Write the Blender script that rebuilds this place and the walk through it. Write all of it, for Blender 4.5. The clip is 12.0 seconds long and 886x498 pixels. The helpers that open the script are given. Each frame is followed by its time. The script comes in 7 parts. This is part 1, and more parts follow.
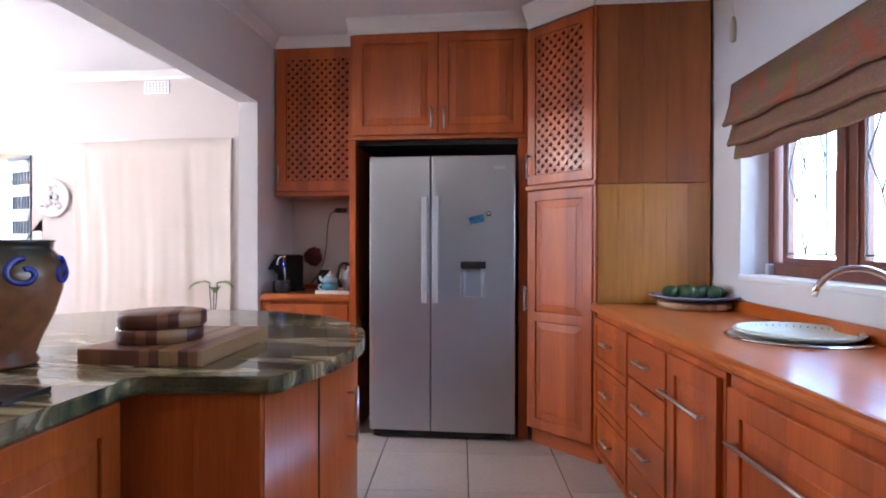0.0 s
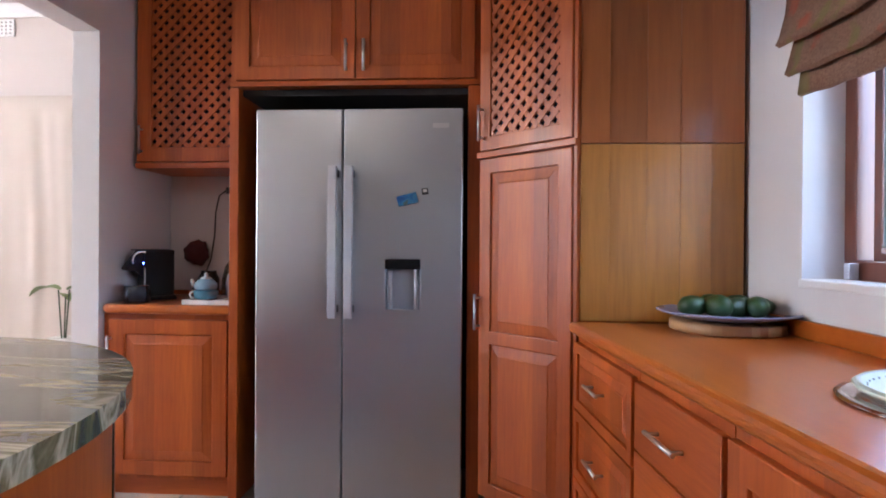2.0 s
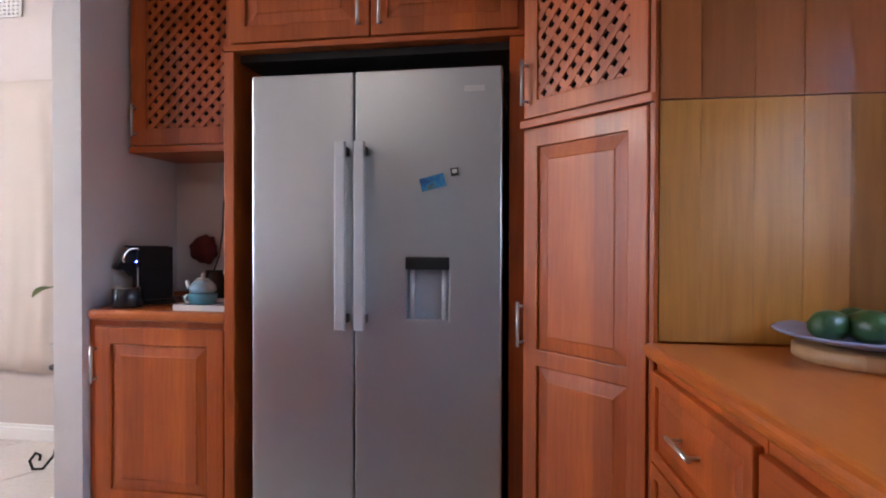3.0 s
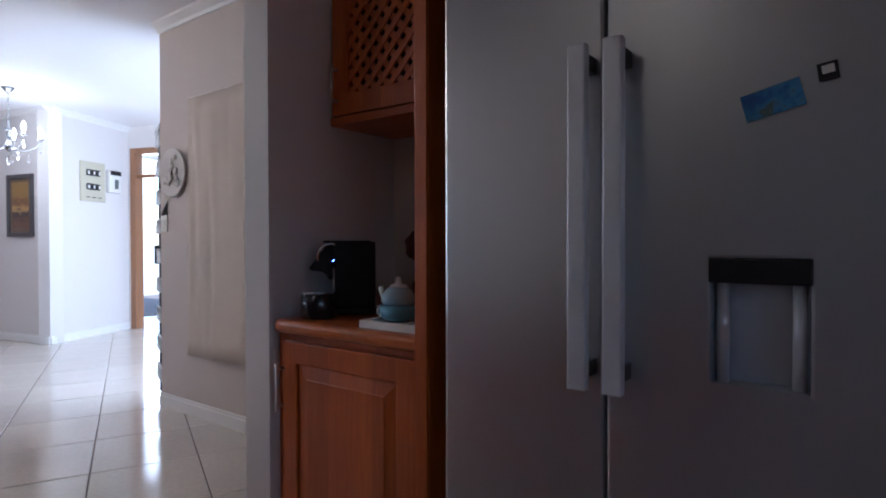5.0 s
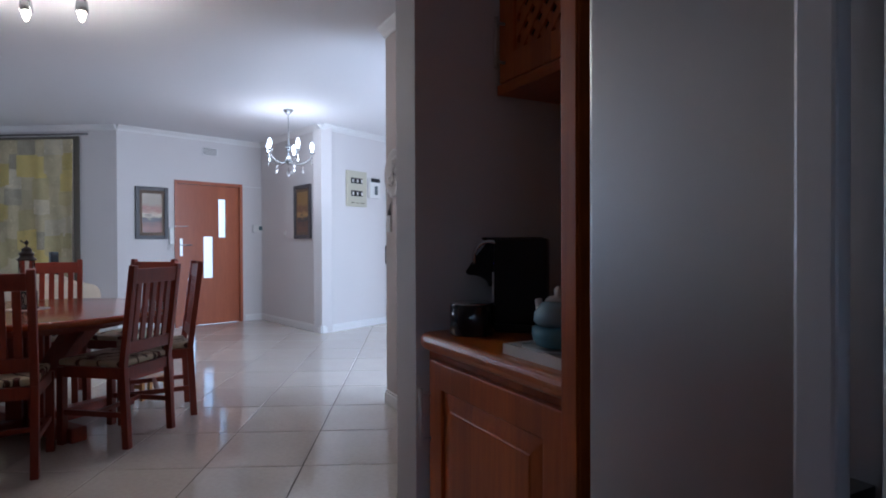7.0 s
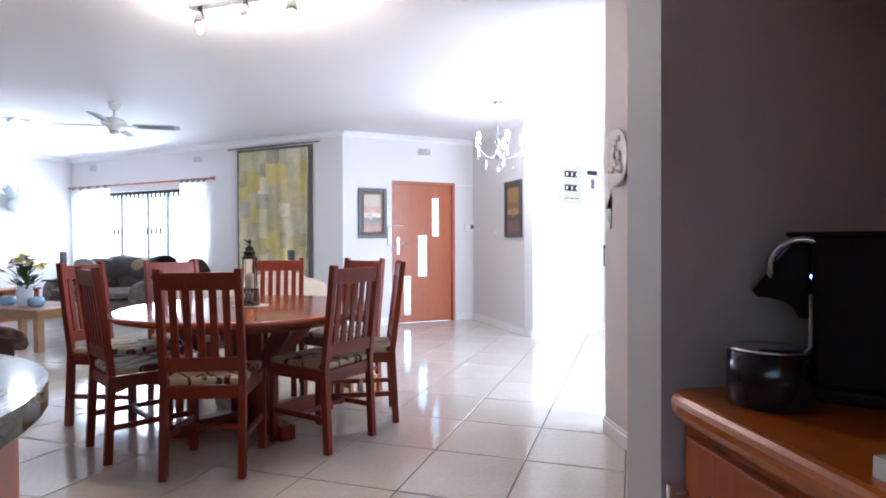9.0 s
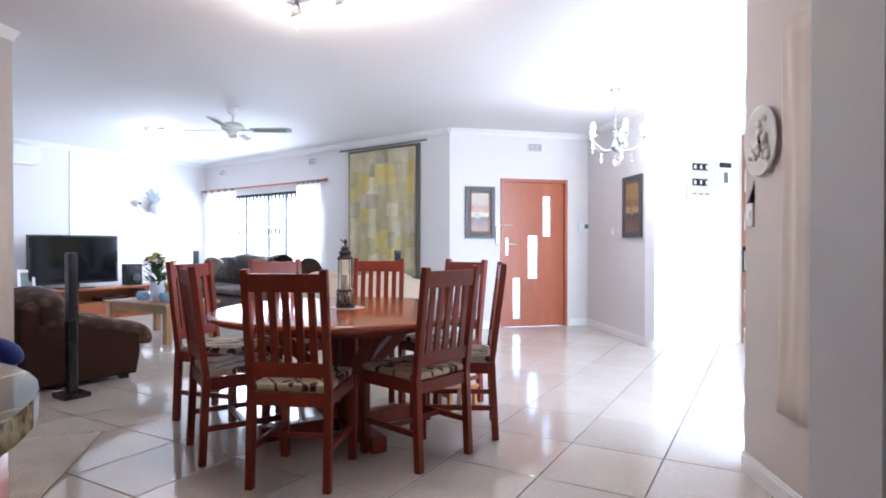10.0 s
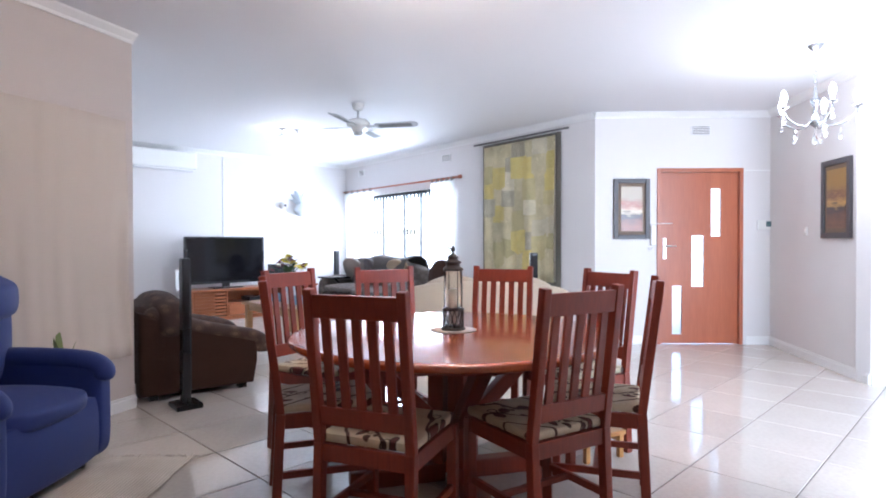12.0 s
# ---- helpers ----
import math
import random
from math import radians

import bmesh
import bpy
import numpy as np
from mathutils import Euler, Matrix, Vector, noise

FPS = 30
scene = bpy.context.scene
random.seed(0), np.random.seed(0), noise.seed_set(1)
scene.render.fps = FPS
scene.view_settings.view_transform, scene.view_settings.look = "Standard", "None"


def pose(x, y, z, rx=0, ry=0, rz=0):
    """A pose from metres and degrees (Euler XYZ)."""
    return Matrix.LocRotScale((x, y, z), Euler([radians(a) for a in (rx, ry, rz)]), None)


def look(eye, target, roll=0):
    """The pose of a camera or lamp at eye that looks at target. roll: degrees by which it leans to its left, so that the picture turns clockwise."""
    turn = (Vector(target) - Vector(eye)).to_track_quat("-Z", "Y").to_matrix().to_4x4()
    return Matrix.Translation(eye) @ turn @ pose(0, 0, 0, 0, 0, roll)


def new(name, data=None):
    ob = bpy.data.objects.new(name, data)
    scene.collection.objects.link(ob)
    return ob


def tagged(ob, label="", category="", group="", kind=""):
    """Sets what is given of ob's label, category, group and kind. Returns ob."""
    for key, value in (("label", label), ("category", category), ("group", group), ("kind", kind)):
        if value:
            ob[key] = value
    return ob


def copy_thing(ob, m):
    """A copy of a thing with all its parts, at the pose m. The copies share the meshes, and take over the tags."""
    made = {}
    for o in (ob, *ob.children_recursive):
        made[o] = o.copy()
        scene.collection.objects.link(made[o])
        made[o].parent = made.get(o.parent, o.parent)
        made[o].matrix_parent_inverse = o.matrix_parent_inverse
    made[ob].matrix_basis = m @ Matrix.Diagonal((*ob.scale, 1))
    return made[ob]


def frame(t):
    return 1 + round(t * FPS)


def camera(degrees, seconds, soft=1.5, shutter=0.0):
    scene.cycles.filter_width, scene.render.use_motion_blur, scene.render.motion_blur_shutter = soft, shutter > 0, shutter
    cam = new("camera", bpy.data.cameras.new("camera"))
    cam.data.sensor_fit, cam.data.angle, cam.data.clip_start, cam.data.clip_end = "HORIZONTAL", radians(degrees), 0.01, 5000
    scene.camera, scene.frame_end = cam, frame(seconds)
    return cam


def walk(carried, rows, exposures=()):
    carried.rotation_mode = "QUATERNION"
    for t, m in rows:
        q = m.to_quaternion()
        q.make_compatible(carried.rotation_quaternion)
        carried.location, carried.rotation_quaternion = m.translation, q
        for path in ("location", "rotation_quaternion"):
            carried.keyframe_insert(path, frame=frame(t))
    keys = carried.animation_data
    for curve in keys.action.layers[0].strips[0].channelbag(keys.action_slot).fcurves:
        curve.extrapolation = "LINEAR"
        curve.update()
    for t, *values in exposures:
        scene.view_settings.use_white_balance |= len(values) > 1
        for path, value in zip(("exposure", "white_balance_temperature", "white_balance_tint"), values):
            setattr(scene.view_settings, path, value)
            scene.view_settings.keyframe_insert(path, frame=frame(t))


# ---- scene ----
cam = camera(75.2, 12.0, soft=1.9)
# seconds, stops, white balance
EXPOSURES = [(0.0, 4.45, 5200, 12), (2.5, 4.35, 5450, 12), (4.5, 2.85, 5250, 12), (5.5, 1.85, 5250, 12), (7.0, 1.6, 5200, 12), (9.0, 2.9, 5500, 12), (12.0, 3.0, 5500, 12)]
PATH = [
    (0, (0.216, -0.251, 1.214), (-0.003, 1.737, 1.202), 0.1),
    (0.5, (0.238, -0.019, 1.187), (0.083, 1.975, 1.179), 0.2),
    (1, (0.283, 0.266, 1.194), (0.153, 2.262, 1.184), 0.2),
    (1.5, (0.315, 0.538, 1.17), (0.192, 2.534, 1.161), 0.3),
    (2, (0.34, 0.823, 1.168), (0.217, 2.82, 1.163), 0.4),
    (2.5, (0.381, 1.095, 1.163), (0.211, 3.088, 1.152), 0.4),
    (2.7, (0.397, 1.193, 1.169), (0.172, 3.181, 1.152), 0.3),
    (4.5, (0.204, 2.02, 1.163), (-0.753, 3.775, 1.125), -0.2),
    (5, (0.163, 2.214, 1.144), (-1.031, 3.819, 1.119), -0.1),
    (5.5, (0.1, 2.394, 1.133), (-1.235, 3.884, 1.113), 0.0),
    (6, (0.038, 2.55, 1.133), (-1.442, 3.895, 1.115), 0.1),
    (6.5, (0.034, 2.626, 1.13), (-1.594, 3.787, 1.108), -0.1),
    (7, (0.005, 2.724, 1.131), (-1.768, 3.65, 1.114), -0.2),
    (9, (-0.504, 2.913, 1.133), (-2.491, 3.137, 1.114), -0.2),
    (9.5, (-0.691, 2.97, 1.134), (-2.69, 2.995, 1.117), -0.1),
    (10, (-0.819, 3.001, 1.133), (-2.812, 2.83, 1.116), -0.0),
    (10.5, (-0.967, 3.003, 1.126), (-2.944, 2.697, 1.108), -0.1),
    (11, (-1.16, 2.991, 1.165), (-3.117, 2.58, 1.142), -0.1),
    (11.5, (-1.358, 2.996, 1.163), (-3.29, 2.478, 1.14), -0.1),
    (12, (-1.57, 3.022, 1.186), (-3.453, 2.349, 1.16), -0.1),
]
walk(cam, [(t, look(eye, target, roll)) for t, eye, target, roll in PATH], EXPOSURES)

# ---- world, large lights ----
world = bpy.data.worlds.new("world")
scene.world = world
world.use_nodes = True
wn = world.node_tree
sky = wn.nodes.new("ShaderNodeTexSky")
sky.sky_type = "NISHITA"
sky.sun_disc = False
sky.sun_elevation = radians(70)
sky.sun_rotation = radians(-16)
wn.links.new(sky.outputs[0], wn.nodes["Background"].inputs[0])
wn.nodes["Background"].inputs[1].default_value = 0.12
sun = new("sun", bpy.data.lights.new("sun", "SUN"))
sun.data.energy, sun.data.angle, sun.data.color = 2.0, radians(0.6), (1.0, 0.95, 0.88)
sun.matrix_world = look((0, 0, 0), (0.11, -0.32, -0.94))


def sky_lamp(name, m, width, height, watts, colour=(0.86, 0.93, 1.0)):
    """An area lamp for daylight or fill; m looks into the room along its own -z."""
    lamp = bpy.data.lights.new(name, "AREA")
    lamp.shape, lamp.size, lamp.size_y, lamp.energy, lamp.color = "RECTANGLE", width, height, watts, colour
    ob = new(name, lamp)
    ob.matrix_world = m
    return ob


KITCHEN_LAMP = 0.2

# ---- materials ----
def nodes_of(name):
    m = bpy.data.materials.new(name)
    m.use_nodes = True
    return m, m.node_tree.nodes, m.node_tree.links, m.node_tree.nodes["Principled BSDF"]


def mix_colour(n, l, fac, a, b):
    mx = n.new("ShaderNodeMix")
    mx.data_type = "RGBA"
    l.new(fac, mx.inputs[0])
    for i, v in ((6, a), (7, b)):
        if isinstance(v, tuple):
            mx.inputs[i].default_value = (*v, 1)
        else:
            l.new(v, mx.inputs[i])
    return mx.outputs[2]


def noise_node(n, l, scale, detail=3, stretch=(1, 1, 1), space="Object", rough=0.5):
    tc, mp, nz = n.new("ShaderNodeTexCoord"), n.new("ShaderNodeMapping"), n.new("ShaderNodeTexNoise")
    mp.inputs["Scale"].default_value = stretch
    nz.inputs["Scale"].default_value, nz.inputs["Detail"].default_value, nz.inputs["Roughness"].default_value = scale, detail, rough
    l.new(tc.outputs[space], mp.inputs[0])
    l.new(mp.outputs[0], nz.inputs["Vector"])
    return nz.outputs[0]


def ramp(n, l, fac, *stops):
    r = n.new("ShaderNodeValToRGB")
    e = r.color_ramp.elements
    while len(e) < len(stops):
        e.new(0.5)
    for i, (p, c) in enumerate(stops):
        e[i].position, e[i].color = p, (*c, 1)
    l.new(fac, r.inputs[0])
    return r.outputs[0]


def bump(n, l, height, bsdf, strength=0.1, distance=0.01):
    b = n.new("ShaderNodeBump")
    b.inputs["Strength"].default_value, b.inputs["Distance"].default_value = strength, distance
    l.new(height, b.inputs["Height"])
    l.new(b.outputs[0], bsdf.inputs["Normal"])


def tone(c, k):
    return tuple(min(1, v * k) for v in c)


def surface(name, colour, rough=0.5, metal=0.0, vary=0.06, scale=3.0, grain=60.0, relief=0.05, coat=0.0, stretch=(1, 1, 1), spec=0.5):
    """Plain matter with broad stains, fine grain and relief."""
    m, n, l, p = nodes_of(name)
    broad, fine = noise_node(n, l, scale, 4, stretch), noise_node(n, l, grain, 2, stretch)
    c = mix_colour(n, l, broad, tone(colour, 1 - vary), tone(colour, 1 + vary))
    c2 = mix_colour(n, l, fine, tone(colour, 1 - vary * 0.7), tone(colour, 1 + vary * 0.7))
    half = n.new("ShaderNodeValue")
    half.outputs[0].default_value = 0.45
    l.new(mix_colour(n, l, half.outputs[0], c, c2), p.inputs["Base Color"])
    r = n.new("ShaderNodeMapRange")
    r.inputs[3].default_value, r.inputs[4].default_value = max(0.02, rough - 0.07), min(1, rough + 0.07)
    l.new(broad, r.inputs[0])
    l.new(r.outputs[0], p.inputs["Roughness"])
    p.inputs["Metallic"].default_value, p.inputs["Coat Weight"].default_value = metal, coat
    p.inputs["Specular IOR Level"].default_value = spec
    if relief:
        bump(n, l, fine, p, relief, 0.004)
    return m


def wood(name, dark, light, along="z", rough=0.35, coat=0.25, grain=14.0, per_piece=0.0, relief=0.08, staves=0.0):
    """Varnished timber with grain along one axis; broad staves differ a little."""
    m, n, l, p = nodes_of(name)
    k = 0.06
    st = {"x": (k, 1, 1), "y": (1, k, 1), "z": (1, 1, k)}[along]
    fine, broad = noise_node(n, l, grain * 7, 4, st, rough=0.6), noise_node(n, l, grain * 0.55, 3, st)
    mid = tuple((a + b) / 2 for a, b in zip(dark, light))
    c1 = ramp(n, l, broad, (0.3, tone(mid, 0.86)), (0.5, mid), (0.72, light))
    c2 = ramp(n, l, fine, (0.3, dark), (0.62, light))
    v = n.new("ShaderNodeValue")
    v.outputs[0].default_value = 0.35
    col = mix_colour(n, l, v.outputs[0], c1, c2)
    if staves:
        # boards about 9 cm wide, each a little lighter or darker
        tc, sp = n.new("ShaderNodeTexCoord"), n.new("ShaderNodeSeparateXYZ")
        mul, fl, wn_, sm, hs = n.new("ShaderNodeMath"), n.new("ShaderNodeMath"), n.new("ShaderNodeTexWhiteNoise"), n.new("ShaderNodeMapRange"), n.new("ShaderNodeHueSaturation")
        mul.operation, mul.inputs[1].default_value, fl.operation, wn_.noise_dimensions = "MULTIPLY", 11.0, "FLOOR", "1D"
        l.new(tc.outputs["Object"], sp.inputs[0])
        l.new(sp.outputs[2 if along == "x" else 0], mul.inputs[0])
        l.new(mul.outputs[0], fl.inputs[0])
        l.new(fl.outputs[0], wn_.inputs["W"])
        sm.inputs[3].default_value, sm.inputs[4].default_value = 1 - staves, 1 + staves
        l.new(wn_.outputs[0], sm.inputs[0])
        l.new(sm.outputs[0], hs.inputs["Value"])
        l.new(col, hs.inputs["Color"])
        col = hs.outputs[0]
    if per_piece:
        info, hsv = n.new("ShaderNodeObjectInfo"), n.new("ShaderNodeHueSaturation")
        mr = n.new("ShaderNodeMapRange")
        mr.inputs[3].default_value, mr.inputs[4].default_value = 1 - per_piece, 1 + per_piece
        l.new(info.outputs["Random"], mr.inputs[0])
        l.new(mr.outputs[0], hsv.inputs["Value"])
        l.new(col, hsv.inputs["Color"])
        col = hsv.outputs[0]
    l.new(col, p.inputs["Base Color"])
    p.inputs["Roughness"].default_value, p.inputs["Coat Weight"].default_value, p.inputs["Coat Roughness"].default_value = rough, coat, 0.15
    bump(n, l, fine, p, relief, 0.002)
    return m


def glow(name, colour, strength):
    m, n, l, p = nodes_of(name)
    p.inputs["Base Color"].default_value = (*colour, 1)
    p.inputs["Emission Color"].default_value, p.inputs["Emission Strength"].default_value = (*colour, 1), strength
    return m


def glass(name, colour=(1, 1, 1), rough=0.0):
    m, n, l, p = nodes_of(name)
    p.inputs["Base Color"].default_value = (*colour, 1)
    p.inputs["Transmission Weight"].default_value, p.inputs["Roughness"].default_value, p.inputs["IOR"].default_value = 1, rough, 1.45
    return m


CHERRY_D, CHERRY_L = (0.29, 0.045, 0.004), (0.53, 0.122, 0.012)
M = dict(
    wall=surface("wall_paint", (0.69, 0.66, 0.65), 0.6, vary=0.03, scale=1.2, grain=180, relief=0.04),
    # warm beige with the weaker light on hatch and south walls mixed in
    cloth_wall=surface("warm_shaded_wall_paint", (0.57, 0.505, 0.475), 0.6, vary=0.03, scale=1.2, grain=180, relief=0.04),
    ceiling=surface("ceiling_paint", (0.80, 0.79, 0.80), 0.7, vary=0.015, scale=0.8, grain=220, relief=0.03),
    trim=surface("white_gloss_paint", (0.80, 0.79, 0.78), 0.35, vary=0.02, relief=0.0),
    cherry=wood("cherry_wood", CHERRY_D, CHERRY_L, rough=0.4, coat=0.1, staves=0.14),
    cherry_x=wood("cherry_wood_across", CHERRY_D, CHERRY_L, "x", rough=0.4, coat=0.1, staves=0.1),
    cherry_y=wood("cherry_wood_deep", CHERRY_D, CHERRY_L, "y", rough=0.4, coat=0.1),
    panel=wood("golden_panel_wood", (0.29, 0.110, 0.013), (0.52, 0.225, 0.034), grain=8.0, per_piece=0.2),
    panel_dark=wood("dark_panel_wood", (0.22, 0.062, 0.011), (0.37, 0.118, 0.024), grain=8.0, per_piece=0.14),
    worktop=wood("worktop_wood", (0.38, 0.078, 0.007), (0.52, 0.135, 0.014), "y", rough=0.28, coat=0.25, grain=5, relief=0.001),
    dining=wood("red_dining_wood", (0.135, 0.013, 0.005), (0.26, 0.033, 0.010), rough=0.42, coat=0.06, per_piece=0.14),
    table=wood("table_top_wood", (0.24, 0.040, 0.012), (0.40, 0.085, 0.024), "x", rough=0.16, coat=0.5, grain=7),
    steel=surface("brushed_steel", (0.50, 0.515, 0.54), 0.34, metal=0.85, vary=0.03, scale=2, grain=90, relief=0.02, stretch=(1, 1, 0.02)),
    chrome=surface("chrome", (0.75, 0.75, 0.76), 0.12, metal=1, vary=0.02, relief=0),
    satin=surface("satin_handle_metal", (0.66, 0.66, 0.66), 0.3, metal=0.9, vary=0.03, relief=0),
    grip=surface("pale_handle_metal", (0.60, 0.60, 0.62), 0.38, metal=0.35, vary=0.03, relief=0),
    black=surface("black_plastic", (0.012, 0.012, 0.014), 0.28, vary=0.1, relief=0),
    # near-black for seams and studs, and for shade painted inside cupboards and niche
    dark=surface("black_and_shade", (0.012, 0.009, 0.008), 0.8, vary=0.1, relief=0),
    grout=surface("grout", (0.10, 0.08, 0.07), 0.8, vary=0.1, scale=4, grain=90, relief=0.1),
    white=surface("white_enamel", (0.78, 0.77, 0.74), 0.25, vary=0.02, relief=0),
)


# ---- builders ----
def box(bm, x0, y0, z0, x1, y1, z1, bevel=0.0):
    r = bmesh.ops.create_cube(bm, size=1.0, matrix=Matrix.Translation(((x0 + x1) / 2, (y0 + y1) / 2, (z0 + z1) / 2)) @ Matrix.Diagonal((abs(x1 - x0), abs(y1 - y0), abs(z1 - z0), 1)))
    if bevel:
        es = list({e for v in r["verts"] for e in v.link_edges})
        bmesh.ops.bevel(bm, geom=es, offset=bevel, segments=2, profile=0.6, affect="EDGES")
    return bm


def boxes(*rows, bevel=0.0):
    bm = bmesh.new()
    for r in rows:
        box(bm, *r, bevel=bevel)
    return bm


def prism(outline, z0, z1, bevel=0.0, bm=None):
    """A flat slab over an outline that runs counter-clockwise."""
    bm = bm or bmesh.new()
    lo = [bm.verts.new((x, y, z0)) for x, y in outline]
    hi = [bm.verts.new((x, y, z1)) for x, y in outline]
    k = len(outline)
    top = bm.faces.new(hi)
    bot = bm.faces.new(lo[::-1])
    for i in range(k):
        bm.faces.new((lo[i], lo[(i + 1) % k], hi[(i + 1) % k], hi[i]))
    if bevel:
        bmesh.ops.bevel(bm, geom=list(top.edges) + list(bot.edges), offset=bevel, segments=3, profile=0.5, affect="EDGES")
    return bm


def lathe(profile, seg=28, bm=None, at=(0, 0, 0)):
    """Turned shape from (radius, height) pairs, bottom to top."""
    bm = bm or bmesh.new()
    rings = []
    for r, z in profile:
        rings.append([bm.verts.new((at[0] + max(r, 1e-4) * math.cos(2 * math.pi * i / seg), at[1] + max(r, 1e-4) * math.sin(2 * math.pi * i / seg), at[2] + z)) for i in range(seg)])
    for a, b in zip(rings, rings[1:]):
        for i in range(seg):
            bm.faces.new((a[i], a[(i + 1) % seg], b[(i + 1) % seg], b[i]))
    bm.faces.new(rings[0][::-1])
    bm.faces.new(rings[-1])
    for f in bm.faces:
        f.smooth = True
    return bm


def tube(points, radius, seg=8, bm=None, taper=None):
    """A round bar along a line of points."""
    bm = bm or bmesh.new()
    pts = [Vector(p) for p in points]
    rings, up = [], None
    for i, p in enumerate(pts):
        d = (pts[min(i + 1, len(pts) - 1)] - pts[max(i - 1, 0)]).normalized()
        if up is None:
            up = d.orthogonal().normalized()
        up = (up - d * up.dot(d)).normalized()
        side = d.cross(up)
        r = radius if taper is None else radius + (taper - radius) * i / (len(pts) - 1)
        rings.append([bm.verts.new(p + (up * math.cos(2 * math.pi * k / seg) + side * math.sin(2 * math.pi * k / seg)) * r) for k in range(seg)])
    for a, b in zip(rings, rings[1:]):
        for i in range(seg):
            bm.faces.new((a[i], a[(i + 1) % seg], b[(i + 1) % seg], b[i])).smooth = True
    bm.faces.new(rings[0][::-1])
    bm.faces.new(rings[-1])
    return bm


def beam(bm, a, b, w, h, bevel=0.004):
    """A square bar from a to b, w across and h the other way."""
    a, b = Vector(a), Vector(b)
    d = b - a
    m = Matrix.Translation((a + b) / 2) @ d.to_track_quat("Z", "Y").to_matrix().to_4x4() @ Matrix.Diagonal((w, h, d.length, 1))
    r = bmesh.ops.create_cube(bm, size=1.0, matrix=m)
    if bevel:
        es = list({e for v in r["verts"] for e in v.link_edges})
        bmesh.ops.bevel(bm, geom=es, offset=bevel, segments=2, profile=0.6, affect="EDGES")
    return bm


def finish(bm, name, material):
    bmesh.ops.recalc_face_normals(bm, faces=bm.faces)
    me = bpy.data.meshes.new(name)
    bm.to_mesh(me)
    bm.free()
    me.materials.append(material)
    return me


def part(name, bm, material, parent, label=""):
    ob = new(name, finish(bm, name, material))
    ob.parent = parent
    return tagged(ob, label)


def thing(name, label, category, m=None, group=""):
    """An empty at the thing's base, to carry its parts."""
    ob = tagged(new(name), label, category, group)
    ob.empty_display_size = 0.1
    if m is not None:
        ob.matrix_world = m
    return ob


def structure(name, bm, material, label="", category="structure", m=None):
    ob = tagged(new(name, finish(bm, name, material)), label, category, kind="structure")
    if m is not None:
        ob.matrix_world = m
    return ob


def line(p, q):
    """The frame of a wall from p to q: x along it, y into the room, z up; and its length."""
    d = Vector((q[0] - p[0], q[1] - p[1], 0))
    return pose(p[0], p[1], 0, 0, 0, math.degrees(math.atan2(d.y, d.x))), d.length


def slab(xs, zs, gaps, y0, y1, bevel=0.0):
    """One upright board on a grid of cells (i, j), joined up, with the cells in gaps left open."""
    bm = bmesh.new()
    nx, nz = len(xs) - 1, len(zs) - 1
    vs = {}

    def vert(i, j, k):
        if (i, j, k) not in vs:
            vs[i, j, k] = bm.verts.new((xs[i], (y0, y1)[k], zs[j]))
        return vs[i, j, k]
    solid = {(i, j) for i in range(nx) for j in range(nz)} - set(gaps)
    for i, j in sorted(solid):
        for k in (0, 1):
            q = [vert(i, j, k), vert(i + 1, j, k), vert(i + 1, j + 1, k), vert(i, j + 1, k)]
            bm.faces.new(q if k == 0 else q[::-1])
        for (di, dj), (p, q) in (((0, -1), ((i, j), (i + 1, j))), ((1, 0), ((i + 1, j), (i + 1, j + 1))), ((0, 1), ((i + 1, j + 1), (i, j + 1))), ((-1, 0), ((i, j + 1), (i, j)))):
            if (i + di, j + dj) not in solid:
                bm.faces.new((vert(*p, 0), vert(*p, 1), vert(*q, 1), vert(*q, 0)))
    bmesh.ops.recalc_face_normals(bm, faces=bm.faces)
    if bevel:
        es = [e for e in bm.edges if len(e.link_faces) == 2 and e.calc_face_angle(0) > 1.0]
        bmesh.ops.bevel(bm, geom=es, offset=bevel, segments=2, profile=0.6, affect="EDGES")
    return bm


def pierced(length, height, thick, holes, start=0.0, base=0.0):
    """A wall's body behind y = 0 with openings (s0, s1, z0, z1)."""
    xs = sorted({start, length, *[v for h in holes for v in h[:2]]})
    zs = sorted({base, height, *[v for h in holes for v in h[2:]]})
    gaps = [(i, j) for i in range(len(xs) - 1) for j in range(len(zs) - 1) if any(h[0] < (xs[i] + xs[i + 1]) / 2 < h[1] and h[2] < (zs[j] + zs[j + 1]) / 2 < h[3] for h in holes)]
    return slab(xs, zs, gaps, -thick, 0.0)


def clip(poly, a, b, c):
    """Keep the side of the outline where a x + b y <= c."""
    out = []
    for i, p in enumerate(poly):
        q = poly[(i + 1) % len(poly)]
        dp, dq = a * p[0] + b * p[1] - c, a * q[0] + b * q[1] - c
        if dp <= 0:
            out.append(p)
        if dp * dq < 0:
            t = dp / (dp - dq)
            out.append((p[0] + (q[0] - p[0]) * t, p[1] + (q[1] - p[1]) * t))
    return out


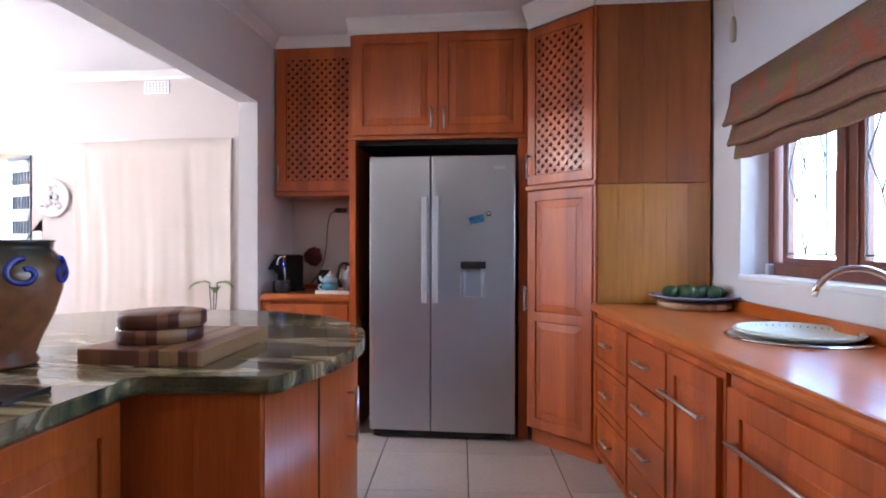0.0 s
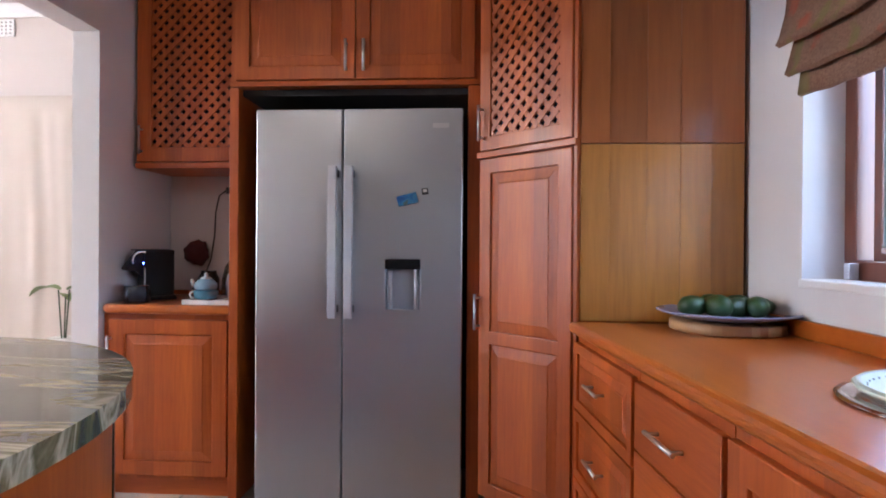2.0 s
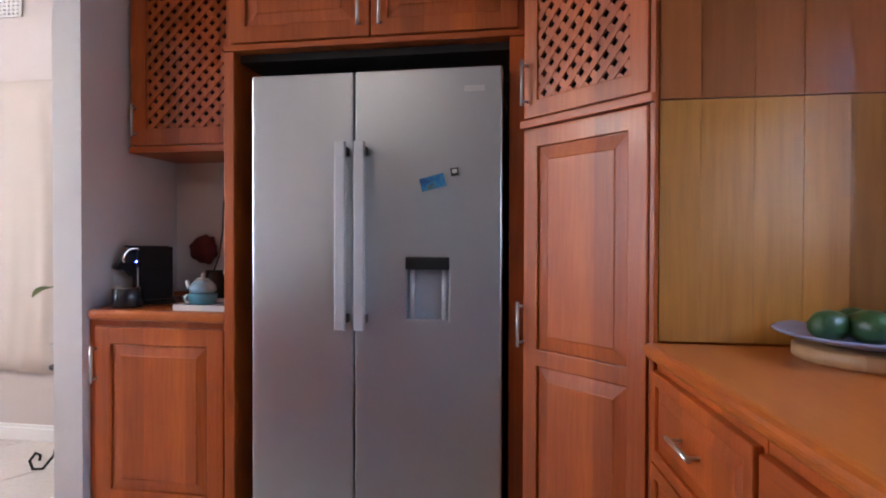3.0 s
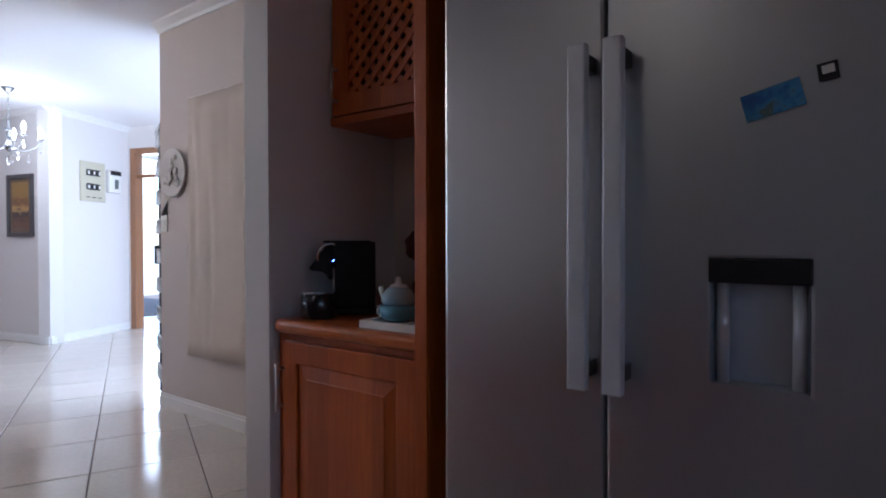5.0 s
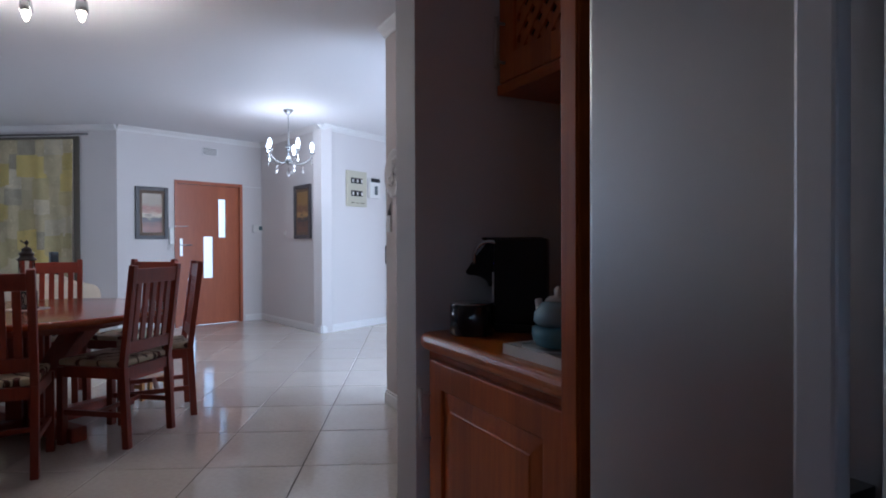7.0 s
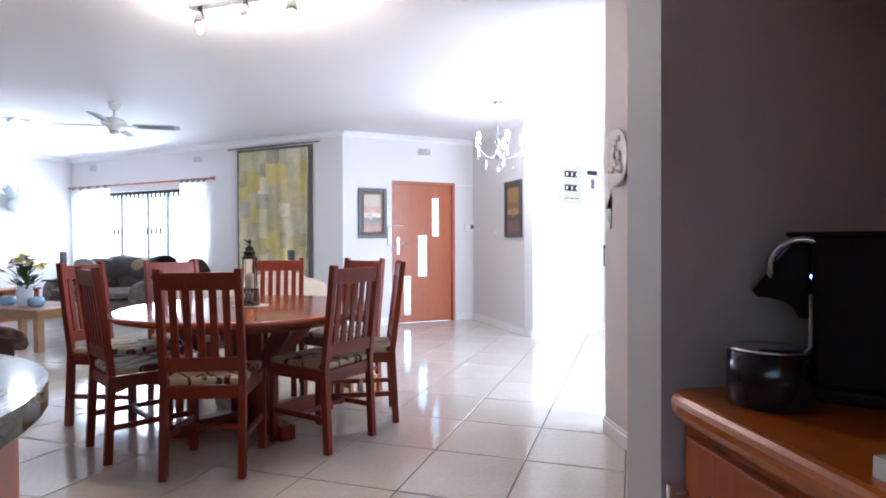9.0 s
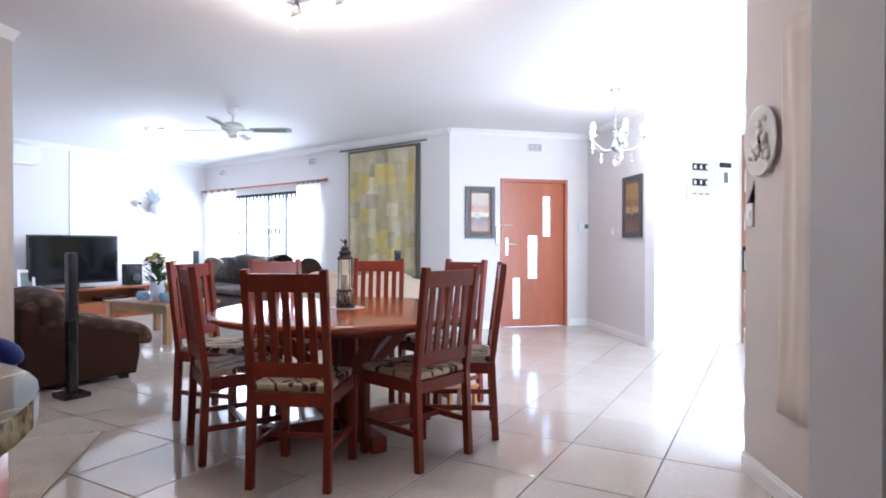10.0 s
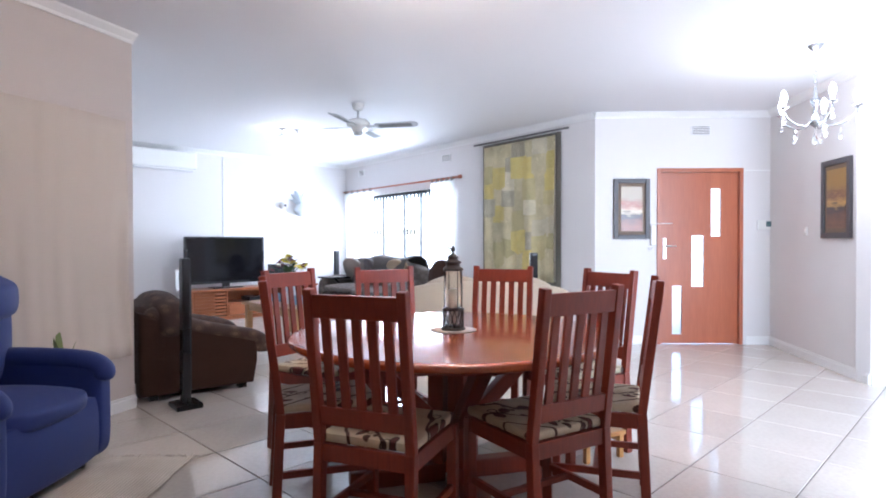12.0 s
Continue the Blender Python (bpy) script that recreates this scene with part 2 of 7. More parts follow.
# ---- plan ----
CEIL = 2.66
A, D, K, E = (-8.40, 2.44), (-9.02, 4.33), (-7.18, 4.74), (-7.72, 5.84)
B, T = (-11.50, -2.53), (-4.70, -5.65)
WC, WCB = (-3.83, 4.27), (-3.83, 7.26)
WALLS = dict(
    wall_door=(D, A, []), wall_tapestry=(A, B, []), wall_tv=(B, T, []), wall_picture=(K, D, []), wall_meter=(E, K, []),
    wall_patio=(WCB, E, []), wall_hatch=((-1.545, 4.27), WC, []), wall_passage=(WC, WCB, []),
    wall_south=((-4.70, -0.45), (-1.40, -0.45), []), wall_lounge_east=(T, (-4.70, -0.602), []),
    wall_window=((1.686, -3.0), (1.26, 3.98), []), wall_back=((1.26, 3.98), (-1.40, 3.98), []),
    wall_rear=((-1.40, -3.0), (1.686, -3.0), []), wall_side=((-1.40, -0.60), (-1.40, -3.0), []),
)
HOLES = dict(
    wall_door=[(0.345, 1.245, 0.0, 1.985)],
    wall_tapestry=[(2.55, 5.65, 0.70, 2.02)],
    wall_patio=[(0.50, 4.10, 0.0, 2.38)],
    wall_passage=[(0.15, 2.65, 0.0, 2.25)],
    wall_window=[(3.35, 5.68, 1.075, 1.98)],
)
THICK = dict(wall_window=0.24, wall_south=0.15, wall_passage=0.1, wall_hatch=0.1, wall_lounge_east=0.1, wall_side=0.16)
FRAME = {}
for name, (p, q, _) in WALLS.items():
    m, length = line(p, q)
    FRAME[name] = m
    structure(name, pierced(length, CEIL, THICK.get(name, 0.15), HOLES.get(name, [])), M["cloth_wall" if name in ("wall_hatch", "wall_south") else "wall"], "smooth painted plaster wall", "wall", m)
# end of the alcove wall and the bulkhead over the peninsula
structure("wall_post", boxes((-1.543, 3.38, 0, -1.413, 4.37, CEIL)), M["wall"], "plaster wall end beside the coffee alcove", "wall")
structure("bulkhead", boxes((-1.543, -0.45, 2.158, -1.413, 3.38, CEIL)), M["wall"], "plaster bulkhead beam over the peninsula counter", "wall")
structure("ceiling", boxes((-12.5, -6.5, CEIL, 1.7, 9.0, CEIL + 0.12)), M["ceiling"], "white painted plaster ceiling", "ceiling")
structure("floor", boxes((-12.5, -6.5, -0.12, 1.7, 9.0, -0.004)), M["grout"], "glazed beige floor tiles with dark grout", "floor")
structure("ground", boxes((-200, -200, -0.4, 200, 200, -0.13)), surface("pale_paving", (0.42, 0.42, 0.38), 0.9, vary=0.15, scale=0.3, grain=30), "pale sunlit yard outside the house", "ground")

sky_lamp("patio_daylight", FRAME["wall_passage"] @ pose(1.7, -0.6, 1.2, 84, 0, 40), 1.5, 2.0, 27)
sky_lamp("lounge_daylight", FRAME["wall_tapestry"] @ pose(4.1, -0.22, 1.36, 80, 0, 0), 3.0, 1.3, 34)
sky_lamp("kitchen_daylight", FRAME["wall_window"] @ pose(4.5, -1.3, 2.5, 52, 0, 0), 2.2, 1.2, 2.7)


# ---- trims of the rooms ----
def cornice(m, length, s0=0.0, z=CEIL, drop=0.065):
    bm = bmesh.new()
    prof = [(0, 0), (0.065, 0), (0.058, -0.012), (0.02, -0.045), (0.012, -0.065), (0, -0.065)]
    ends = [[bm.verts.new((s, y + 0.001, z + dz * drop / 0.065 - 0.001)) for y, dz in prof] for s in (s0, length)]
    k = len(prof)
    for i in range(k):
        bm.faces.new((ends[0][i], ends[0][(i + 1) % k], ends[1][(i + 1) % k], ends[1][i]))
    bm.faces.new(ends[0])
    bm.faces.new(ends[1][::-1])
    return structure("cornice", bm, M["trim"], "white moulded plaster cornice", "trim", m)


def skirting(m, s0, s1):
    return structure("baseboard", boxes((s0, 0.001, 0, s1, 0.018, 0.075), (s0, 0.001, 0.075, s1, 0.012, 0.095), bevel=0.003), M["trim"], "white painted skirting board", "trim", m)


for name in ("wall_door", "wall_tapestry", "wall_tv", "wall_picture", "wall_meter", "wall_hatch", "wall_south", "wall_window"):
    m, length = line(*WALLS[name][:2])
    cornice(m, length)
    if name != "wall_window":
        gaps = {"wall_door": [(0.0, 0.28), (1.31, length)]}.get(name, [(0.0, length)])
        for g in gaps:
            skirting(m, *g)
skirting(line((-4.702, -0.60), (-4.702, -0.45))[0], 0, 0.15)
skirting(line((-1.543, 4.25), (-1.543, 3.38))[0], 0, 0.87)
skirting(line((-1.543, 3.379), (-1.413, 3.379))[0] @ pose(0.13, 0, 0, 0, 0, 180), 0, 0.13)
cornice(line((-1.413, 3.66), (-1.413, -3.0))[0], 6.66)
cornice(line((-0.79, 3.66), (-1.40, 3.66))[0], 0.61, drop=0.085)
cornice(line((0.35, 3.385), (-0.80, 3.385))[0], 1.15, drop=0.09)
cornice(line((0.70, 2.975), (0.35, 3.305))[0], 0.48, drop=0.13)
cornice(line((1.31, 2.975), (0.70, 2.975))[0], 0.61, drop=0.13)


# ---- kitchen joinery ----
def handle(parent, bar, feet, material=None):
    """A straight bar handle standing off its front on two feet."""
    bm = tube(bar, 0.006, 10)
    for a, b in feet:
        tube((a, b), 0.0045, 8, bm)
    return part("handle", bm, material or M["satin"], parent, "brushed metal bar handle")


def upright_handle(parent, x, z0, z1, y):
    handle(parent, ((x, y + 0.028, z0), (x, y + 0.028, z1)), [((x, y, z), (x, y + 0.028, z)) for z in (z0 + 0.015, z1 - 0.015)])


def level_handle(parent, x0, x1, z, y):
    handle(parent, ((x0, y + 0.028, z), (x1, y + 0.028, z)), [((x, y, z), (x, y + 0.028, z)) for x in (x0 + 0.015, x1 - 0.015)])


def raised_panel(x0, z0, x1, z1, y0):
    """A fielded centre panel: flat middle, sloping margins."""
    bm = bmesh.new()
    e = min(0.045, (x1 - x0) * 0.2, (z1 - z0) * 0.2)
    rings = []
    for d, y in ((0, y0 - 0.007), (0.006, y0 - 0.007), (e, y0 - 0.001), (e + 0.004, y0 + 0.001)):
        rings.append([bm.verts.new(v) for v in ((x0 + d, y, z0 + d), (x1 - d, y, z0 + d), (x1 - d, y, z1 - d), (x0 + d, y, z1 - d))])
    for a, b in zip(rings, rings[1:]):
        for i in range(4):
            bm.faces.new((a[i], a[(i + 1) % 4], b[(i + 1) % 4], b[i]))
    bm.faces.new(rings[-1])
    bm.faces.new(rings[0][::-1])
    return bm


def framed_door(parent, x0, z0, x1, z1, rail=0.065, mids=(), y=0.0, wood_name="cherry"):
    """A door leaf of stiles and rails round raised panels, 20 mm thick, in front of y."""
    levels = [z0 + rail] + [v for mz in mids for v in (mz - rail * 0.45, mz + rail * 0.45)] + [z1 - rail]
    zs = [z0] + levels + [z1]
    gaps = [(1, k) for k in range(1, len(zs) - 1, 2)]
    door = part("door", slab([x0, x0 + rail, x1 - rail, x1], zs, gaps, y, y + 0.02, 0.004), M[wood_name], parent)
    for a, b in zip(levels[::2], levels[1::2]):
        part("panel", raised_panel(x0 + rail - 0.003, a - 0.003, x1 - rail + 0.003, b + 0.003, y + 0.018), M["cherry"], door)
    return door


def lattice_door(parent, x0, z0, x1, z1, rail=0.06, y=0.0):
    door = part("door", slab([x0, x0 + rail, x1 - rail, x1], [z0, z0 + rail, z1 - rail, z1], [(1, 1)], y, y + 0.02, 0.004), M["cherry"], parent)
    a0, c0, a1, c1 = x0 + rail - 0.004, z0 + rail - 0.004, x1 - rail + 0.004, z1 - rail + 0.004
    pitch, wide = 0.060, 0.0158
    for sign, ya, yb in ((1, y + 0.005, y + 0.0135), (-1, y + 0.004, y + 0.012)):
        bm = bmesh.new()
        first = a0 + c0 if sign > 0 else c0 - a1
        last = a1 + c1 if sign > 0 else c1 - a0
        k = first + 0.02
        while k < last:
            # the strip lies where |z + sign * x - k| <= wide
            quad = [(a0, c0), (a1, c0), (a1, c1), (a0, c1)]
            quad = clip(clip(quad, sign, 1, k + wide), -sign, -1, wide - k)
            if len(quad) > 2:
                back, face = [[bm.verts.new((p[0], d, p[1])) for p in quad] for d in (ya, yb)]
                bm.faces.new(face)
                bm.faces.new(back[::-1])
                for i in range(len(quad)):
                    i2 = (i + 1) % len(quad)
                    bm.faces.new((back[i], back[i2], face[i2], face[i]))
            k += pitch
        part("lattice", bm, M["cherry"], door, "diagonal wooden lattice strips")
    # black sheet close behind the strips paints the cupboard's inner shade
    part("backing", boxes((a0, y - 0.012, c0, a1, y - 0.01, c1)), M["dark"], door, "near-black sheet painting the shade behind the lattice")
    return door


# fridge surround and the cupboard over it: local x runs from right to left, y into the room
m = pose(0.35, 3.39, 0, 0, 0, 180)
over = thing("overhead_cabinet", "cherry wood overhead cabinet with two panelled doors above the fridge", "cabinet", m @ pose(0, 0, 1.89))
part("body", boxes((0, -0.58, 0, 1.14, 0, 0.68)), M["cherry"], over)
part("shelf_lip", boxes((0, 0.0, 0, 1.14, 0.024, 0.022), bevel=0.003), M["cherry_x"], over)
for x0, x1, hx in ((0.03, 0.562, 0.525), (0.568, 1.115, 0.605)):
    d = framed_door(over, x0, 0.03, x1, 0.675, 0.062)
    upright_handle(d, hx, 0.06, 0.20, 0.02)
for x, lab in ((1.10, "tall cherry end panel beside the coffee alcove"), (0.0, "tall cherry end panel between fridge and pantry")):
    t = thing("end_panel", lab, "panel", m @ pose(x, 0, 0))
    w = 0.042 if x else 0.06
    part("panel_board", boxes((0, -0.58, 0, w, 0.012, 1.888), bevel=0.004), M["cherry"], t)
    part("edge_strip", boxes((0.001, 0.012, 0.0, w - 0.001, 0.018, 1.888), bevel=0.002), M["cherry"], t)
# two black sheets paint the shade round the fridge
structure("niche_back", boxes((-0.75, 3.86, 0, 0.288, 3.88, 1.888)), M["dark"], "near-black sheet painting the shade behind the fridge", "wall")
structure("niche_top", boxes((-0.75, 3.42, 1.86, 0.288, 3.86, 1.888)), M["dark"], "near-black sheet painting the shade above the fridge", "wall")

# lattice wall cabinet
m = pose(-0.792, 3.66, 0, 0, 0, 180)
lat = thing("wall_cabinet", "cherry wood wall cabinet with a lattice door", "cabinet", m @ pose(0, 0, 1.57))
part("body", boxes((0, -0.315, 0.02, 0.606, -0.015, 1.025)), M["cherry"], lat)
part("base_moulding", boxes((0, -0.315, -0.012, 0.606, 0.026, 0.018), bevel=0.006), M["cherry_x"], lat)
d = lattice_door(lat, 0.004, 0.022, 0.602, 1.02, 0.075)
upright_handle(d, 0.575, 0.06, 0.2, 0.02)

# base cabinet of the alcove
m = pose(-0.792, 3.42, 0, 0, 0, 180)
base = thing("base_cabinet", "cherry wood base cabinet with one raised panel door", "cabinet", m)
part("body", boxes((0, -0.555, 0.08, 0.618, 0, 0.85)), M["cherry"], base)
part("plinth", boxes((0, -0.55, 0, 0.618, -0.02, 0.078)), M["cherry_x"], base)
d = framed_door(base, 0.02, 0.10, 0.58, 0.825, 0.07)
upright_handle(d, 0.574, 0.60, 0.75, 0.02)
wt = thing("alcove_worktop", "orange-brown wooden worktop with a rounded front edge", "worktop", m)
bm = prism([(0.002, -0.555), (0.618, -0.555), (0.618, -0.005), (0.612, 0.02), (0.592, 0.038), (0.56, 0.045), (0.002, 0.045)], 0.852, 0.895, 0.016)
part("board", bm, M["worktop"], wt)
part("back_strip", boxes((0.004, -0.554, 0.8955, 0.614, -0.54, 0.92), bevel=0.002), M["worktop"], wt)

# corner pantry with a diagonal front
m, length = line((0.70, 2.98), (0.35, 3.31))
inv = m.inverted()
pan = thing("pantry_cabinet", "tall cherry corner pantry with lattice upper door and panelled lower door", "cabinet", m)
foot = [inv @ Vector((*p, 0)) for p in ((0.355, 3.33), (0.705, 3.0), (1.315, 3.012), (1.262, 3.975), (0.355, 3.975))]
part("body", prism([(p.x, p.y) for p in foot], 0.10, 2.53), M["cherry"], pan)
part("plinth", prism([(p.x, p.y - 0.03) for p in foot], 0, 0.099), M["cherry_x"], pan)
part("waist_rail", boxes((-0.012, 0.0, 1.548, 0.485, 0.026, 1.575), bevel=0.004), M["cherry_x"], pan)
d = lattice_door(pan, 0.006, 1.58, 0.472, 2.52, 0.058)
upright_handle(d, 0.455, 1.62, 1.77, 0.02)
d = framed_door(pan, 0.006, 0.115, 0.472, 1.543, 0.062, mids=(0.79,))
upright_handle(d, 0.47, 0.82, 0.97, 0.02)
part("corner_post", boxes((-0.012, -0.02, 0.1, 0.004, 0.012, 2.53), bevel=0.003), M["cherry"], pan)
side = thing("wall_panelling", "tall oak-coloured stave panel, darker in its upper part, above the worktop", "panel", pose(0.715, 2.98, 0))
# boards below 1.55 m are lighter and yellower than those above
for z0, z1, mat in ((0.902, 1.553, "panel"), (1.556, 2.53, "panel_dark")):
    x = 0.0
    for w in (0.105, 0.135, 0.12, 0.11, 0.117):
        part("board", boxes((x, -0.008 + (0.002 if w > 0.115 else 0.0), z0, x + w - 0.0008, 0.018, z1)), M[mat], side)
        x += w


# counter run under the window: two straight pieces
def counter_unit(label, m, w, fronts, group="units under the window"):
    u = thing("base_cabinet", label, "cabinet", m, group)
    part("body", boxes((0, -0.45, 0.10, w, 0, 0.855)), M["cherry"], u)
    part("plinth", boxes((0, -0.43, 0, w, -0.05, 0.098)), M["cherry_y"], u)
    for kind, x0, z0, x1, z1 in fronts:
        if kind == "drawer":
            d = part("drawer_front", boxes((x0, 0, z0, x1, 0.02, z1), bevel=0.005), M["cherry_x"], u)
            c = (x0 + x1) / 2
            level_handle(d, c - 0.078, c + 0.078, (z0 + z1) / 2, 0.02)
        elif kind == "fielded":
            d = framed_door(u, x0, z0, x1, z1, 0.035)
            c = (x0 + x1) / 2
            level_handle(d, c - 0.07, c + 0.07, (z0 + z1) / 2 + 0.01, 0.02)
        elif kind == "door":
            d = framed_door(u, x0, z0, x1, z1, 0.065)
            level_handle(d, x1 - 0.33, x1 + 0.01, z1 - 0.135, 0.022)
        else:
            d = framed_door(u, x0, z0, x1, z1, 0.07)
            level_handle(d, x0 + 0.05, x1 - 0.05, z1 - 0.14, 0.022)
    return u


RUN, _ = line((1.175, -2.0), (0.706, 2.975))
counter_unit("narrow cherry drawer unit with three fielded drawers", RUN @ pose(4.375, 0, 0), 0.60, [("fielded", 0.01, z, 0.585, z + 0.238) for z in (0.105, 0.348, 0.592)])
counter_unit("cherry drawer unit with four plain drawers", RUN @ pose(3.915, 0, 0), 0.455, [("drawer", 0.01, z, 0.45, z + 0.176) for z in (0.105, 0.287, 0.469, 0.65)])
counter_unit("cherry base cabinet with a panelled door and long bar handle", RUN @ pose(3.50, 0, 0), 0.41, [("door", 0.02, 0.115, 0.405, 0.83)])
counter_unit("wide cherry front of a built-in dishwasher", RUN @ pose(2.80, 0, 0), 0.67, [("wide", 0.02, 0.18, 0.655, 0.82)])
counter_unit("cherry base cabinet with a panelled door", RUN @ pose(2.16, 0, 0), 0.62, [("door", 0.02, 0.115, 0.60, 0.83)])
counter_unit("cherry base cabinet with a panelled door", RUN @ pose(1.5, 0, 0), 0.64, [("door", 0.02, 0.115, 0.60, 0.83)])
top = thing("worktop", "glossy orange-brown wooden worktop along the window wall", "worktop")
bm = prism([(1.165, -2.0), (1.618, -2.0), (1.318, 2.965), (0.674, 2.965)], 0.857, 0.90, 0.018)
part("board", bm, M["worktop"], top)
m, length = line((1.620, -2.0), (1.320, 2.965))
bs = part("upstand", boxes((0, 0.002, 0.9, length, 0.02, 0.955), bevel=0.004), M["worktop"], top, "reddish wooden upstand")
bs.matrix_world = m

# ---- fridge ----
fr = thing("fridge", "grey steel side-by-side fridge freezer with water dispenser", "fridge", pose(-0.64, 3.30, 0))
part("body", boxes((0.012, 0.065, 0.04, 0.898, 0.55, 1.755), bevel=0.006), surface("grey_casing", (0.10, 0.10, 0.11), 0.5), fr)
ld = part("door", boxes((0, 0, 0.055, 0.386, 0.06, 1.77), bevel=0.008), M["steel"], fr)
rd = part("door", slab([0.392, 0.578, 0.727, 0.91], [0.055, 0.895, 1.115, 1.77], [(1, 1)], 0, 0.06, 0.006), M["steel"], fr)
part("base_grille", boxes((0.02, 0.03, 0.012, 0.89, 0.06, 0.05)), M["black"], fr)
for x in (0.05, 0.85):
    part("foot", lathe([(0.02, 0), (0.02, 0.013)], 12, at=(x, 0.3, 0)), M["black"], fr)
for d, x in ((ld, 0.339), (rd, 0.408)):
    h = part("handle", boxes((x, -0.070, 0.863, x + 0.036, -0.046, 1.515), bevel=0.004), M["grip"], d, "flat satin metal bar handle")
    for z in (0.885, 1.47):
        part("bracket", boxes((x + 0.004, -0.047, z, x + 0.032, 0.0, z + 0.03)), M["black"], h)
part("dispenser_recess", boxes((0.579, 0.045, 0.896, 0.726, 0.055, 1.075)), surface("recess_grey", (0.46, 0.50, 0.56), 0.35, metal=0.3), rd, "shallow grey dispenser recess")
part("dispenser_panel", boxes((0.575, -0.004, 1.072, 0.73, 0.03, 1.116), bevel=0.003), M["black"], rd, "black dispenser display panel")
for x in (0.585, 0.7):
    part("dispenser_pillar", lathe([(0.010, 0.897), (0.010, 1.072)], 16, at=(x + 0.01, 0.022, 0)), M["grip"], rd, "shiny dispenser side column")
part("dispenser_tray", boxes((0.579, 0.0, 0.889, 0.726, 0.05, 0.897)), M["steel"], rd)
part("badge", boxes((0.78, -0.0015, 1.685, 0.85, 0.001, 1.705)), M["satin"], rd)


def postcard_material():
    m, n, l, p = nodes_of("seaside_magnet_print")
    c = ramp(n, l, noise_node(n, l, 26, 3), (0.32, (0.012, 0.04, 0.13)), (0.45, (0.02, 0.11, 0.28)), (0.55, (0.06, 0.22, 0.40)), (0.63, (0.08, 0.10, 0.06)), (0.75, (0.35, 0.42, 0.50)))
    l.new(c, p.inputs["Base Color"])
    p.inputs["Roughness"].default_value = 0.3
    return m


mg = thing("fridge_magnet", "blue seaside picture magnet stuck on the fridge door", "magnet", pose(0.032, 3.2975, 1.375, 0, -14, 0))
part("print", boxes((-0.044, -0.003, -0.023, 0.044, 0.001, 0.023), bevel=0.001), postcard_material(), mg)
mg = thing("fridge_magnet", "small square black and white magnet on the fridge door", "magnet", pose(0.108, 3.2975, 1.41, 0, -8, 0))
part("rim", boxes((-0.014, -0.003, -0.014, 0.014, 0.001, 0.014), bevel=0.001), M["black"], mg)
part("face", boxes((-0.008, -0.0045, -0.004, 0.009, -0.0025, 0.009)), M["white"], mg)


# ---- peninsula ----
def granite():
    m, n, l, p = nodes_of("green_granite")
    warp = noise_node(n, l, 2.2, 4)
    tc, mp, wv = n.new("ShaderNodeTexCoord"), n.new("ShaderNodeMapping"), n.new("ShaderNodeTexNoise")
    mp.inputs["Rotation"].default_value, mp.inputs["Scale"].default_value = (0, 0, radians(28)), (0.42, 2.1, 1.3)
    wv.inputs["Scale"].default_value, wv.inputs["Detail"].default_value, wv.inputs["Distortion"].default_value = 3.0, 5, 0.9
    l.new(tc.outputs["Object"], mp.inputs[0])
    l.new(mp.outputs[0], wv.inputs["Vector"])
    bands = ramp(n, l, wv.outputs[0], (0.28, (0.014, 0.022, 0.020)), (0.40, (0.060, 0.066, 0.032)), (0.46, (0.17, 0.145, 0.062)), (0.50, (0.52, 0.44, 0.28)), (0.535, (0.13, 0.115, 0.048)), (0.60, (0.36, 0.29, 0.16)), (0.64, (0.08, 0.078, 0.038)), (0.78, (0.026, 0.036, 0.034)))
    spots = ramp(n, l, noise_node(n, l, 120, 2), (0.35, (0.03, 0.035, 0.025)), (0.7, (0.22, 0.20, 0.14)))
    l.new(mix_colour(n, l, ramp(n, l, warp, (0.2, (0.05, 0.05, 0.05)), (0.8, (0.22, 0.22, 0.22))), bands, spots), p.inputs["Base Color"])
    p.inputs["Roughness"].default_value = 0.08
    return m


def arc_points(c, rx, ry, a0, a1, k):
    return [(c[0] + rx * math.cos(radians(a0 + (a1 - a0) * i / k)), c[1] + ry * math.sin(radians(a0 + (a1 - a0) * i / k))) for i in range(k + 1)]


ISLE = (-1.09, 1.50)


def rounded_end(rx, ry, a0, a1, k):
    """The end of the peninsula, fuller towards the dining side."""
    out = []
    for i in range(k + 1):
        a = radians(a0 + (a1 - a0) * i / k)
        c, s = math.cos(a), math.sin(a)
        e = 1.0 if c > 0 else 0.82
        out.append((ISLE[0] + (rx + (0.04 if c < 0 else 0.0)) * math.copysign(abs(c) ** e, c), ISLE[1] + (ry - 0.07 * min(0.0, c) ) * math.copysign(abs(s) ** (0.86 if c < 0 else 1.0), s)))
    return out


top_outline = [(-0.677, -2.5), (-0.677, 0.985), (-0.670, 1.02), (-0.648, 1.045), (-0.61, 1.055), (-0.345, 1.06), (-0.315, 1.08)] + rounded_end(0.84, 0.91, -20, 178, 36) + [(-1.97, -0.42), (-1.38, -0.44), (-1.38, -2.5)]
gt = thing("granite_worktop", "polished green veined granite worktop with a rounded end", "worktop")
part("slab", prism(top_outline, 0.858, 0.90, 0.013), granite(), gt)
ped = thing("peninsula_cabinet", "dark cherry peninsula base with a curved end", "cabinet")
part("end_board", boxes((-0.74, 1.075, 0.0, -0.545, 1.095, 0.857)), M["cherry"], ped)
part("end_board", boxes((-0.543, 1.074, 0.0, -0.372, 1.095, 0.857)), M["cherry"], ped)
curve = rounded_end(0.815, 0.86, -28, 172, 40)
bm = bmesh.new()
lo, hi = [bm.verts.new((x, y, 0.09)) for x, y in curve], [bm.verts.new((x, y, 0.857)) for x, y in curve]
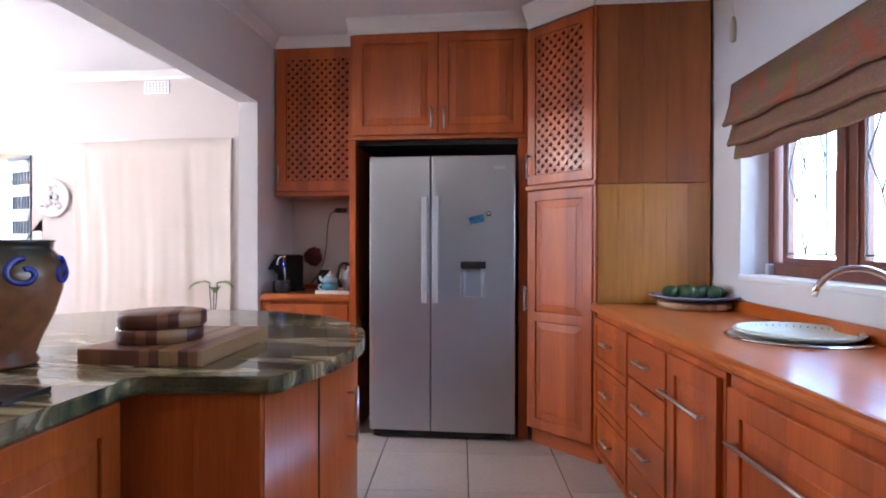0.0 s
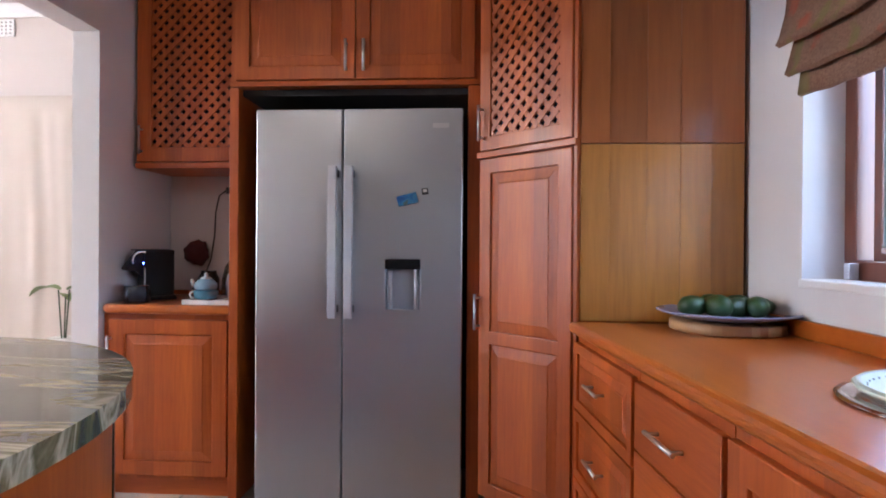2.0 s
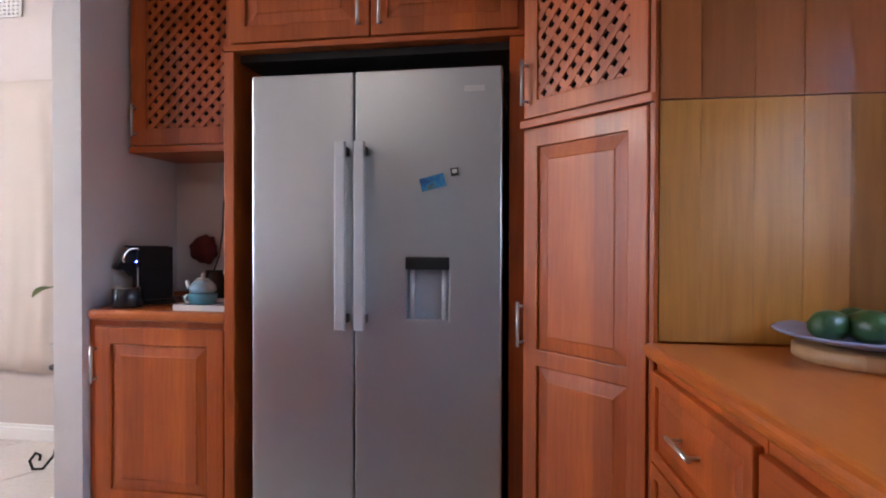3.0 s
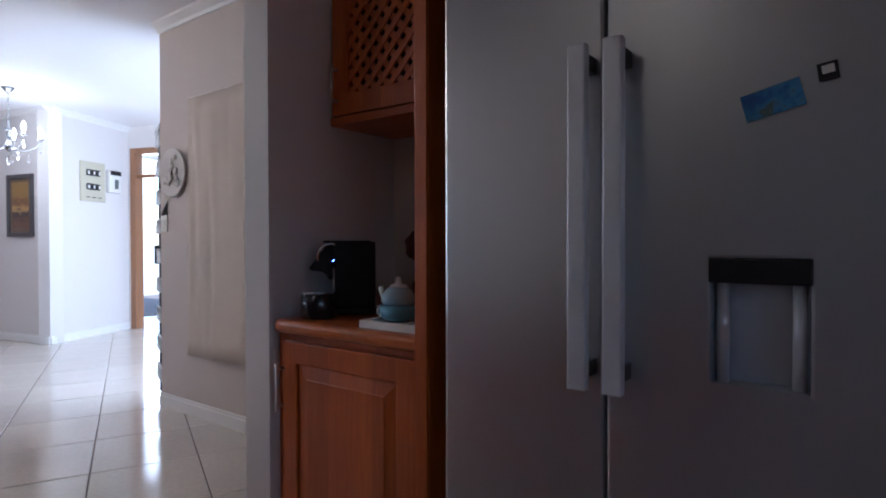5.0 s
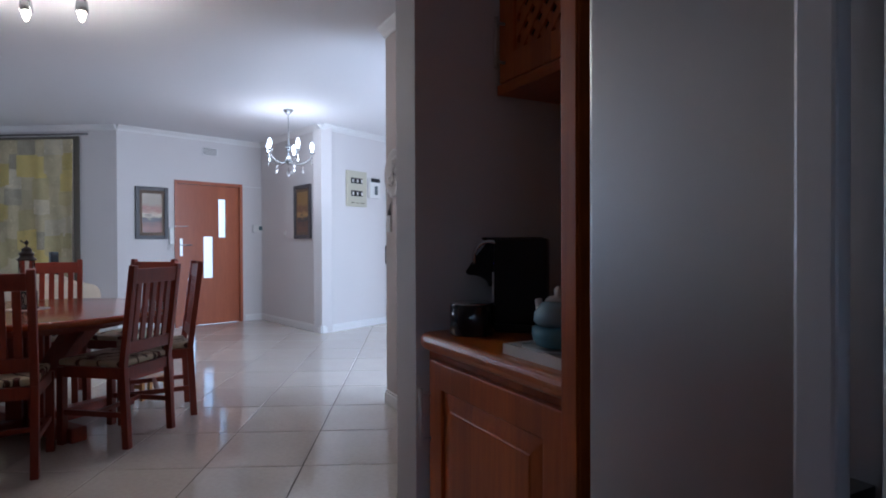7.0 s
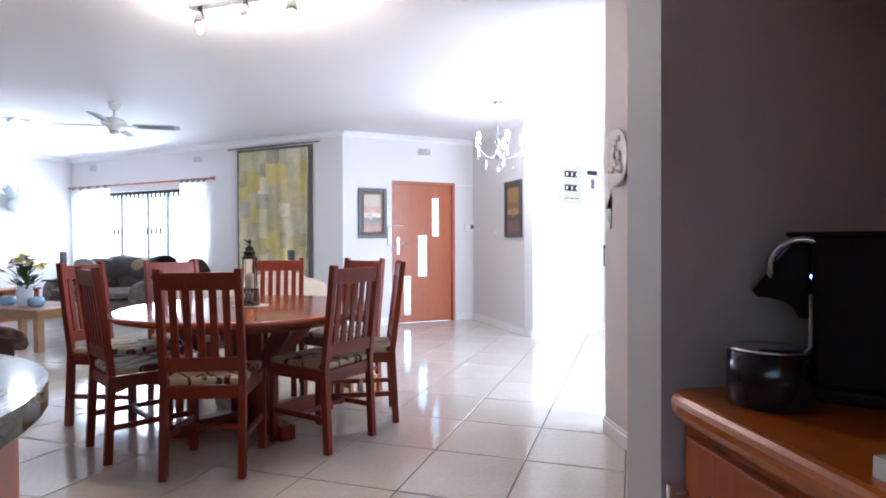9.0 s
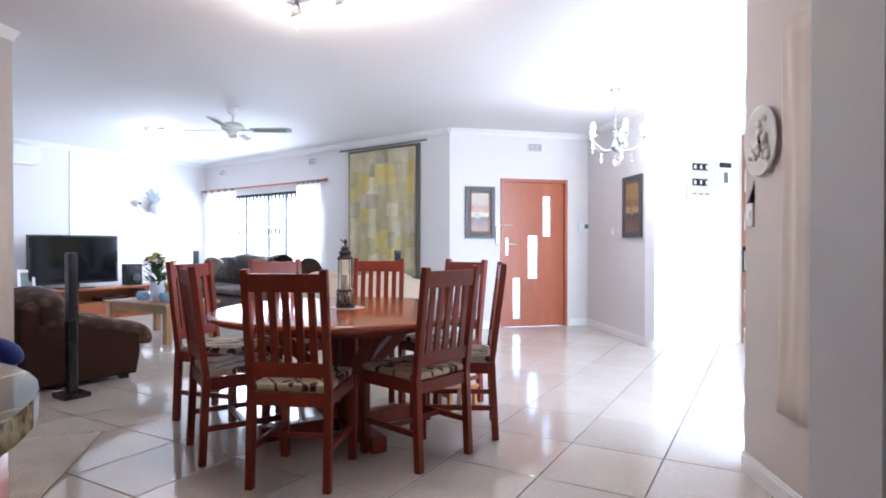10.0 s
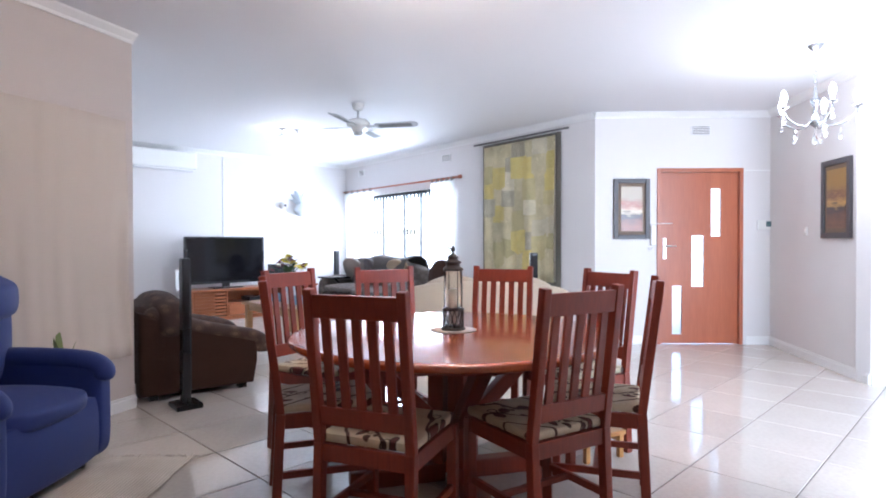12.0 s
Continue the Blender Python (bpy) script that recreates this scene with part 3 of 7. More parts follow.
inner = rounded_end(0.795, 0.84, -28, 172, 40)
li, hj = [bm.verts.new((x, y, 0.09)) for x, y in inner], [bm.verts.new((x, y, 0.857)) for x, y in inner]
for i in range(40):
    for a, b in ((lo, hi), (hj, li)):
        bm.faces.new((a[i], a[i + 1], b[i + 1], b[i])).smooth = True
    bm.faces.new((lo[i], li[i], li[i + 1], lo[i + 1]))
    bm.faces.new((hi[i], hi[i + 1], hj[i + 1], hj[i]))
part("curved_front", bm, M["cherry"], ped)
bm = prism(rounded_end(0.77, 0.81, -28, 172, 30) + [(-1.7, 1.2), (-1.7, 1.1), (-0.6, 1.1)], 0, 0.089)
part("plinth", bm, M["cherry_y"], ped)
for a in (-14, 28, 68):
    ca, sa = math.cos(radians(a)), math.sin(radians(a))
    part("door_seam", boxes((-0.002, -0.002, 0.10, 0.002, 0.002, 0.85)), M["dark"], ped).matrix_world = pose(-1.09 + 0.8155 * ca, 1.50 + 0.8605 * sa, 0, 0, 0, a)
ca, sa = math.cos(radians(0)), math.sin(radians(0))
hx, hy = -1.09 + 0.815 * ca, 1.50 + 0.86 * sa
handle(ped, ((hx + 0.03 * ca, hy + 0.03 * sa, 0.60), (hx + 0.03 * ca, hy + 0.03 * sa, 0.775)), [((hx, hy, z), (hx + 0.03 * ca, hy + 0.03 * sa, z)) for z in (0.62, 0.755)])
m, length = line((-0.72, 1.06), (-0.72, -2.45))
for k in range(5):
    counter_unit("dark cherry base cabinet under the granite worktop", m @ pose(0.02 + 0.7 * k, 0, 0), 0.695, [("door", 0.01, 0.105, 0.685, 0.84)], "units under the granite worktop")
bp = thing("back_panel", "cherry panel closing the dining side of the peninsula", "panel", pose(-1.66, -0.45, 0))
part("panel_board", boxes((0, 0, 0, 0.02, 1.6, 0.857)), M["cherry"], bp)

# ---- things on the peninsula ----
def stave_material(name, a, b, c):
    m, n, l, p = nodes_of(name)
    tc, sp, md, r = n.new("ShaderNodeTexCoord"), n.new("ShaderNodeSeparateXYZ"), n.new("ShaderNodeMath"), None
    l.new(tc.outputs["Object"], sp.inputs[0])
    md.operation = "MULTIPLY"
    md.inputs[1].default_value = 38
    l.new(sp.outputs[0], md.inputs[0])
    fl, wn_ = n.new("ShaderNodeMath"), n.new("ShaderNodeTexWhiteNoise")
    fl.operation, wn_.noise_dimensions = "FLOOR", "1D"
    l.new(md.outputs[0], fl.inputs[0])
    l.new(fl.outputs[0], wn_.inputs[1])
    base = ramp(n, l, wn_.outputs[0], (0.15, a), (0.5, b), (0.9, c))
    grain = noise_node(n, l, 60, 3, (1, 0.08, 0.3))
    l.new(mix_colour(n, l, ramp(n, l, grain, (0.2, (0.0, 0.0, 0.0)), (0.8, (0.35, 0.35, 0.35))), base, tone(a, 0.6)), p.inputs["Base Color"])
    p.inputs["Roughness"].default_value = 0.4
    return m


STAVES = stave_material("stave_wood", (0.11, 0.032, 0.016), (0.22, 0.085, 0.036), (0.37, 0.21, 0.085))
cb = thing("chopping_board", "thick square chopping board of mixed dark and light staves", "chopping board", pose(-0.74, 1.375, 0.90, 0, 0, 2))
part("block", boxes((-0.17, -0.23, 0.0, 0.17, 0.22, 0.042), bevel=0.004), STAVES, cb)
for k, (dx, dy, r, lab) in enumerate(((-0.0, -0.02, 0.115, "lower round board of striped wood"), (0.003, -0.015, 0.118, "upper round board of striped wood"))):
    rb = thing("round_board", lab, "chopping board", pose(-0.775 + dx, 1.33 + dy, 0.9425 + 0.042 * k, 0, 0, 25 * k))
    part("disc", lathe([(r - 0.004, 0), (r, 0.004), (r, 0.036), (r - 0.004, 0.040)], 40), STAVES, rb)


def vase_material():
    m, n, l, p = nodes_of("glazed_pottery")
    tc, sp = n.new("ShaderNodeTexCoord"), n.new("ShaderNodeSeparateXYZ")
    l.new(tc.outputs["Object"], sp.inputs[0])
    mr = n.new("ShaderNodeMapRange")
    mr.inputs[1].default_value, mr.inputs[2].default_value = 0.0, 0.34
    l.new(sp.outputs[2], mr.inputs[0])
    bands = ramp(n, l, mr.outputs[0], (0.0, (0.22, 0.075, 0.03)), (0.35, (0.30, 0.115, 0.045)), (0.62, (0.30, 0.13, 0.055)), (0.72, (0.20, 0.10, 0.05)), (0.90, (0.10, 0.11, 0.07)), (0.97, (0.04, 0.06, 0.05)))
    l.new(mix_colour(n, l, ramp(n, l, noise_node(n, l, 18, 4), (0.4, (0, 0, 0)), (0.75, (0.5, 0.5, 0.5))), bands, (0.09, 0.04, 0.02)), p.inputs["Base Color"])
    p.inputs["Roughness"].default_value = 0.18
    return m


BLUE_GLAZE = surface("blue_glaze", (0.045, 0.06, 0.42), 0.15, vary=0.25, scale=20, relief=0)
vs = thing("pottery_vase", "brown glazed pottery vase with blue scroll decoration", "vase", pose(-1.09, 1.10, 0.90) @ Matrix.Diagonal((0.98, 0.98, 0.93, 1)))
vprof = [(0.085, 0.0), (0.092, 0.012), (0.083, 0.03), (0.095, 0.07), (0.125, 0.14), (0.145, 0.21), (0.150, 0.26), (0.142, 0.30), (0.122, 0.325), (0.125, 0.345), (0.13, 0.35), (0.118, 0.352), (0.11, 0.32)]
part("pot", lathe(vprof, 40), vase_material(), vs)


def vase_radius(z):
    for (r0, z0), (r1, z1) in zip(vprof, vprof[1:]):
        if z0 <= z <= z1:
            return r0 + (r1 - r0) * (z - z0) / (z1 - z0)
    return 0.12


for k in range(8):
    mid = radians(45 * k - 70)
    pts = []
    for i in range(26):
        u = i / 25
        ang, rad = 6.5 * u * (1 if k % 2 else -1), 0.046 * (1 - 0.75 * u)
        du, z = rad * math.cos(ang + 1.5), 0.262 + rad * math.sin(ang + 1.5) * 0.9
        rr = vase_radius(z) + 0.001
        pts.append((rr * math.cos(mid + du / 0.145), rr * math.sin(mid + du / 0.145), z))
    part("scroll", tube(pts, 0.0075, 6), BLUE_GLAZE, vs, "raised blue glazed scroll")
hob = thing("ceramic_hob", "black glass hob set on the granite worktop", "hob", pose(-1.02, 0.58, 0.9005, 0, 0, 0))
part("glass_plate", boxes((-0.27, -0.30, 0.0, 0.27, 0.30, 0.012), bevel=0.003), M["black"], hob)
pot = thing("pan", "black pan on the hob", "pan", pose(-1.12, 0.74, 0.9135))
part("bowl", lathe([(0.10, 0), (0.11, 0.01), (0.115, 0.06), (0.118, 0.062), (0.108, 0.06), (0.10, 0.012)], 28), M["black"], pot)

# ---- kitchen window, blind, sink and small things ----
WW = FRAME["wall_window"]
FRAMEWOOD = wood("window_frame_wood", (0.10, 0.03, 0.018), (0.18, 0.058, 0.03))
PANE = glass("window_glass")


def pane_part(name, rows, parent):
    ob = part(name, boxes(*rows), PANE, parent)
    ob.visible_shadow = False
    return ob


kw = thing("window_1", "dark-stained wooden casement window with leaded burglar bars", "window", WW)
tagged(kw, kind="structure")
s0, s1, z0, z1 = 3.35, 5.68, 1.075, 1.98
part("window_frame", boxes((s0, -0.20, z0, s1, -0.13, z0 + 0.06), (s0, -0.20, z1 - 0.06, s1, -0.13, z1), (s0, -0.20, z0 + 0.06, s0 + 0.05, -0.13, z1 - 0.06), (s1 - 0.05, -0.20, z0 + 0.06, s1, -0.13, z1 - 0.06), bevel=0.004), FRAMEWOOD, kw)
part("window_sill", boxes((s0 - 0.02, -0.128, z0 - 0.022, s1, 0.012, z0 + 0.004), bevel=0.005), M["trim"], kw, "white painted inner sill")
BARS = surface("white_bar_metal", (0.20, 0.205, 0.20), 0.4, metal=0.2, relief=0)
edges = [3.40, 3.98, 4.54, 5.105, 5.63]
# bars of one pane: fractions across it (from its far jamb) and up it
BAR_LINES = [((-0.05, 0.0), (1.0, 0.0)), ((0.77, 0.0), (0.77, 1.15)), ((0.93, 0.0), (0.93, 0.60)), ((0.77, 0.60), (1.0, 0.60)), ((0.77, 1.02), (1.0, 1.02)), ((0.0, 1.15), (1.0, 1.15)),
             ((0.39, 0.0), (0.22, 0.40)), ((0.22, 0.40), (0.05, 0.66)), ((0.05, 0.66), (0.36, 1.15)), ((0.39, 0.0), (0.57, 0.42)), ((0.57, 0.42), (0.74, 0.73)), ((0.74, 0.73), (0.50, 1.15)),
             ((0.36, 0.70), (0.22, 0.40)), ((0.36, 0.70), (0.57, 0.42)), ((0.36, 0.70), (0.15, 1.15)), ((0.36, 0.70), (0.60, 1.15)), ((0.04, 0.0), (0.04, 1.15))]
for a, b in zip(edges, edges[1:]):
    if b < 5.5:
        part("mullion", boxes((b - 0.058, -0.195, z0 + 0.06, b - 0.006, -0.135, z1 - 0.06), (b + 0.001, -0.19, z0 + 0.06, b + 0.058, -0.128, z1 - 0.06), bevel=0.004), FRAMEWOOD, kw)
    pane_part("pane", [(a + 0.05, -0.168, z0 + 0.06, b - 0.05, -0.164, z1 - 0.06)], kw)
    part("sash", slab([a + 0.052, a + 0.072, b - 0.082, b - 0.052], [z0 + 0.061, z0 + 0.085, z1 - 0.085, z1 - 0.061], [(1, 1)], -0.185, -0.145, 0.003), FRAMEWOOD, kw)
    bm = bmesh.new()
    xa, w = b - 0.075, b - a - 0.14
    for (u0, v0), (u1, v1) in BAR_LINES:
        tube(((xa - w * u0, -0.15, z0 + 0.105 + 0.56 * v0), (xa - w * u1, -0.15, z0 + 0.105 + 0.56 * v1)), 0.004, 6, bm)
    part("burglar_bars", bm, BARS, kw, "thin pale bars in a diamond pattern")
part("stay_latch", boxes((5.60, -0.12, z0 + 0.006, 5.625, -0.09, z0 + 0.055), bevel=0.004), M["satin"], kw)


def blind_cloth():
    m, n, l, p = nodes_of("blind_fabric")
    weave = noise_node(n, l, 160, 2)
    base = ramp(n, l, weave, (0.3, (0.15, 0.075, 0.045)), (0.7, (0.24, 0.130, 0.080)))
    flower = ramp(n, l, noise_node(n, l, 7, 3), (0.57, (0, 0, 0)), (0.64, (0.7, 0.7, 0.7)))
    c = mix_colour(n, l, flower, base, (0.32, 0.06, 0.022))
    leaf = ramp(n, l, noise_node(n, l, 10, 2, (1.3, 1, 0.7)), (0.58, (0, 0, 0)), (0.66, (0.6, 0.6, 0.6)))
    l.new(mix_colour(n, l, leaf, c, (0.15, 0.135, 0.03)), p.inputs["Base Color"])
    p.inputs["Roughness"].default_value = 0.85
    bump(n, l, weave, p, 0.2, 0.002)
    return m


bl = thing("roman_blind", "brown floral roman blind drawn halfway up above the sink", "blind", WW)
CLOTH = blind_cloth()
# depth, height and the cloth's far end at each turn of the folds
prof = [(0.02, 2.005, 5.70), (0.035, 2.0, 5.70), (0.05, 1.90, 5.69), (0.075, 1.815, 5.67), (0.095, 1.785, 5.655), (0.085, 1.775, 5.65), (0.05, 1.80, 5.63), (0.055, 1.785, 5.63), (0.075, 1.715, 5.625), (0.09, 1.685, 5.615), (0.08, 1.675, 5.61), (0.05, 1.70, 5.59), (0.058, 1.68, 5.59), (0.072, 1.615, 5.58), (0.06, 1.61, 5.58), (0.03, 1.64, 5.58)]
bm = bmesh.new()
cols = []
for i in range(41):
    w = 0.0035 * math.sin(i * 0.83) + 0.002 * math.sin(i * 2.1)
    cols.append([bm.verts.new((3.2 + (end - 3.2) * i / 40, y + 0.003 + w * (k > 2), z + w * 1.2 * (k > 2))) for k, (y, z, end) in enumerate(prof)])
for a, b in zip(cols, cols[1:]):
    for k in range(len(prof) - 1):
        bm.faces.new((a[k], a[k + 1], b[k + 1], b[k])).smooth = k not in (4, 9)
ob = part("fabric", bm, CLOTH, bl)
ob.modifiers.new("thick", "SOLIDIFY").thickness = 0.004
part("head_rail", boxes((3.2, 0.002, 1.975, 5.695, 0.03, 2.0)), FRAMEWOOD, bl)
cr = thing("blind_cord", "pull cord with a cream toggle hanging on the wall", "cord", WW @ pose(5.744, 0.012, 0))
part("cord", tube(((0, 0, 2.34), (0.002, 0.002, 2.42), (0, 0, 2.57)), 0.002, 6), M["white"], cr)
part("toggle", lathe([(0.008, 2.22), (0.016, 2.23), (0.017, 2.31), (0.008, 2.345)], 14), surface("cream_plastic", (0.55, 0.47, 0.33), 0.4, relief=0), cr)

sk = thing("sink", "round inset steel sink in the wooden worktop", "sink", pose(1.205, 1.835, 0.90) @ Matrix.Diagonal((0.95, 0.95, 1, 1)))
part("rim", lathe([(0.19, 0.0), (0.238, 0.001), (0.24, 0.004), (0.225, 0.008), (0.20, 0.006), (0.19, 0.002)], 48), M["chrome"], sk)
cl = thing("colander", "pale green plastic colander bowl resting in the sink", "colander", pose(1.205, 1.837, 0.906) @ Matrix.Diagonal((0.93, 0.93, 0.75, 1)))
PALE = surface("pale_green_plastic", (0.70, 0.74, 0.62), 0.3, vary=0.03, relief=0)
part("bowl", lathe([(0.10, -0.004), (0.18, 0.002), (0.198, 0.018), (0.21, 0.03), (0.214, 0.026), (0.204, 0.012), (0.206, 0.034), (0.196, 0.03), (0.18, 0.012), (0.10, 0.004)], 48), PALE, cl)
SLOT = surface("slot_shade", (0.20, 0.22, 0.17), 0.6, relief=0)
for k in range(48):
    a = radians(7.5 * k)
    part("slot", boxes((0.184, -0.0016, 0.014, 0.1895, 0.0016, 0.0225)), SLOT, cl).matrix_basis = pose(-0.0025, 0, 0, 0, 0, math.degrees(a))
tp = thing("tap", "tall chrome kitchen tap with a curved spout", "tap", pose(1.43, 1.655, 0.90))
part("base_ring", lathe([(0.03, 0), (0.03, 0.008), (0.022, 0.015), (0.02, 0.05), (0.015, 0.06)], 24), M["chrome"], tp)
pts = [(0, 0, 0.05), (0, 0, 0.13)] + [(-0.105 * (1 - math.cos(radians(a))), 0.055 * (1 - math.cos(radians(a))), 0.13 + 0.115 * math.sin(radians(a))) for a in range(10, 171, 16)]
part("spout", tube(pts, 0.011, 12), M["chrome"], tp)
part("lever", boxes((0.012, -0.006, 0.052, 0.075, 0.006, 0.062), bevel=0.002), M["chrome"], tp)

pb = thing("round_board", "round wooden serving board under the avocado plate", "board", pose(1.165, 2.79, 0.90))
part("disc", lathe([(0.172, 0), (0.178, 0.004), (0.178, 0.03), (0.172, 0.034)], 48), stave_material("pale_stave_wood", (0.30, 0.14, 0.06), (0.42, 0.24, 0.11), (0.55, 0.38, 0.2)), pb)
pl = thing("plate", "wide blue-rimmed ceramic plate holding avocados", "plate", pose(1.165, 2.79, 0.934))
part("dish", lathe([(0.10, 0), (0.13, 0.004), (0.21, 0.024), (0.222, 0.03), (0.218, 0.033), (0.13, 0.012), (0.06, 0.010)], 48), surface("blue_grey_glaze", (0.24, 0.26, 0.42), 0.2, vary=0.2, scale=12, relief=0), pl)
AVO = surface("avocado_skin", (0.026, 0.062, 0.016), 0.35, vary=0.45, scale=14, grain=160, relief=0.35)
avo = None
for x, y, a, sc in ((-0.115, -0.02, 20, 1.0), (-0.05, -0.045, 110, 1.08), (0.02, -0.03, 200, 0.95), (0.075, -0.05, 70, 1.02), (-0.03, 0.04, 300, 1.0), (0.05, 0.04, 150, 0.98), (0.115, 0.01, 10, 0.9)):
    mm = pose(1.165 + x, 2.79 + y, 0.948, 0, 0, a) @ Matrix.Diagonal((sc, sc, sc, 1))
    if avo is None:
        avo = thing("avocado", "dark green ripe avocado on the plate", "avocado", mm, "avocados on the plate")
        fruit = part("skin", lathe([(0.004, -0.05), (0.02, -0.047), (0.032, -0.03), (0.036, -0.008), (0.032, 0.018), (0.022, 0.04), (0.012, 0.052), (0.003, 0.056)], 18), AVO, avo)
        fruit.matrix_basis = pose(0, 0, 0.033, 0, 90, 0)
        part("stalk", lathe([(0.004, 0), (0.003, 0.006)], 8), M["cherry"], avo).matrix_basis = pose(0.055, 0, 0.033, 0, 90, 0)
    else:
        copy_thing(avo, mm)

# alcove: coffee machine, tray, pots
MATTBLACK = surface("matt_black_plastic", (0.008, 0.008, 0.009), 0.5, vary=0.1, relief=0, spec=0.18)
# the machine stands turned into the corner; local -y is its front
cm = thing("coffee_machine", "black capsule coffee machine with chrome arc and round cup stand", "coffee machine", pose(-1.294, 3.642, 0.8955, 0, 0, -41))
bm = boxes((-0.058, -0.066, 0.02, 0.058, 0.075, 0.25), bevel=0.008)
part("body", bm, MATTBLACK, cm)
part("base", boxes((-0.062, -0.075, 0.0, 0.062, 0.085, 0.021), bevel=0.006), MATTBLACK, cm)
bm = prism([(-0.066, 0.12), (-0.066, 0.238), (-0.085, 0.245), (-0.115, 0.205), (-0.148, 0.160), (-0.140, 0.150), (-0.10, 0.152), (-0.082, 0.12)][::-1], -0.036, 0.036, 0.006)
for v in bm.verts:
    v.co = Vector((v.co.z, v.co.x, v.co.y))
part("brew_head", bm, MATTBLACK, cm, "tapered black brew head")
part("top_lever", boxes((-0.045, -0.10, 0.246, 0.045, 0.06, 0.2535), bevel=0.003), MATTBLACK, cm)
arc = [(0.052, -0.070 - 0.042 * math.cos(radians(a)), 0.198 + 0.044 * math.sin(radians(a))) for a in range(20, 201, 15)]
part("chrome_arc", tube([(x, -0.148 - y, z) for x, y, z in arc], 0.0055, 8), M["chrome"], cm, "curved chrome trim")
part("edge_trim", tube(((0.058, -0.067, 0.03), (0.058, -0.067, 0.16)), 0.0025, 8), M["satin"], cm)
stand = pose(-1.294, 3.642, 0.8955, 0, 0, -41).inverted() @ pose(-1.292, 3.487, 0.8955)
part("cup_stand", lathe([(0.055, 0), (0.059, 0.004), (0.058, 0.076), (0.054, 0.08)], 32), surface("gloss_black", (0.014, 0.015, 0.02), 0.08, relief=0), cm, "round glossy black cup stand").matrix_basis = stand
part("stand_rim", lathe([(0.055, 0.080), (0.058, 0.082), (0.053, 0.084)], 32), M["chrome"], cm, "chrome rim").matrix_basis = stand
part("power_light", lathe([(0.005, 0), (0.005, 0.002)], 10), glow("blue_indicator", (0.05, 0.08, 1.0), 16.0), cm).matrix_basis = pose(0.03, -0.0665, 0.185, 90, 0, 0)
tr = thing("tray", "white rectangular tray on the alcove worktop", "tray", pose(-0.917, 3.535, 0.8955))
part("base", boxes((-0.115, -0.125, 0, 0.115, 0.15, 0.008), (-0.115, -0.125, 0.008, 0.115, -0.117, 0.022), (-0.115, 0.142, 0.008, 0.115, 0.15, 0.022), (-0.115, -0.117, 0.008, -0.107, 0.142, 0.022), (0.107, -0.117, 0.008, 0.115, 0.142, 0.022)), M["white"], tr)
jug = thing("milk_jug", "small white ceramic jug with a handle on the tray", "jug", pose(-1.005, 3.575, 0.904))
JUGW = surface("cream_porcelain", (0.60, 0.56, 0.52), 0.2, vary=0.1, scale=18, relief=0)
part("body", lathe([(0.016, 0), (0.022, 0.01), (0.022, 0.035), (0.018, 0.05), (0.021, 0.058), (0.017, 0.056)], 20), JUGW, jug)
part("handle", tube([(-0.02 - 0.014 * math.sin(radians(a)), 0, 0.03 + 0.014 * math.cos(radians(a))) for a in range(0, 181, 30)], 0.0035, 6), JUGW, jug)
tea = thing("tea_for_one", "blue and white teapot sitting on its matching cup", "teapot", pose(-0.962, 3.505, 0.9035) @ Matrix.Diagonal((0.98, 0.98, 0.97, 1)))
TEAL = surface("teal_glaze", (0.10, 0.27, 0.36), 0.15, vary=0.2, scale=20, relief=0)
CREAM = surface("white_glaze", (0.62, 0.66, 0.68), 0.15, vary=0.1, scale=18, relief=0)
part("saucer", lathe([(0.04, 0), (0.075, 0.006), (0.08, 0.011), (0.045, 0.006)], 32), CREAM, tea)
part("cup", lathe([(0.032, 0.008), (0.052, 0.016), (0.058, 0.035), (0.057, 0.052), (0.05, 0.056)], 32), TEAL, tea, "teal glazed cup")
part("pot", lathe([(0.045, 0.056), (0.054, 0.066), (0.052, 0.085), (0.036, 0.105), (0.022, 0.112)], 32), surface("pale_blue_glaze", (0.26, 0.40, 0.50), 0.15, vary=0.3, scale=25, relief=0), tea, "pale blue speckled pot")
part("lid", lathe([(0.03, 0.11), (0.022, 0.118), (0.008, 0.122), (0.01, 0.132), (0.006, 0.14), (0.001, 0.142)], 24), CREAM, tea)
part("pot_spout", tube(((-0.045, 0, 0.07), (-0.065, 0, 0.085), (-0.072, 0, 0.108)), 0.013, 10, taper=0.008), CREAM, tea)
part("cup_handle", tube([(-0.054 - 0.022 * math.sin(radians(a)), -0.01, 0.032 + 0.017 * math.cos(radians(a))) for a in range(0, 181, 20)], 0.005, 8), CREAM, tea)
ke = thing("kettle", "dark metal kettle behind the teapot", "kettle", pose(-0.93, 3.76, 0.8955))
part("body", lathe([(0.06, 0.008), (0.068, 0.02), (0.064, 0.10), (0.048, 0.17), (0.03, 0.195), (0.008, 0.2)], 28), surface("bronze_metal", (0.20, 0.15, 0.11), 0.25, metal=0.9), ke)
part("grip", tube([(0.05 + 0.05 * math.sin(radians(a)), 0, 0.12 - 0.06 * math.cos(radians(a))) for a in range(0, 181, 20)], 0.009, 8), M["black"], ke)
bg = thing("snack_bag", "crumpled translucent bag leaning in the corner", "bag", pose(-0.853, 3.60, 0.9035))
bm = lathe([(0.035, 0), (0.045, 0.02), (0.05, 0.07), (0.04, 0.12), (0.015, 0.15), (0.02, 0.165)], 20)
for v in bm.verts:
    v.co += Vector(noise.noise_vector(v.co * 30)) * 0.008
part("pouch", bm, surface("printed_foil", (0.32, 0.30, 0.36), 0.3, vary=0.5, scale=25), bg)
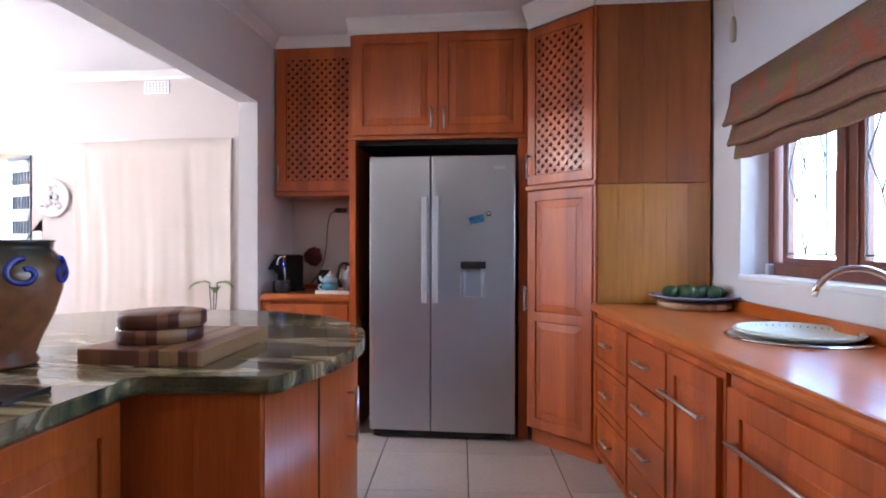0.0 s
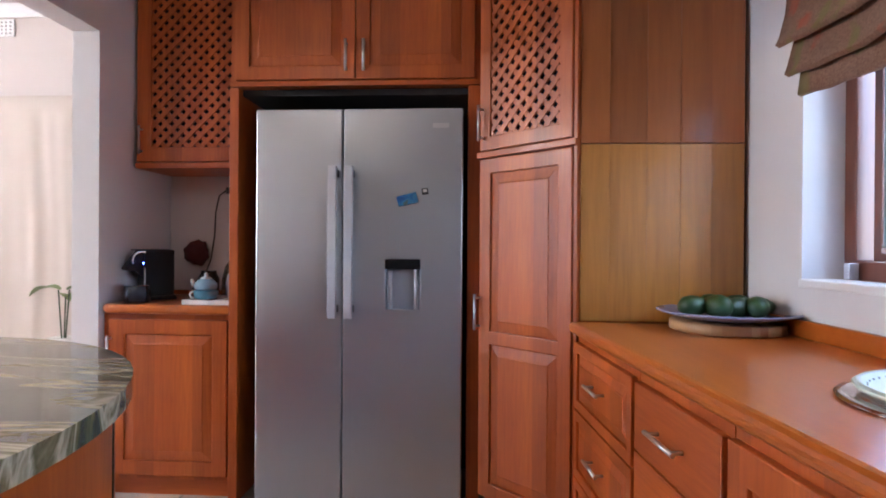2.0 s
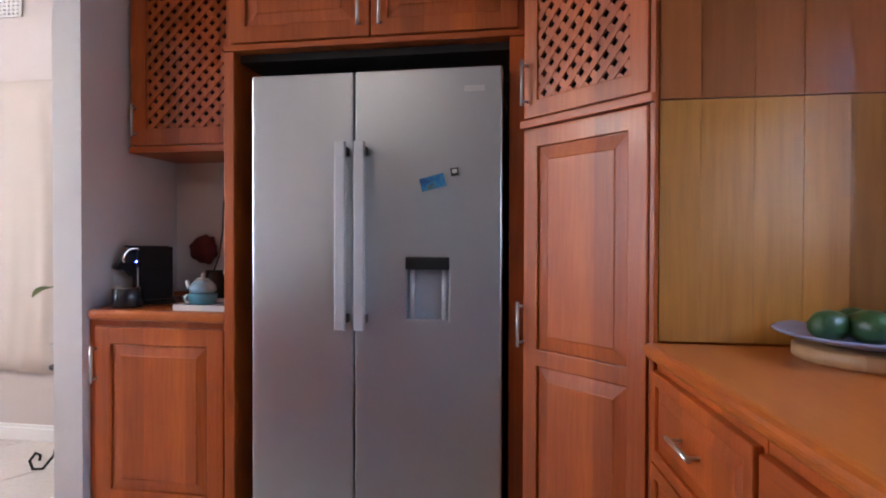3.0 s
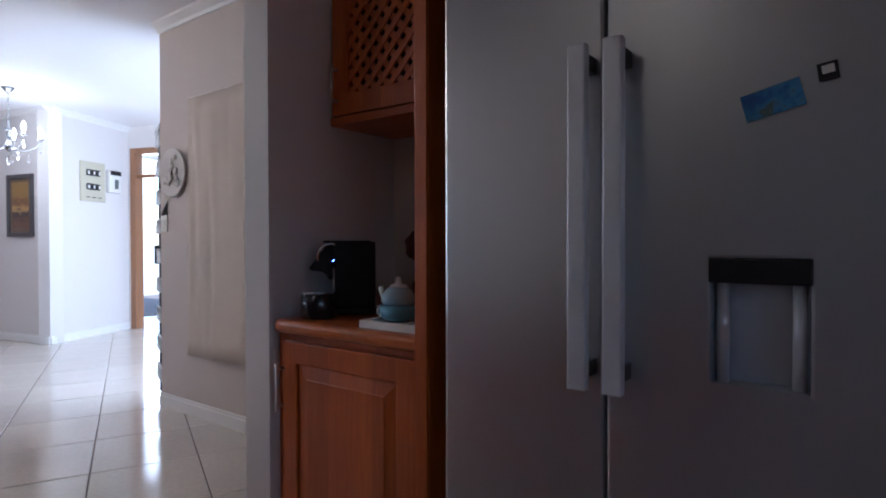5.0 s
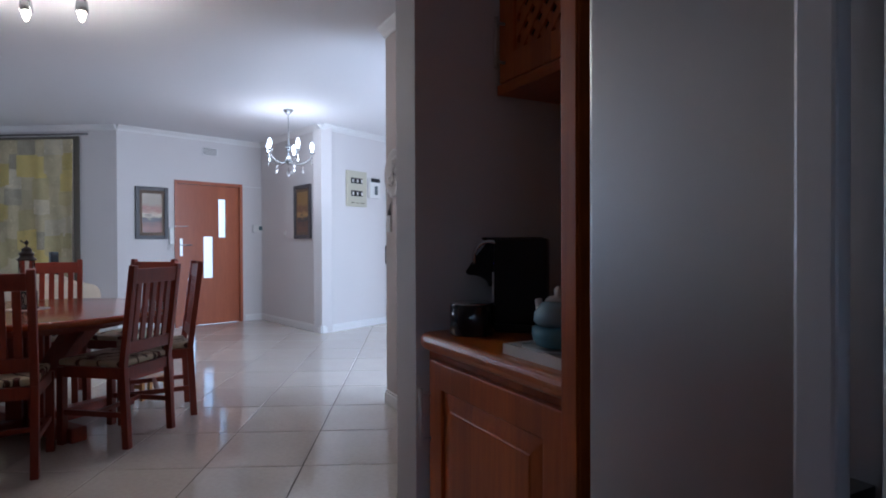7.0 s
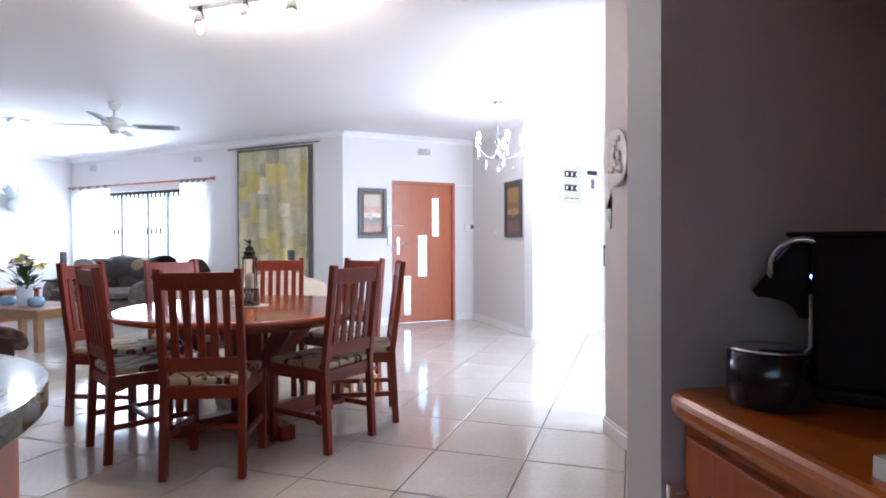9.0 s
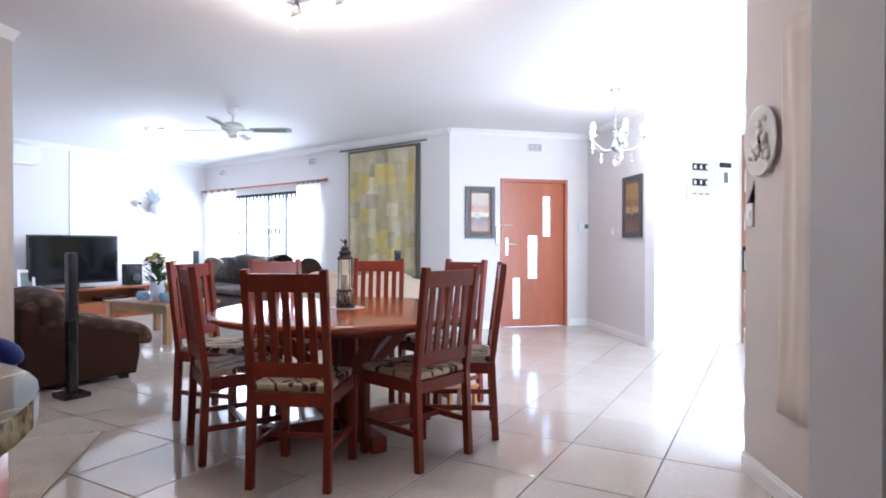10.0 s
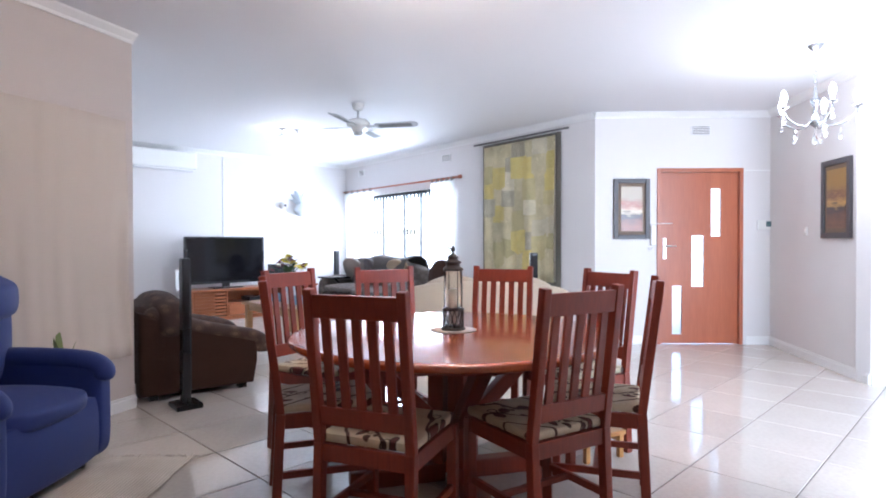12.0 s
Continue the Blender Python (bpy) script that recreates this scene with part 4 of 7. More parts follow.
jr = thing("jar", "dark glass jar at the back of the alcove", "jar", pose(-1.10, 3.82, 0.8955))
part("body", lathe([(0.05, 0), (0.055, 0.01), (0.055, 0.10), (0.04, 0.125), (0.04, 0.14)], 24), surface("smoked_glass", (0.03, 0.025, 0.02), 0.1, relief=0), jr)
or_ = thing("ornament", "round red woven ornament on the alcove wall", "ornament", pose(-1.23, 3.955, 1.13))
bm = lathe([(0.002, 0.0), (0.05, 0.004), (0.07, 0.02), (0.066, 0.045), (0.04, 0.065), (0.01, 0.07)], 26)
for v in bm.verts:
    v.co += Vector(noise.noise_vector(v.co * 45)) * 0.014
part("disc", bm, surface("red_straw", (0.085, 0.010, 0.012), 0.7, vary=0.3, scale=30, grain=120, relief=0.3), or_).matrix_basis = pose(0, 0.02, 0, 90, 0, 0)
so = thing("socket", "black plug with a cable in a wall socket", "socket", pose(-1.02, 3.978, 1.475))
part("plate", boxes((-0.04, -0.012, -0.03, 0.055, 0, 0.035), bevel=0.003), M["white"], so)
part("plug", boxes((-0.035, -0.06, -0.018, 0.015, -0.012, 0.018), bevel=0.006), M["black"], so)
part("plug", boxes((0.02, -0.05, -0.018, 0.05, -0.012, 0.018), bevel=0.006), M["black"], so)
part("cable", tube([(-0.035, -0.05, 0), (-0.07, -0.06, -0.03), (-0.09, -0.06, -0.12), (-0.10, -0.05, -0.25), (-0.12, -0.05, -0.38), (-0.15, -0.06, -0.47), (-0.2, -0.1, -0.545)], 0.004, 6), M["black"], so)

# lamps in the ceilings
BULB = glow("warm_bulb", (1.0, 0.80, 0.55), 7.0)
COOL_BULB = glow("white_bulb", (0.90, 0.95, 1.0), 2.2)


def point_lamp(name, place, watts, colour, size=0.04):
    d = bpy.data.lights.new(name, "POINT")
    d.energy, d.color, d.shadow_soft_size = watts, colour, size
    ob = new(name, d)
    ob.location = place
    return ob


dl = None
for x, y in ((-0.88, -0.07), (-0.88, 0.95)):
    mm = pose(x, y, CEIL)
    if dl is None:
        dl = thing("downlight", "small round white downlight in the kitchen ceiling", "downlight", mm, "kitchen downlights")
        part("ring", lathe([(0.05, -0.012), (0.06, -0.008), (0.06, -0.001), (0.05, -0.001)], 28), M["trim"], dl)
        part("bulb", lathe([(0.01, -0.016), (0.035, -0.0125), (0.04, -0.008)], 20), BULB, dl)
    else:
        copy_thing(dl, mm)
    point_lamp("downlight_lamp", (x, y, CEIL - 0.07), KITCHEN_LAMP, (1.0, 0.80, 0.60), 0.05)

# ---- hatch wall ----
HW = FRAME["wall_hatch"]


def hanging(name, label, m, s0, s1, z0, z1, seed, depth=0.034):
    """A cotton hanging with soft vertical folds, pinned flat to the wall."""
    t = thing(name, label, "wall hanging", m)
    bm = bmesh.new()
    rnd = random.Random(seed)
    ph = [(f_, rnd.uniform(0, 6.28), rnd.uniform(0.5, 1) * (22 / f_) ** 0.5) for f_ in (9.3, 16.1, 27.7, 41.1, 63.3, 88.9)]
    nx, nz = 200, 16
    grid = []
    for j in range(nz + 1):
        v = j / nz
        row = []
        for i in range(nx + 1):
            u = i / nx
            w = sum(a * math.sin(f * u + p + 1.9 * math.sin(2.7 * v + p) + 0.8 * math.sin(6 * v - p)) for f, p, a in ph) / 3.0
            w *= 0.25 + 0.95 * abs(math.sin(4.7 * u + seed + 1.3 * v) * math.sin(9.1 * u - seed - 0.8 * v))
            edge = min(1, v * 8)
            row.append(bm.verts.new((s0 + (s1 - s0) * u, 0.010 + depth * (0.9 + 0.8 * w) * (0.35 + 0.65 * (1 - v)), z0 + (z1 - z0) * v + 0.01 * math.sin(u * 9 + seed) * (1 - edge) + 0.008 * math.sin(u * 5) * (v > 0.95))))
        grid.append(row)
    for a, b in zip(grid, grid[1:]):
        for i in range(nx):
            bm.faces.new((a[i], a[i + 1], b[i + 1], b[i])).smooth = True
    ob = part("cloth", bm, M["calico"], t)
    part("batten", boxes((s0, 0.002, z1 - 0.015, s1, 0.012, z1 + 0.002)), M["trim"], t)
    ob.modifiers.new("thick", "SOLIDIFY").thickness = 0.002
    return t


M["calico"] = surface("calico_cotton", (0.60, 0.525, 0.465), 0.85, vary=0.05, scale=6, grain=260, relief=0.25, stretch=(1, 1, 0.3))
hanging("wall_hanging", "long cream cotton hanging pinned over the wall", HW, 0.48, 1.885, 0.41, 2.09, 3)
hanging("wall_hanging", "long cream cotton hanging behind the blue recliner", FRAME["wall_south"], 0.075, 1.72, 0.38, 2.03, 8)


def louvre_vent(m, s, z, w=0.22, h=0.105, holes=(5, 4), label="cream pierced plaster wall vent"):
    t = thing("wall_vent", label, "vent", m @ pose(s, 0.001, z))
    cut = []
    nx, nz = holes
    bar, ch = (0.012 if nx == 1 else w / (nx * 2 + 1)), h / (nz * 2 + 1)
    gap = (w - bar * (nx + 1)) / nx
    for i in range(nx + 1):
        cut.append((i * (bar + gap), 0, 0, i * (bar + gap) + bar, 0.012, h))
    for i in range(nx):
        for j in range(0, nz * 2 + 1, 2):
            cut.append((i * (bar + gap) + bar, 0, j * ch, (i + 1) * (bar + gap), 0.0118, (j + 1) * ch))
    part("grille", boxes(*cut), M["trim"], t)
    part("backing", boxes((0, 0, 0, w, 0.003, h)), surface("vent_shadow", (0.12, 0.10, 0.09), 0.8), t)
    return t


louvre_vent(HW, 1.03, 2.475, 0.22, 0.105, (7, 4))
louvre_vent(FRAME["wall_door"], 0.68, 2.40, 0.22, 0.105, (1, 5), "white slotted wall vent above the front door")
louvre_vent(FRAME["wall_tapestry"], 2.62, 2.40, 0.22, 0.11, (1, 4), "white wall vent near the cornice")
louvre_vent(FRAME["wall_tapestry"], 5.15, 2.41, 0.22, 0.11, (1, 4), "white wall vent near the cornice")

pt = thing("wall_plate", "white relief plate hung on the wall as decoration", "wall plate", HW @ pose(2.085, 0.004, 1.615))
RELIEF = surface("chalk_plaster", (0.66, 0.63, 0.61), 0.7, vary=0.08, scale=18, grain=90, relief=0.2)
part("disc", lathe([(0.10, 0.0), (0.16, 0.014), (0.165, 0.022), (0.155, 0.024), (0.12, 0.014), (0.02, 0.012)], 40), RELIEF, pt).matrix_basis = pose(0, 0, 0, -90, 0, 0)
rnd = random.Random(4)
for k in range(16):
    a, r = rnd.uniform(0, 6.28), rnd.uniform(0.03, 0.125)
    bm = lathe([(0.012, 0.0), (rnd.uniform(0.018, 0.034), 0.008), (0.012, 0.018), (0.002, 0.02)], 10)
    part("relief_petal", bm, RELIEF, pt).matrix_basis = pose(r * math.cos(a), 0.012, r * math.sin(a), -90, 0, 0)
part("centre_stud", lathe([(0.012, 0), (0.014, 0.006), (0.006, 0.012)], 14), M["dark"], pt).matrix_basis = pose(0, 0.014, 0, -90, 0, 0)


def wall_switch(m, s, z, w=0.075, h=0.115):
    t = thing("light_switch", "white plastic light switch on the wall", "switch", m @ pose(s, 0.001, z))
    part("plate", boxes((-w / 2, 0, -h / 2, w / 2, 0.01, h / 2), bevel=0.003), M["white"], t)
    part("rocker", boxes((-0.012, 0.0095, -0.02, 0.012, 0.015, 0.02), bevel=0.002), M["trim"], t)
    return t


wall_switch(HW, 2.225, 1.275)
wall_switch(FRAME["wall_picture"], 1.065, 1.285, 0.06, 0.09)

# retracted trellis gate at the passage
BLACKIRON = surface("black_iron", (0.012, 0.012, 0.014), 0.45, metal=0.6, relief=0.1)
WHITEBAR = surface("white_gate_paint", (0.75, 0.74, 0.73), 0.4, relief=0)
g, gl = line((-3.85, 4.30), (-4.20, 4.44))
tg = thing("trellis_gate", "folded black and white steel trellis security gate", "security gate", g)
for i in range(7):
    part("upright", boxes((0.03 + 0.048 * i, -0.014, 0.03, 0.046 + 0.048 * i, 0.002, 1.955), bevel=0.002), BLACKIRON, tg)
for j in range(9):
    z = 0.14 + 0.214 * j
    for i in range(6):
        bm = bmesh.new()
        beam(bm, (0.038 + 0.048 * i, 0.006, z), (0.086 + 0.048 * i, 0.006, z + 0.10), 0.022, 0.006, 0)
        beam(bm, (0.086 + 0.048 * i, 0.011, z), (0.038 + 0.048 * i, 0.011, z + 0.10), 0.022, 0.005, 0)
        part("link", bm, WHITEBAR, tg)
part("lock_box", boxes((0.30, -0.03, 0.98, 0.37, 0.03, 1.12), bevel=0.004), BLACKIRON, tg)
part("track", boxes((0.0, -0.025, 1.955, 0.38, 0.02, 1.985)), BLACKIRON, tg)

# patio door
PD = FRAME["wall_patio"]
pd = tagged(thing("door_2", "brown wooden glazed patio door with a transom light", "door", PD), kind="structure")
a, b = 0.50, 4.10
DOORWOOD = wood("patio_door_wood", (0.20, 0.085, 0.035), (0.33, 0.15, 0.065))
rows = [(a, -0.12, 0, a + 0.07, 0.012, 2.38), (b - 0.085, -0.12, 0, b, 0.012, 2.38), (a + 0.07, -0.12, 2.30, b - 0.085, 0.012, 2.38), (a + 0.07, -0.11, 1.99, b - 0.085, 0.0, 2.04)]
part("door_frame", boxes(*rows, bevel=0.004), DOORWOOD, pd)
for k in range(1, 3):
    x = a + (b - a) * k / 3
    part("mullion", boxes((x - 0.03, -0.1, 0.0, x + 0.03, -0.03, 1.988), bevel=0.004), DOORWOOD, pd)
pane_part("pane", [(a + 0.07, -0.066, 2.045, b - 0.09, -0.06, 2.298)], pd)

structure("wall_corridor", boxes((-0.6, -1.55, 0.0, 4.9, -1.40, CEIL)), M["wall"], "pale plaster wall of the passage behind the doorway", "wall", PD)
wall_switch(PD @ pose(0, -1.40, 0), 3.75, 1.42, 0.12, 0.08)
wall_switch(PD @ pose(0, -1.40, 0), 3.75, 1.26, 0.12, 0.08)
# added fill lamp that brightens the passage wall; no known window here
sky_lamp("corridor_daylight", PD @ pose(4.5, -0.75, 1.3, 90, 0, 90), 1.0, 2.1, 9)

# ---- entrance ----
DW = FRAME["wall_door"]
RED = wood("front_door_wood", (0.28, 0.062, 0.024), (0.44, 0.125, 0.05), grain=10)
FROSTED = glass("frosted_pane", (0.97, 0.98, 1.0), 0.45)
fd = tagged(thing("door_1", "red-brown wooden front door with three staggered glass slots", "door", DW), kind="structure")
part("door_frame", boxes((0.31, -0.10, 0, 0.35, 0.016, 2.02), (1.24, -0.10, 0, 1.285, 0.016, 2.02), (0.35, -0.10, 1.975, 1.24, 0.016, 2.02), bevel=0.004), RED, fd)
slots = [(0.545, 0.655, 1.24, 1.79), (0.735, 0.875, 0.66, 1.25), (0.985, 1.095, 0.11, 0.67)]
leaf = part("leaf", pierced(1.238, 1.973, 0.04, slots, 0.352, 0.006), RED, fd)
leaf.matrix_basis = pose(0, -0.03, 0)
for x0, x1, za, zb in slots:
    part("pane", boxes((x0, -0.055, za, x1, -0.049, zb)), FROSTED, fd, "frosted glass slot")
part("lock_plate", boxes((1.165, -0.031, 0.98, 1.205, -0.022, 1.22), bevel=0.003), M["satin"], fd)
part("handle", tube(((1.185, -0.022, 1.13), (1.185, 0.025, 1.13), (1.175, 0.03, 1.13), (1.07, 0.03, 1.13)), 0.008, 8), M["satin"], fd)
part("cable", tube([(1.40, 0.004, 1.36), (1.30, 0.02, 1.385), (1.18, 0.0, 1.39), (1.1, -0.02, 1.39)], 0.004, 6), M["trim"], fd)
part("conduit", boxes((0.0, 0.002, 1.985, 0.31, 0.014, 1.998)), M["trim"], fd)


def landscape_material(name, sky_c, land_c, dark_c):
    m, n, l, p = nodes_of(name)
    tc, sp, ad = n.new("ShaderNodeTexCoord"), n.new("ShaderNodeSeparateXYZ"), n.new("ShaderNodeMath")
    l.new(tc.outputs["Object"], sp.inputs[0])
    nz = noise_node(n, l, 9, 4, (0.7, 1, 2.5))
    sc = n.new("ShaderNodeMath")
    sc.operation, sc.inputs[1].default_value = "MULTIPLY_ADD", 0.22
    l.new(nz, sc.inputs[0])
    l.new(sp.outputs[2], sc.inputs[2])
    c = ramp(n, l, sc.outputs[0], (0.08, dark_c), (0.2, land_c), (0.3, tone(land_c, 0.55)), (0.38, dark_c), (0.42, sky_c), (0.5, land_c), (0.58, tone(sky_c, 0.6)))
    l.new(c, p.inputs["Base Color"])
    p.inputs["Roughness"].default_value = 0.3
    return m


def picture(label, m, x0, z0, x1, z1, art):
    t = thing("framed_picture", label, "picture", m @ pose(x0, 0.002, z0))
    w, h, f = x1 - x0, z1 - z0, 0.05
    part("frame", boxes((0, 0, 0, f, 0.03, h), (w - f, 0, 0, w, 0.03, h), (f, 0, 0, w - f, 0.0295, f), (f, 0, h - f, w - f, 0.0295, h), bevel=0.004), surface("grey_frame", (0.06, 0.055, 0.06), 0.45), t)
    part("mount", boxes((f, 0, f, w - f, 0.012, h - f)), surface("tan_mount", (0.16, 0.11, 0.075), 0.7), t)
    part("painting", boxes((f + 0.035, 0.012, f + 0.04, w - f - 0.035, 0.015, h - f - 0.04)), art, t)
    return t


picture("framed sunset landscape picture beside the front door", DW, 1.37, 1.21, 1.78, 1.90, landscape_material("sunset_print", (0.55, 0.42, 0.28), (0.30, 0.10, 0.06), (0.05, 0.03, 0.03)))
picture("framed brown and gold landscape picture in a dark frame", FRAME["wall_picture"], 0.26, 1.21, 0.735, 1.925, landscape_material("dusk_print", (0.45, 0.27, 0.08), (0.16, 0.07, 0.03), (0.02, 0.018, 0.02)))
ic = thing("intercom", "white intercom handset on the wall beside the front door", "intercom", DW @ pose(1.33, 0.002, 1.14))
part("handset", boxes((-0.03, 0, 0, 0.03, 0.035, 0.22), bevel=0.01), M["white"], ic)
part("cord", tube([(0.0, 0.02, 0.0), (0.015, 0.025, -0.05), (0.04, 0.02, -0.07), (0.06, 0.02, -0.02)], 0.004, 6), M["white"], ic)
kp = thing("alarm_keypad", "white alarm keypad with a small grey screen", "keypad", DW @ pose(0.06, 0.002, 1.37))
part("case", boxes((-0.09, 0, -0.055, 0.09, 0.025, 0.055), bevel=0.004), M["white"], kp)
part("screen", boxes((-0.07, 0.0245, -0.02, 0.0, 0.027, 0.04)), surface("lcd_grey", (0.10, 0.16, 0.17), 0.2, relief=0), kp)
MW = FRAME["wall_meter"]
db = thing("distribution_board", "cream electrical distribution board with black breaker rows", "distribution board", MW @ pose(0.435, 0.002, 1.64))
part("case", boxes((0, 0, 0, 0.37, 0.03, 0.48), bevel=0.005), surface("cream_enamel", (0.52, 0.49, 0.38), 0.4, relief=0), db)
for z in (0.14, 0.31):
    r = part("breaker_row", boxes((0.09, 0.03, z, 0.30, 0.038, z + 0.075)), M["black"], db, "black row of breakers")
    for k in range(7):
        part("breaker", boxes((0.10 + 0.027 * k, 0.038, z + 0.015, 0.12 + 0.027 * k, 0.05, z + 0.055), bevel=0.002), M["black"] if k % 3 else M["white"], r)
for k in range(3):
    part("label_strip", boxes((0.06 + 0.09 * k, 0.0305, 0.045, 0.12 + 0.09 * k, 0.032, 0.055)), M["dark"], db)
mt = thing("electricity_meter", "white prepaid electricity meter box on the wall", "meter", MW @ pose(0.19, 0.002, 1.77))
part("case", boxes((0, 0, 0, 0.20, 0.06, 0.28), bevel=0.012), M["white"], mt)
part("cover", boxes((0.02, 0.055, 0.22, 0.19, 0.075, 0.275), bevel=0.008), M["black"], mt)
part("keypad", boxes((0.06, 0.06, 0.05, 0.12, 0.0635, 0.17)), surface("meter_keys", (0.10, 0.12, 0.12), 0.4), mt)

# chandelier
ch = thing("chandelier", "silver chandelier with candle bulbs and crystal drops", "chandelier", pose(-6.60, 4.20, CEIL))
SILVER = surface("silver_metal", (0.36, 0.37, 0.38), 0.25, metal=0.9, relief=0)
part("rose", lathe([(0.02, -0.05), (0.03, -0.04), (0.055, -0.012), (0.06, -0.001)], 24), SILVER, ch)
for k in range(9):
    a = tube([(0.010 * math.cos(radians(t)), 0, -0.06 - 0.031 * k - 0.019 * math.sin(radians(t))) for t in range(0, 361, 45)], 0.0025, 6)
    part("chain_link", a, SILVER, ch).matrix_basis = pose(0, 0, 0, 0, 0, 90 * (k % 2))
part("stem", lathe([(0.006, -0.62), (0.03, -0.60), (0.038, -0.57), (0.018, -0.54), (0.012, -0.47), (0.03, -0.44), (0.035, -0.41), (0.014, -0.38), (0.01, -0.32)], 20), SILVER, ch)
CRYSTAL = glass("crystal", (0.95, 0.98, 1.0))
for k in range(5):
    sub = radians(72 * k + 10)
    ca, sa = math.cos(sub), math.sin(sub)
    pts = [(r * ca, r * sa, z) for r, z in ((0.02, -0.57), (0.08, -0.615), (0.16, -0.605), (0.23, -0.56), (0.262, -0.515), (0.262, -0.49))]
    arm = part("arm", tube(pts, 0.006, 8), SILVER, ch)
    part("cup", lathe([(0.01, -0.495), (0.032, -0.482), (0.034, -0.476), (0.012, -0.472)], 18, at=(0.262 * ca, 0.262 * sa, 0)), SILVER, arm)
    part("candle_bulb", lathe([(0.010, -0.472), (0.012, -0.45), (0.019, -0.43), (0.023, -0.41), (0.020, -0.385), (0.010, -0.362), (0.003, -0.352)], 16, at=(0.262 * ca, 0.262 * sa, 0)), COOL_BULB, arm, "lit white candle bulb")
    for rr, zz in ((0.262, -0.515), (0.16, -0.62)):
        part("crystal_drop", lathe([(0.001, zz - 0.105), (0.014, zz - 0.085), (0.012, zz - 0.065), (0.003, zz - 0.045), (0.008, zz - 0.03), (0.001, zz - 0.012)], 8, at=(rr * ca, rr * sa, 0)), CRYSTAL, arm)
part("crystal_drop", lathe([(0.001, -0.76), (0.022, -0.735), (0.02, -0.70), (0.004, -0.66), (0.002, -0.62)], 8), CRYSTAL, ch)
point_lamp("chandelier_lamp", (-6.60, 4.20, CEIL - 0.50), 6.0, (1.0, 0.97, 0.94), 0.3)

# ---- dining table and chairs ----
TABLE = (-4.30, 2.10)
tb = thing("dining_table", "round red-brown wooden dining table on a trestle pedestal", "dining table", pose(*TABLE, 0))
part("tabletop", lathe([(0.74, 0.695), (0.785, 0.70), (0.80, 0.712), (0.80, 0.726), (0.79, 0.735), (0.77, 0.737)], 72), M["table"], tb)
part("apron", lathe([(0.56, 0.64), (0.57, 0.642), (0.57, 0.695), (0.56, 0.696)], 48), M["dining"], tb)
for k in range(4):
    a = radians(90 * k + 35)
    ca, sa = math.cos(a), math.sin(a)
    part("brace", beam(bmesh.new(), (0.10 * ca, 0.10 * sa, 0.30), (0.46 * ca, 0.46 * sa, 0.65), 0.07, 0.07, 0.006), M["dining"], tb)
    part("foot", beam(bmesh.new(), (0.05 * ca, 0.05 * sa, 0.045), (0.52 * ca, 0.52 * sa, 0.045), 0.09, 0.085, 0.012), M["dining"], tb)
    part("post", boxes((0.08 * ca - 0.04, 0.08 * sa - 0.04, 0.09, 0.08 * ca + 0.04, 0.08 * sa + 0.04, 0.64), bevel=0.005), M["dining"], tb)


def floral():
    """Cream cloth with trailing maroon leaves, half of them filled."""
    m, n, l, p = nodes_of("floral_seat_fabric")
    tc, mp, vo = n.new("ShaderNodeTexCoord"), n.new("ShaderNodeMapping"), n.new("ShaderNodeTexVoronoi")
    l.new(tc.outputs["Object"], mp.inputs[0])
    mp.inputs["Scale"].default_value, mp.inputs["Rotation"].default_value = (1, 1.75, 0.6), (0, 0, 0.7)
    wob = n.new("ShaderNodeTexNoise")
    wob.inputs["Scale"].default_value = 7
    l.new(tc.outputs["Object"], wob.inputs["Vector"])
    warped = mix_colour(n, l, n_value(n, 0.09), mp.outputs[0], wob.outputs["Color"])
    l.new(warped, vo.inputs["Vector"])
    vo.feature, vo.inputs["Scale"].default_value = "F1", 10.5
    sep, both = n.new("ShaderNodeSeparateXYZ"), n.new("ShaderNodeMath")
    l.new(vo.outputs["Color"], sep.inputs[0])
    both.operation = "MULTIPLY"
    l.new(ramp(n, l, vo.outputs["Distance"], (0.33, (1, 1, 1)), (0.36, (0, 0, 0))), both.inputs[0])
    l.new(ramp(n, l, sep.outputs[0], (0.42, (0, 0, 0)), (0.46, (1, 1, 1))), both.inputs[1])
    ring = ramp(n, l, vo.outputs["Distance"], (0.29, (0, 0, 0)), (0.31, (1, 1, 1)), (0.37, (1, 1, 1)), (0.40, (0, 0, 0)))
    wv = n.new("ShaderNodeTexWave")
    wv.inputs["Scale"].default_value, wv.inputs["Distortion"].default_value, wv.inputs["Detail Scale"].default_value = 2.2, 7, 1.2
    l.new(mp.outputs[0], wv.inputs["Vector"])
    stem = ramp(n, l, wv.outputs[1], (0.93, (0, 0, 0)), (0.97, (1, 1, 1)))
    base = ramp(n, l, noise_node(n, l, 7, 3), (0.35, (0.46, 0.375, 0.24)), (0.65, (0.60, 0.51, 0.36)))
    c = mix_colour(n, l, both.outputs[0], base, (0.10, 0.020, 0.016))
    c = mix_colour(n, l, ring, c, (0.05, 0.018, 0.014))
    l.new(mix_colour(n, l, stem, c, (0.06, 0.022, 0.016)), p.inputs["Base Color"])
    p.inputs["Roughness"].default_value = 0.8
    bump(n, l, noise_node(n, l, 300, 1), p, 0.2, 0.002)
    return m


def n_value(n, v):
    x = n.new("ShaderNodeValue")
    x.outputs[0].default_value = v
    return x.outputs[0]


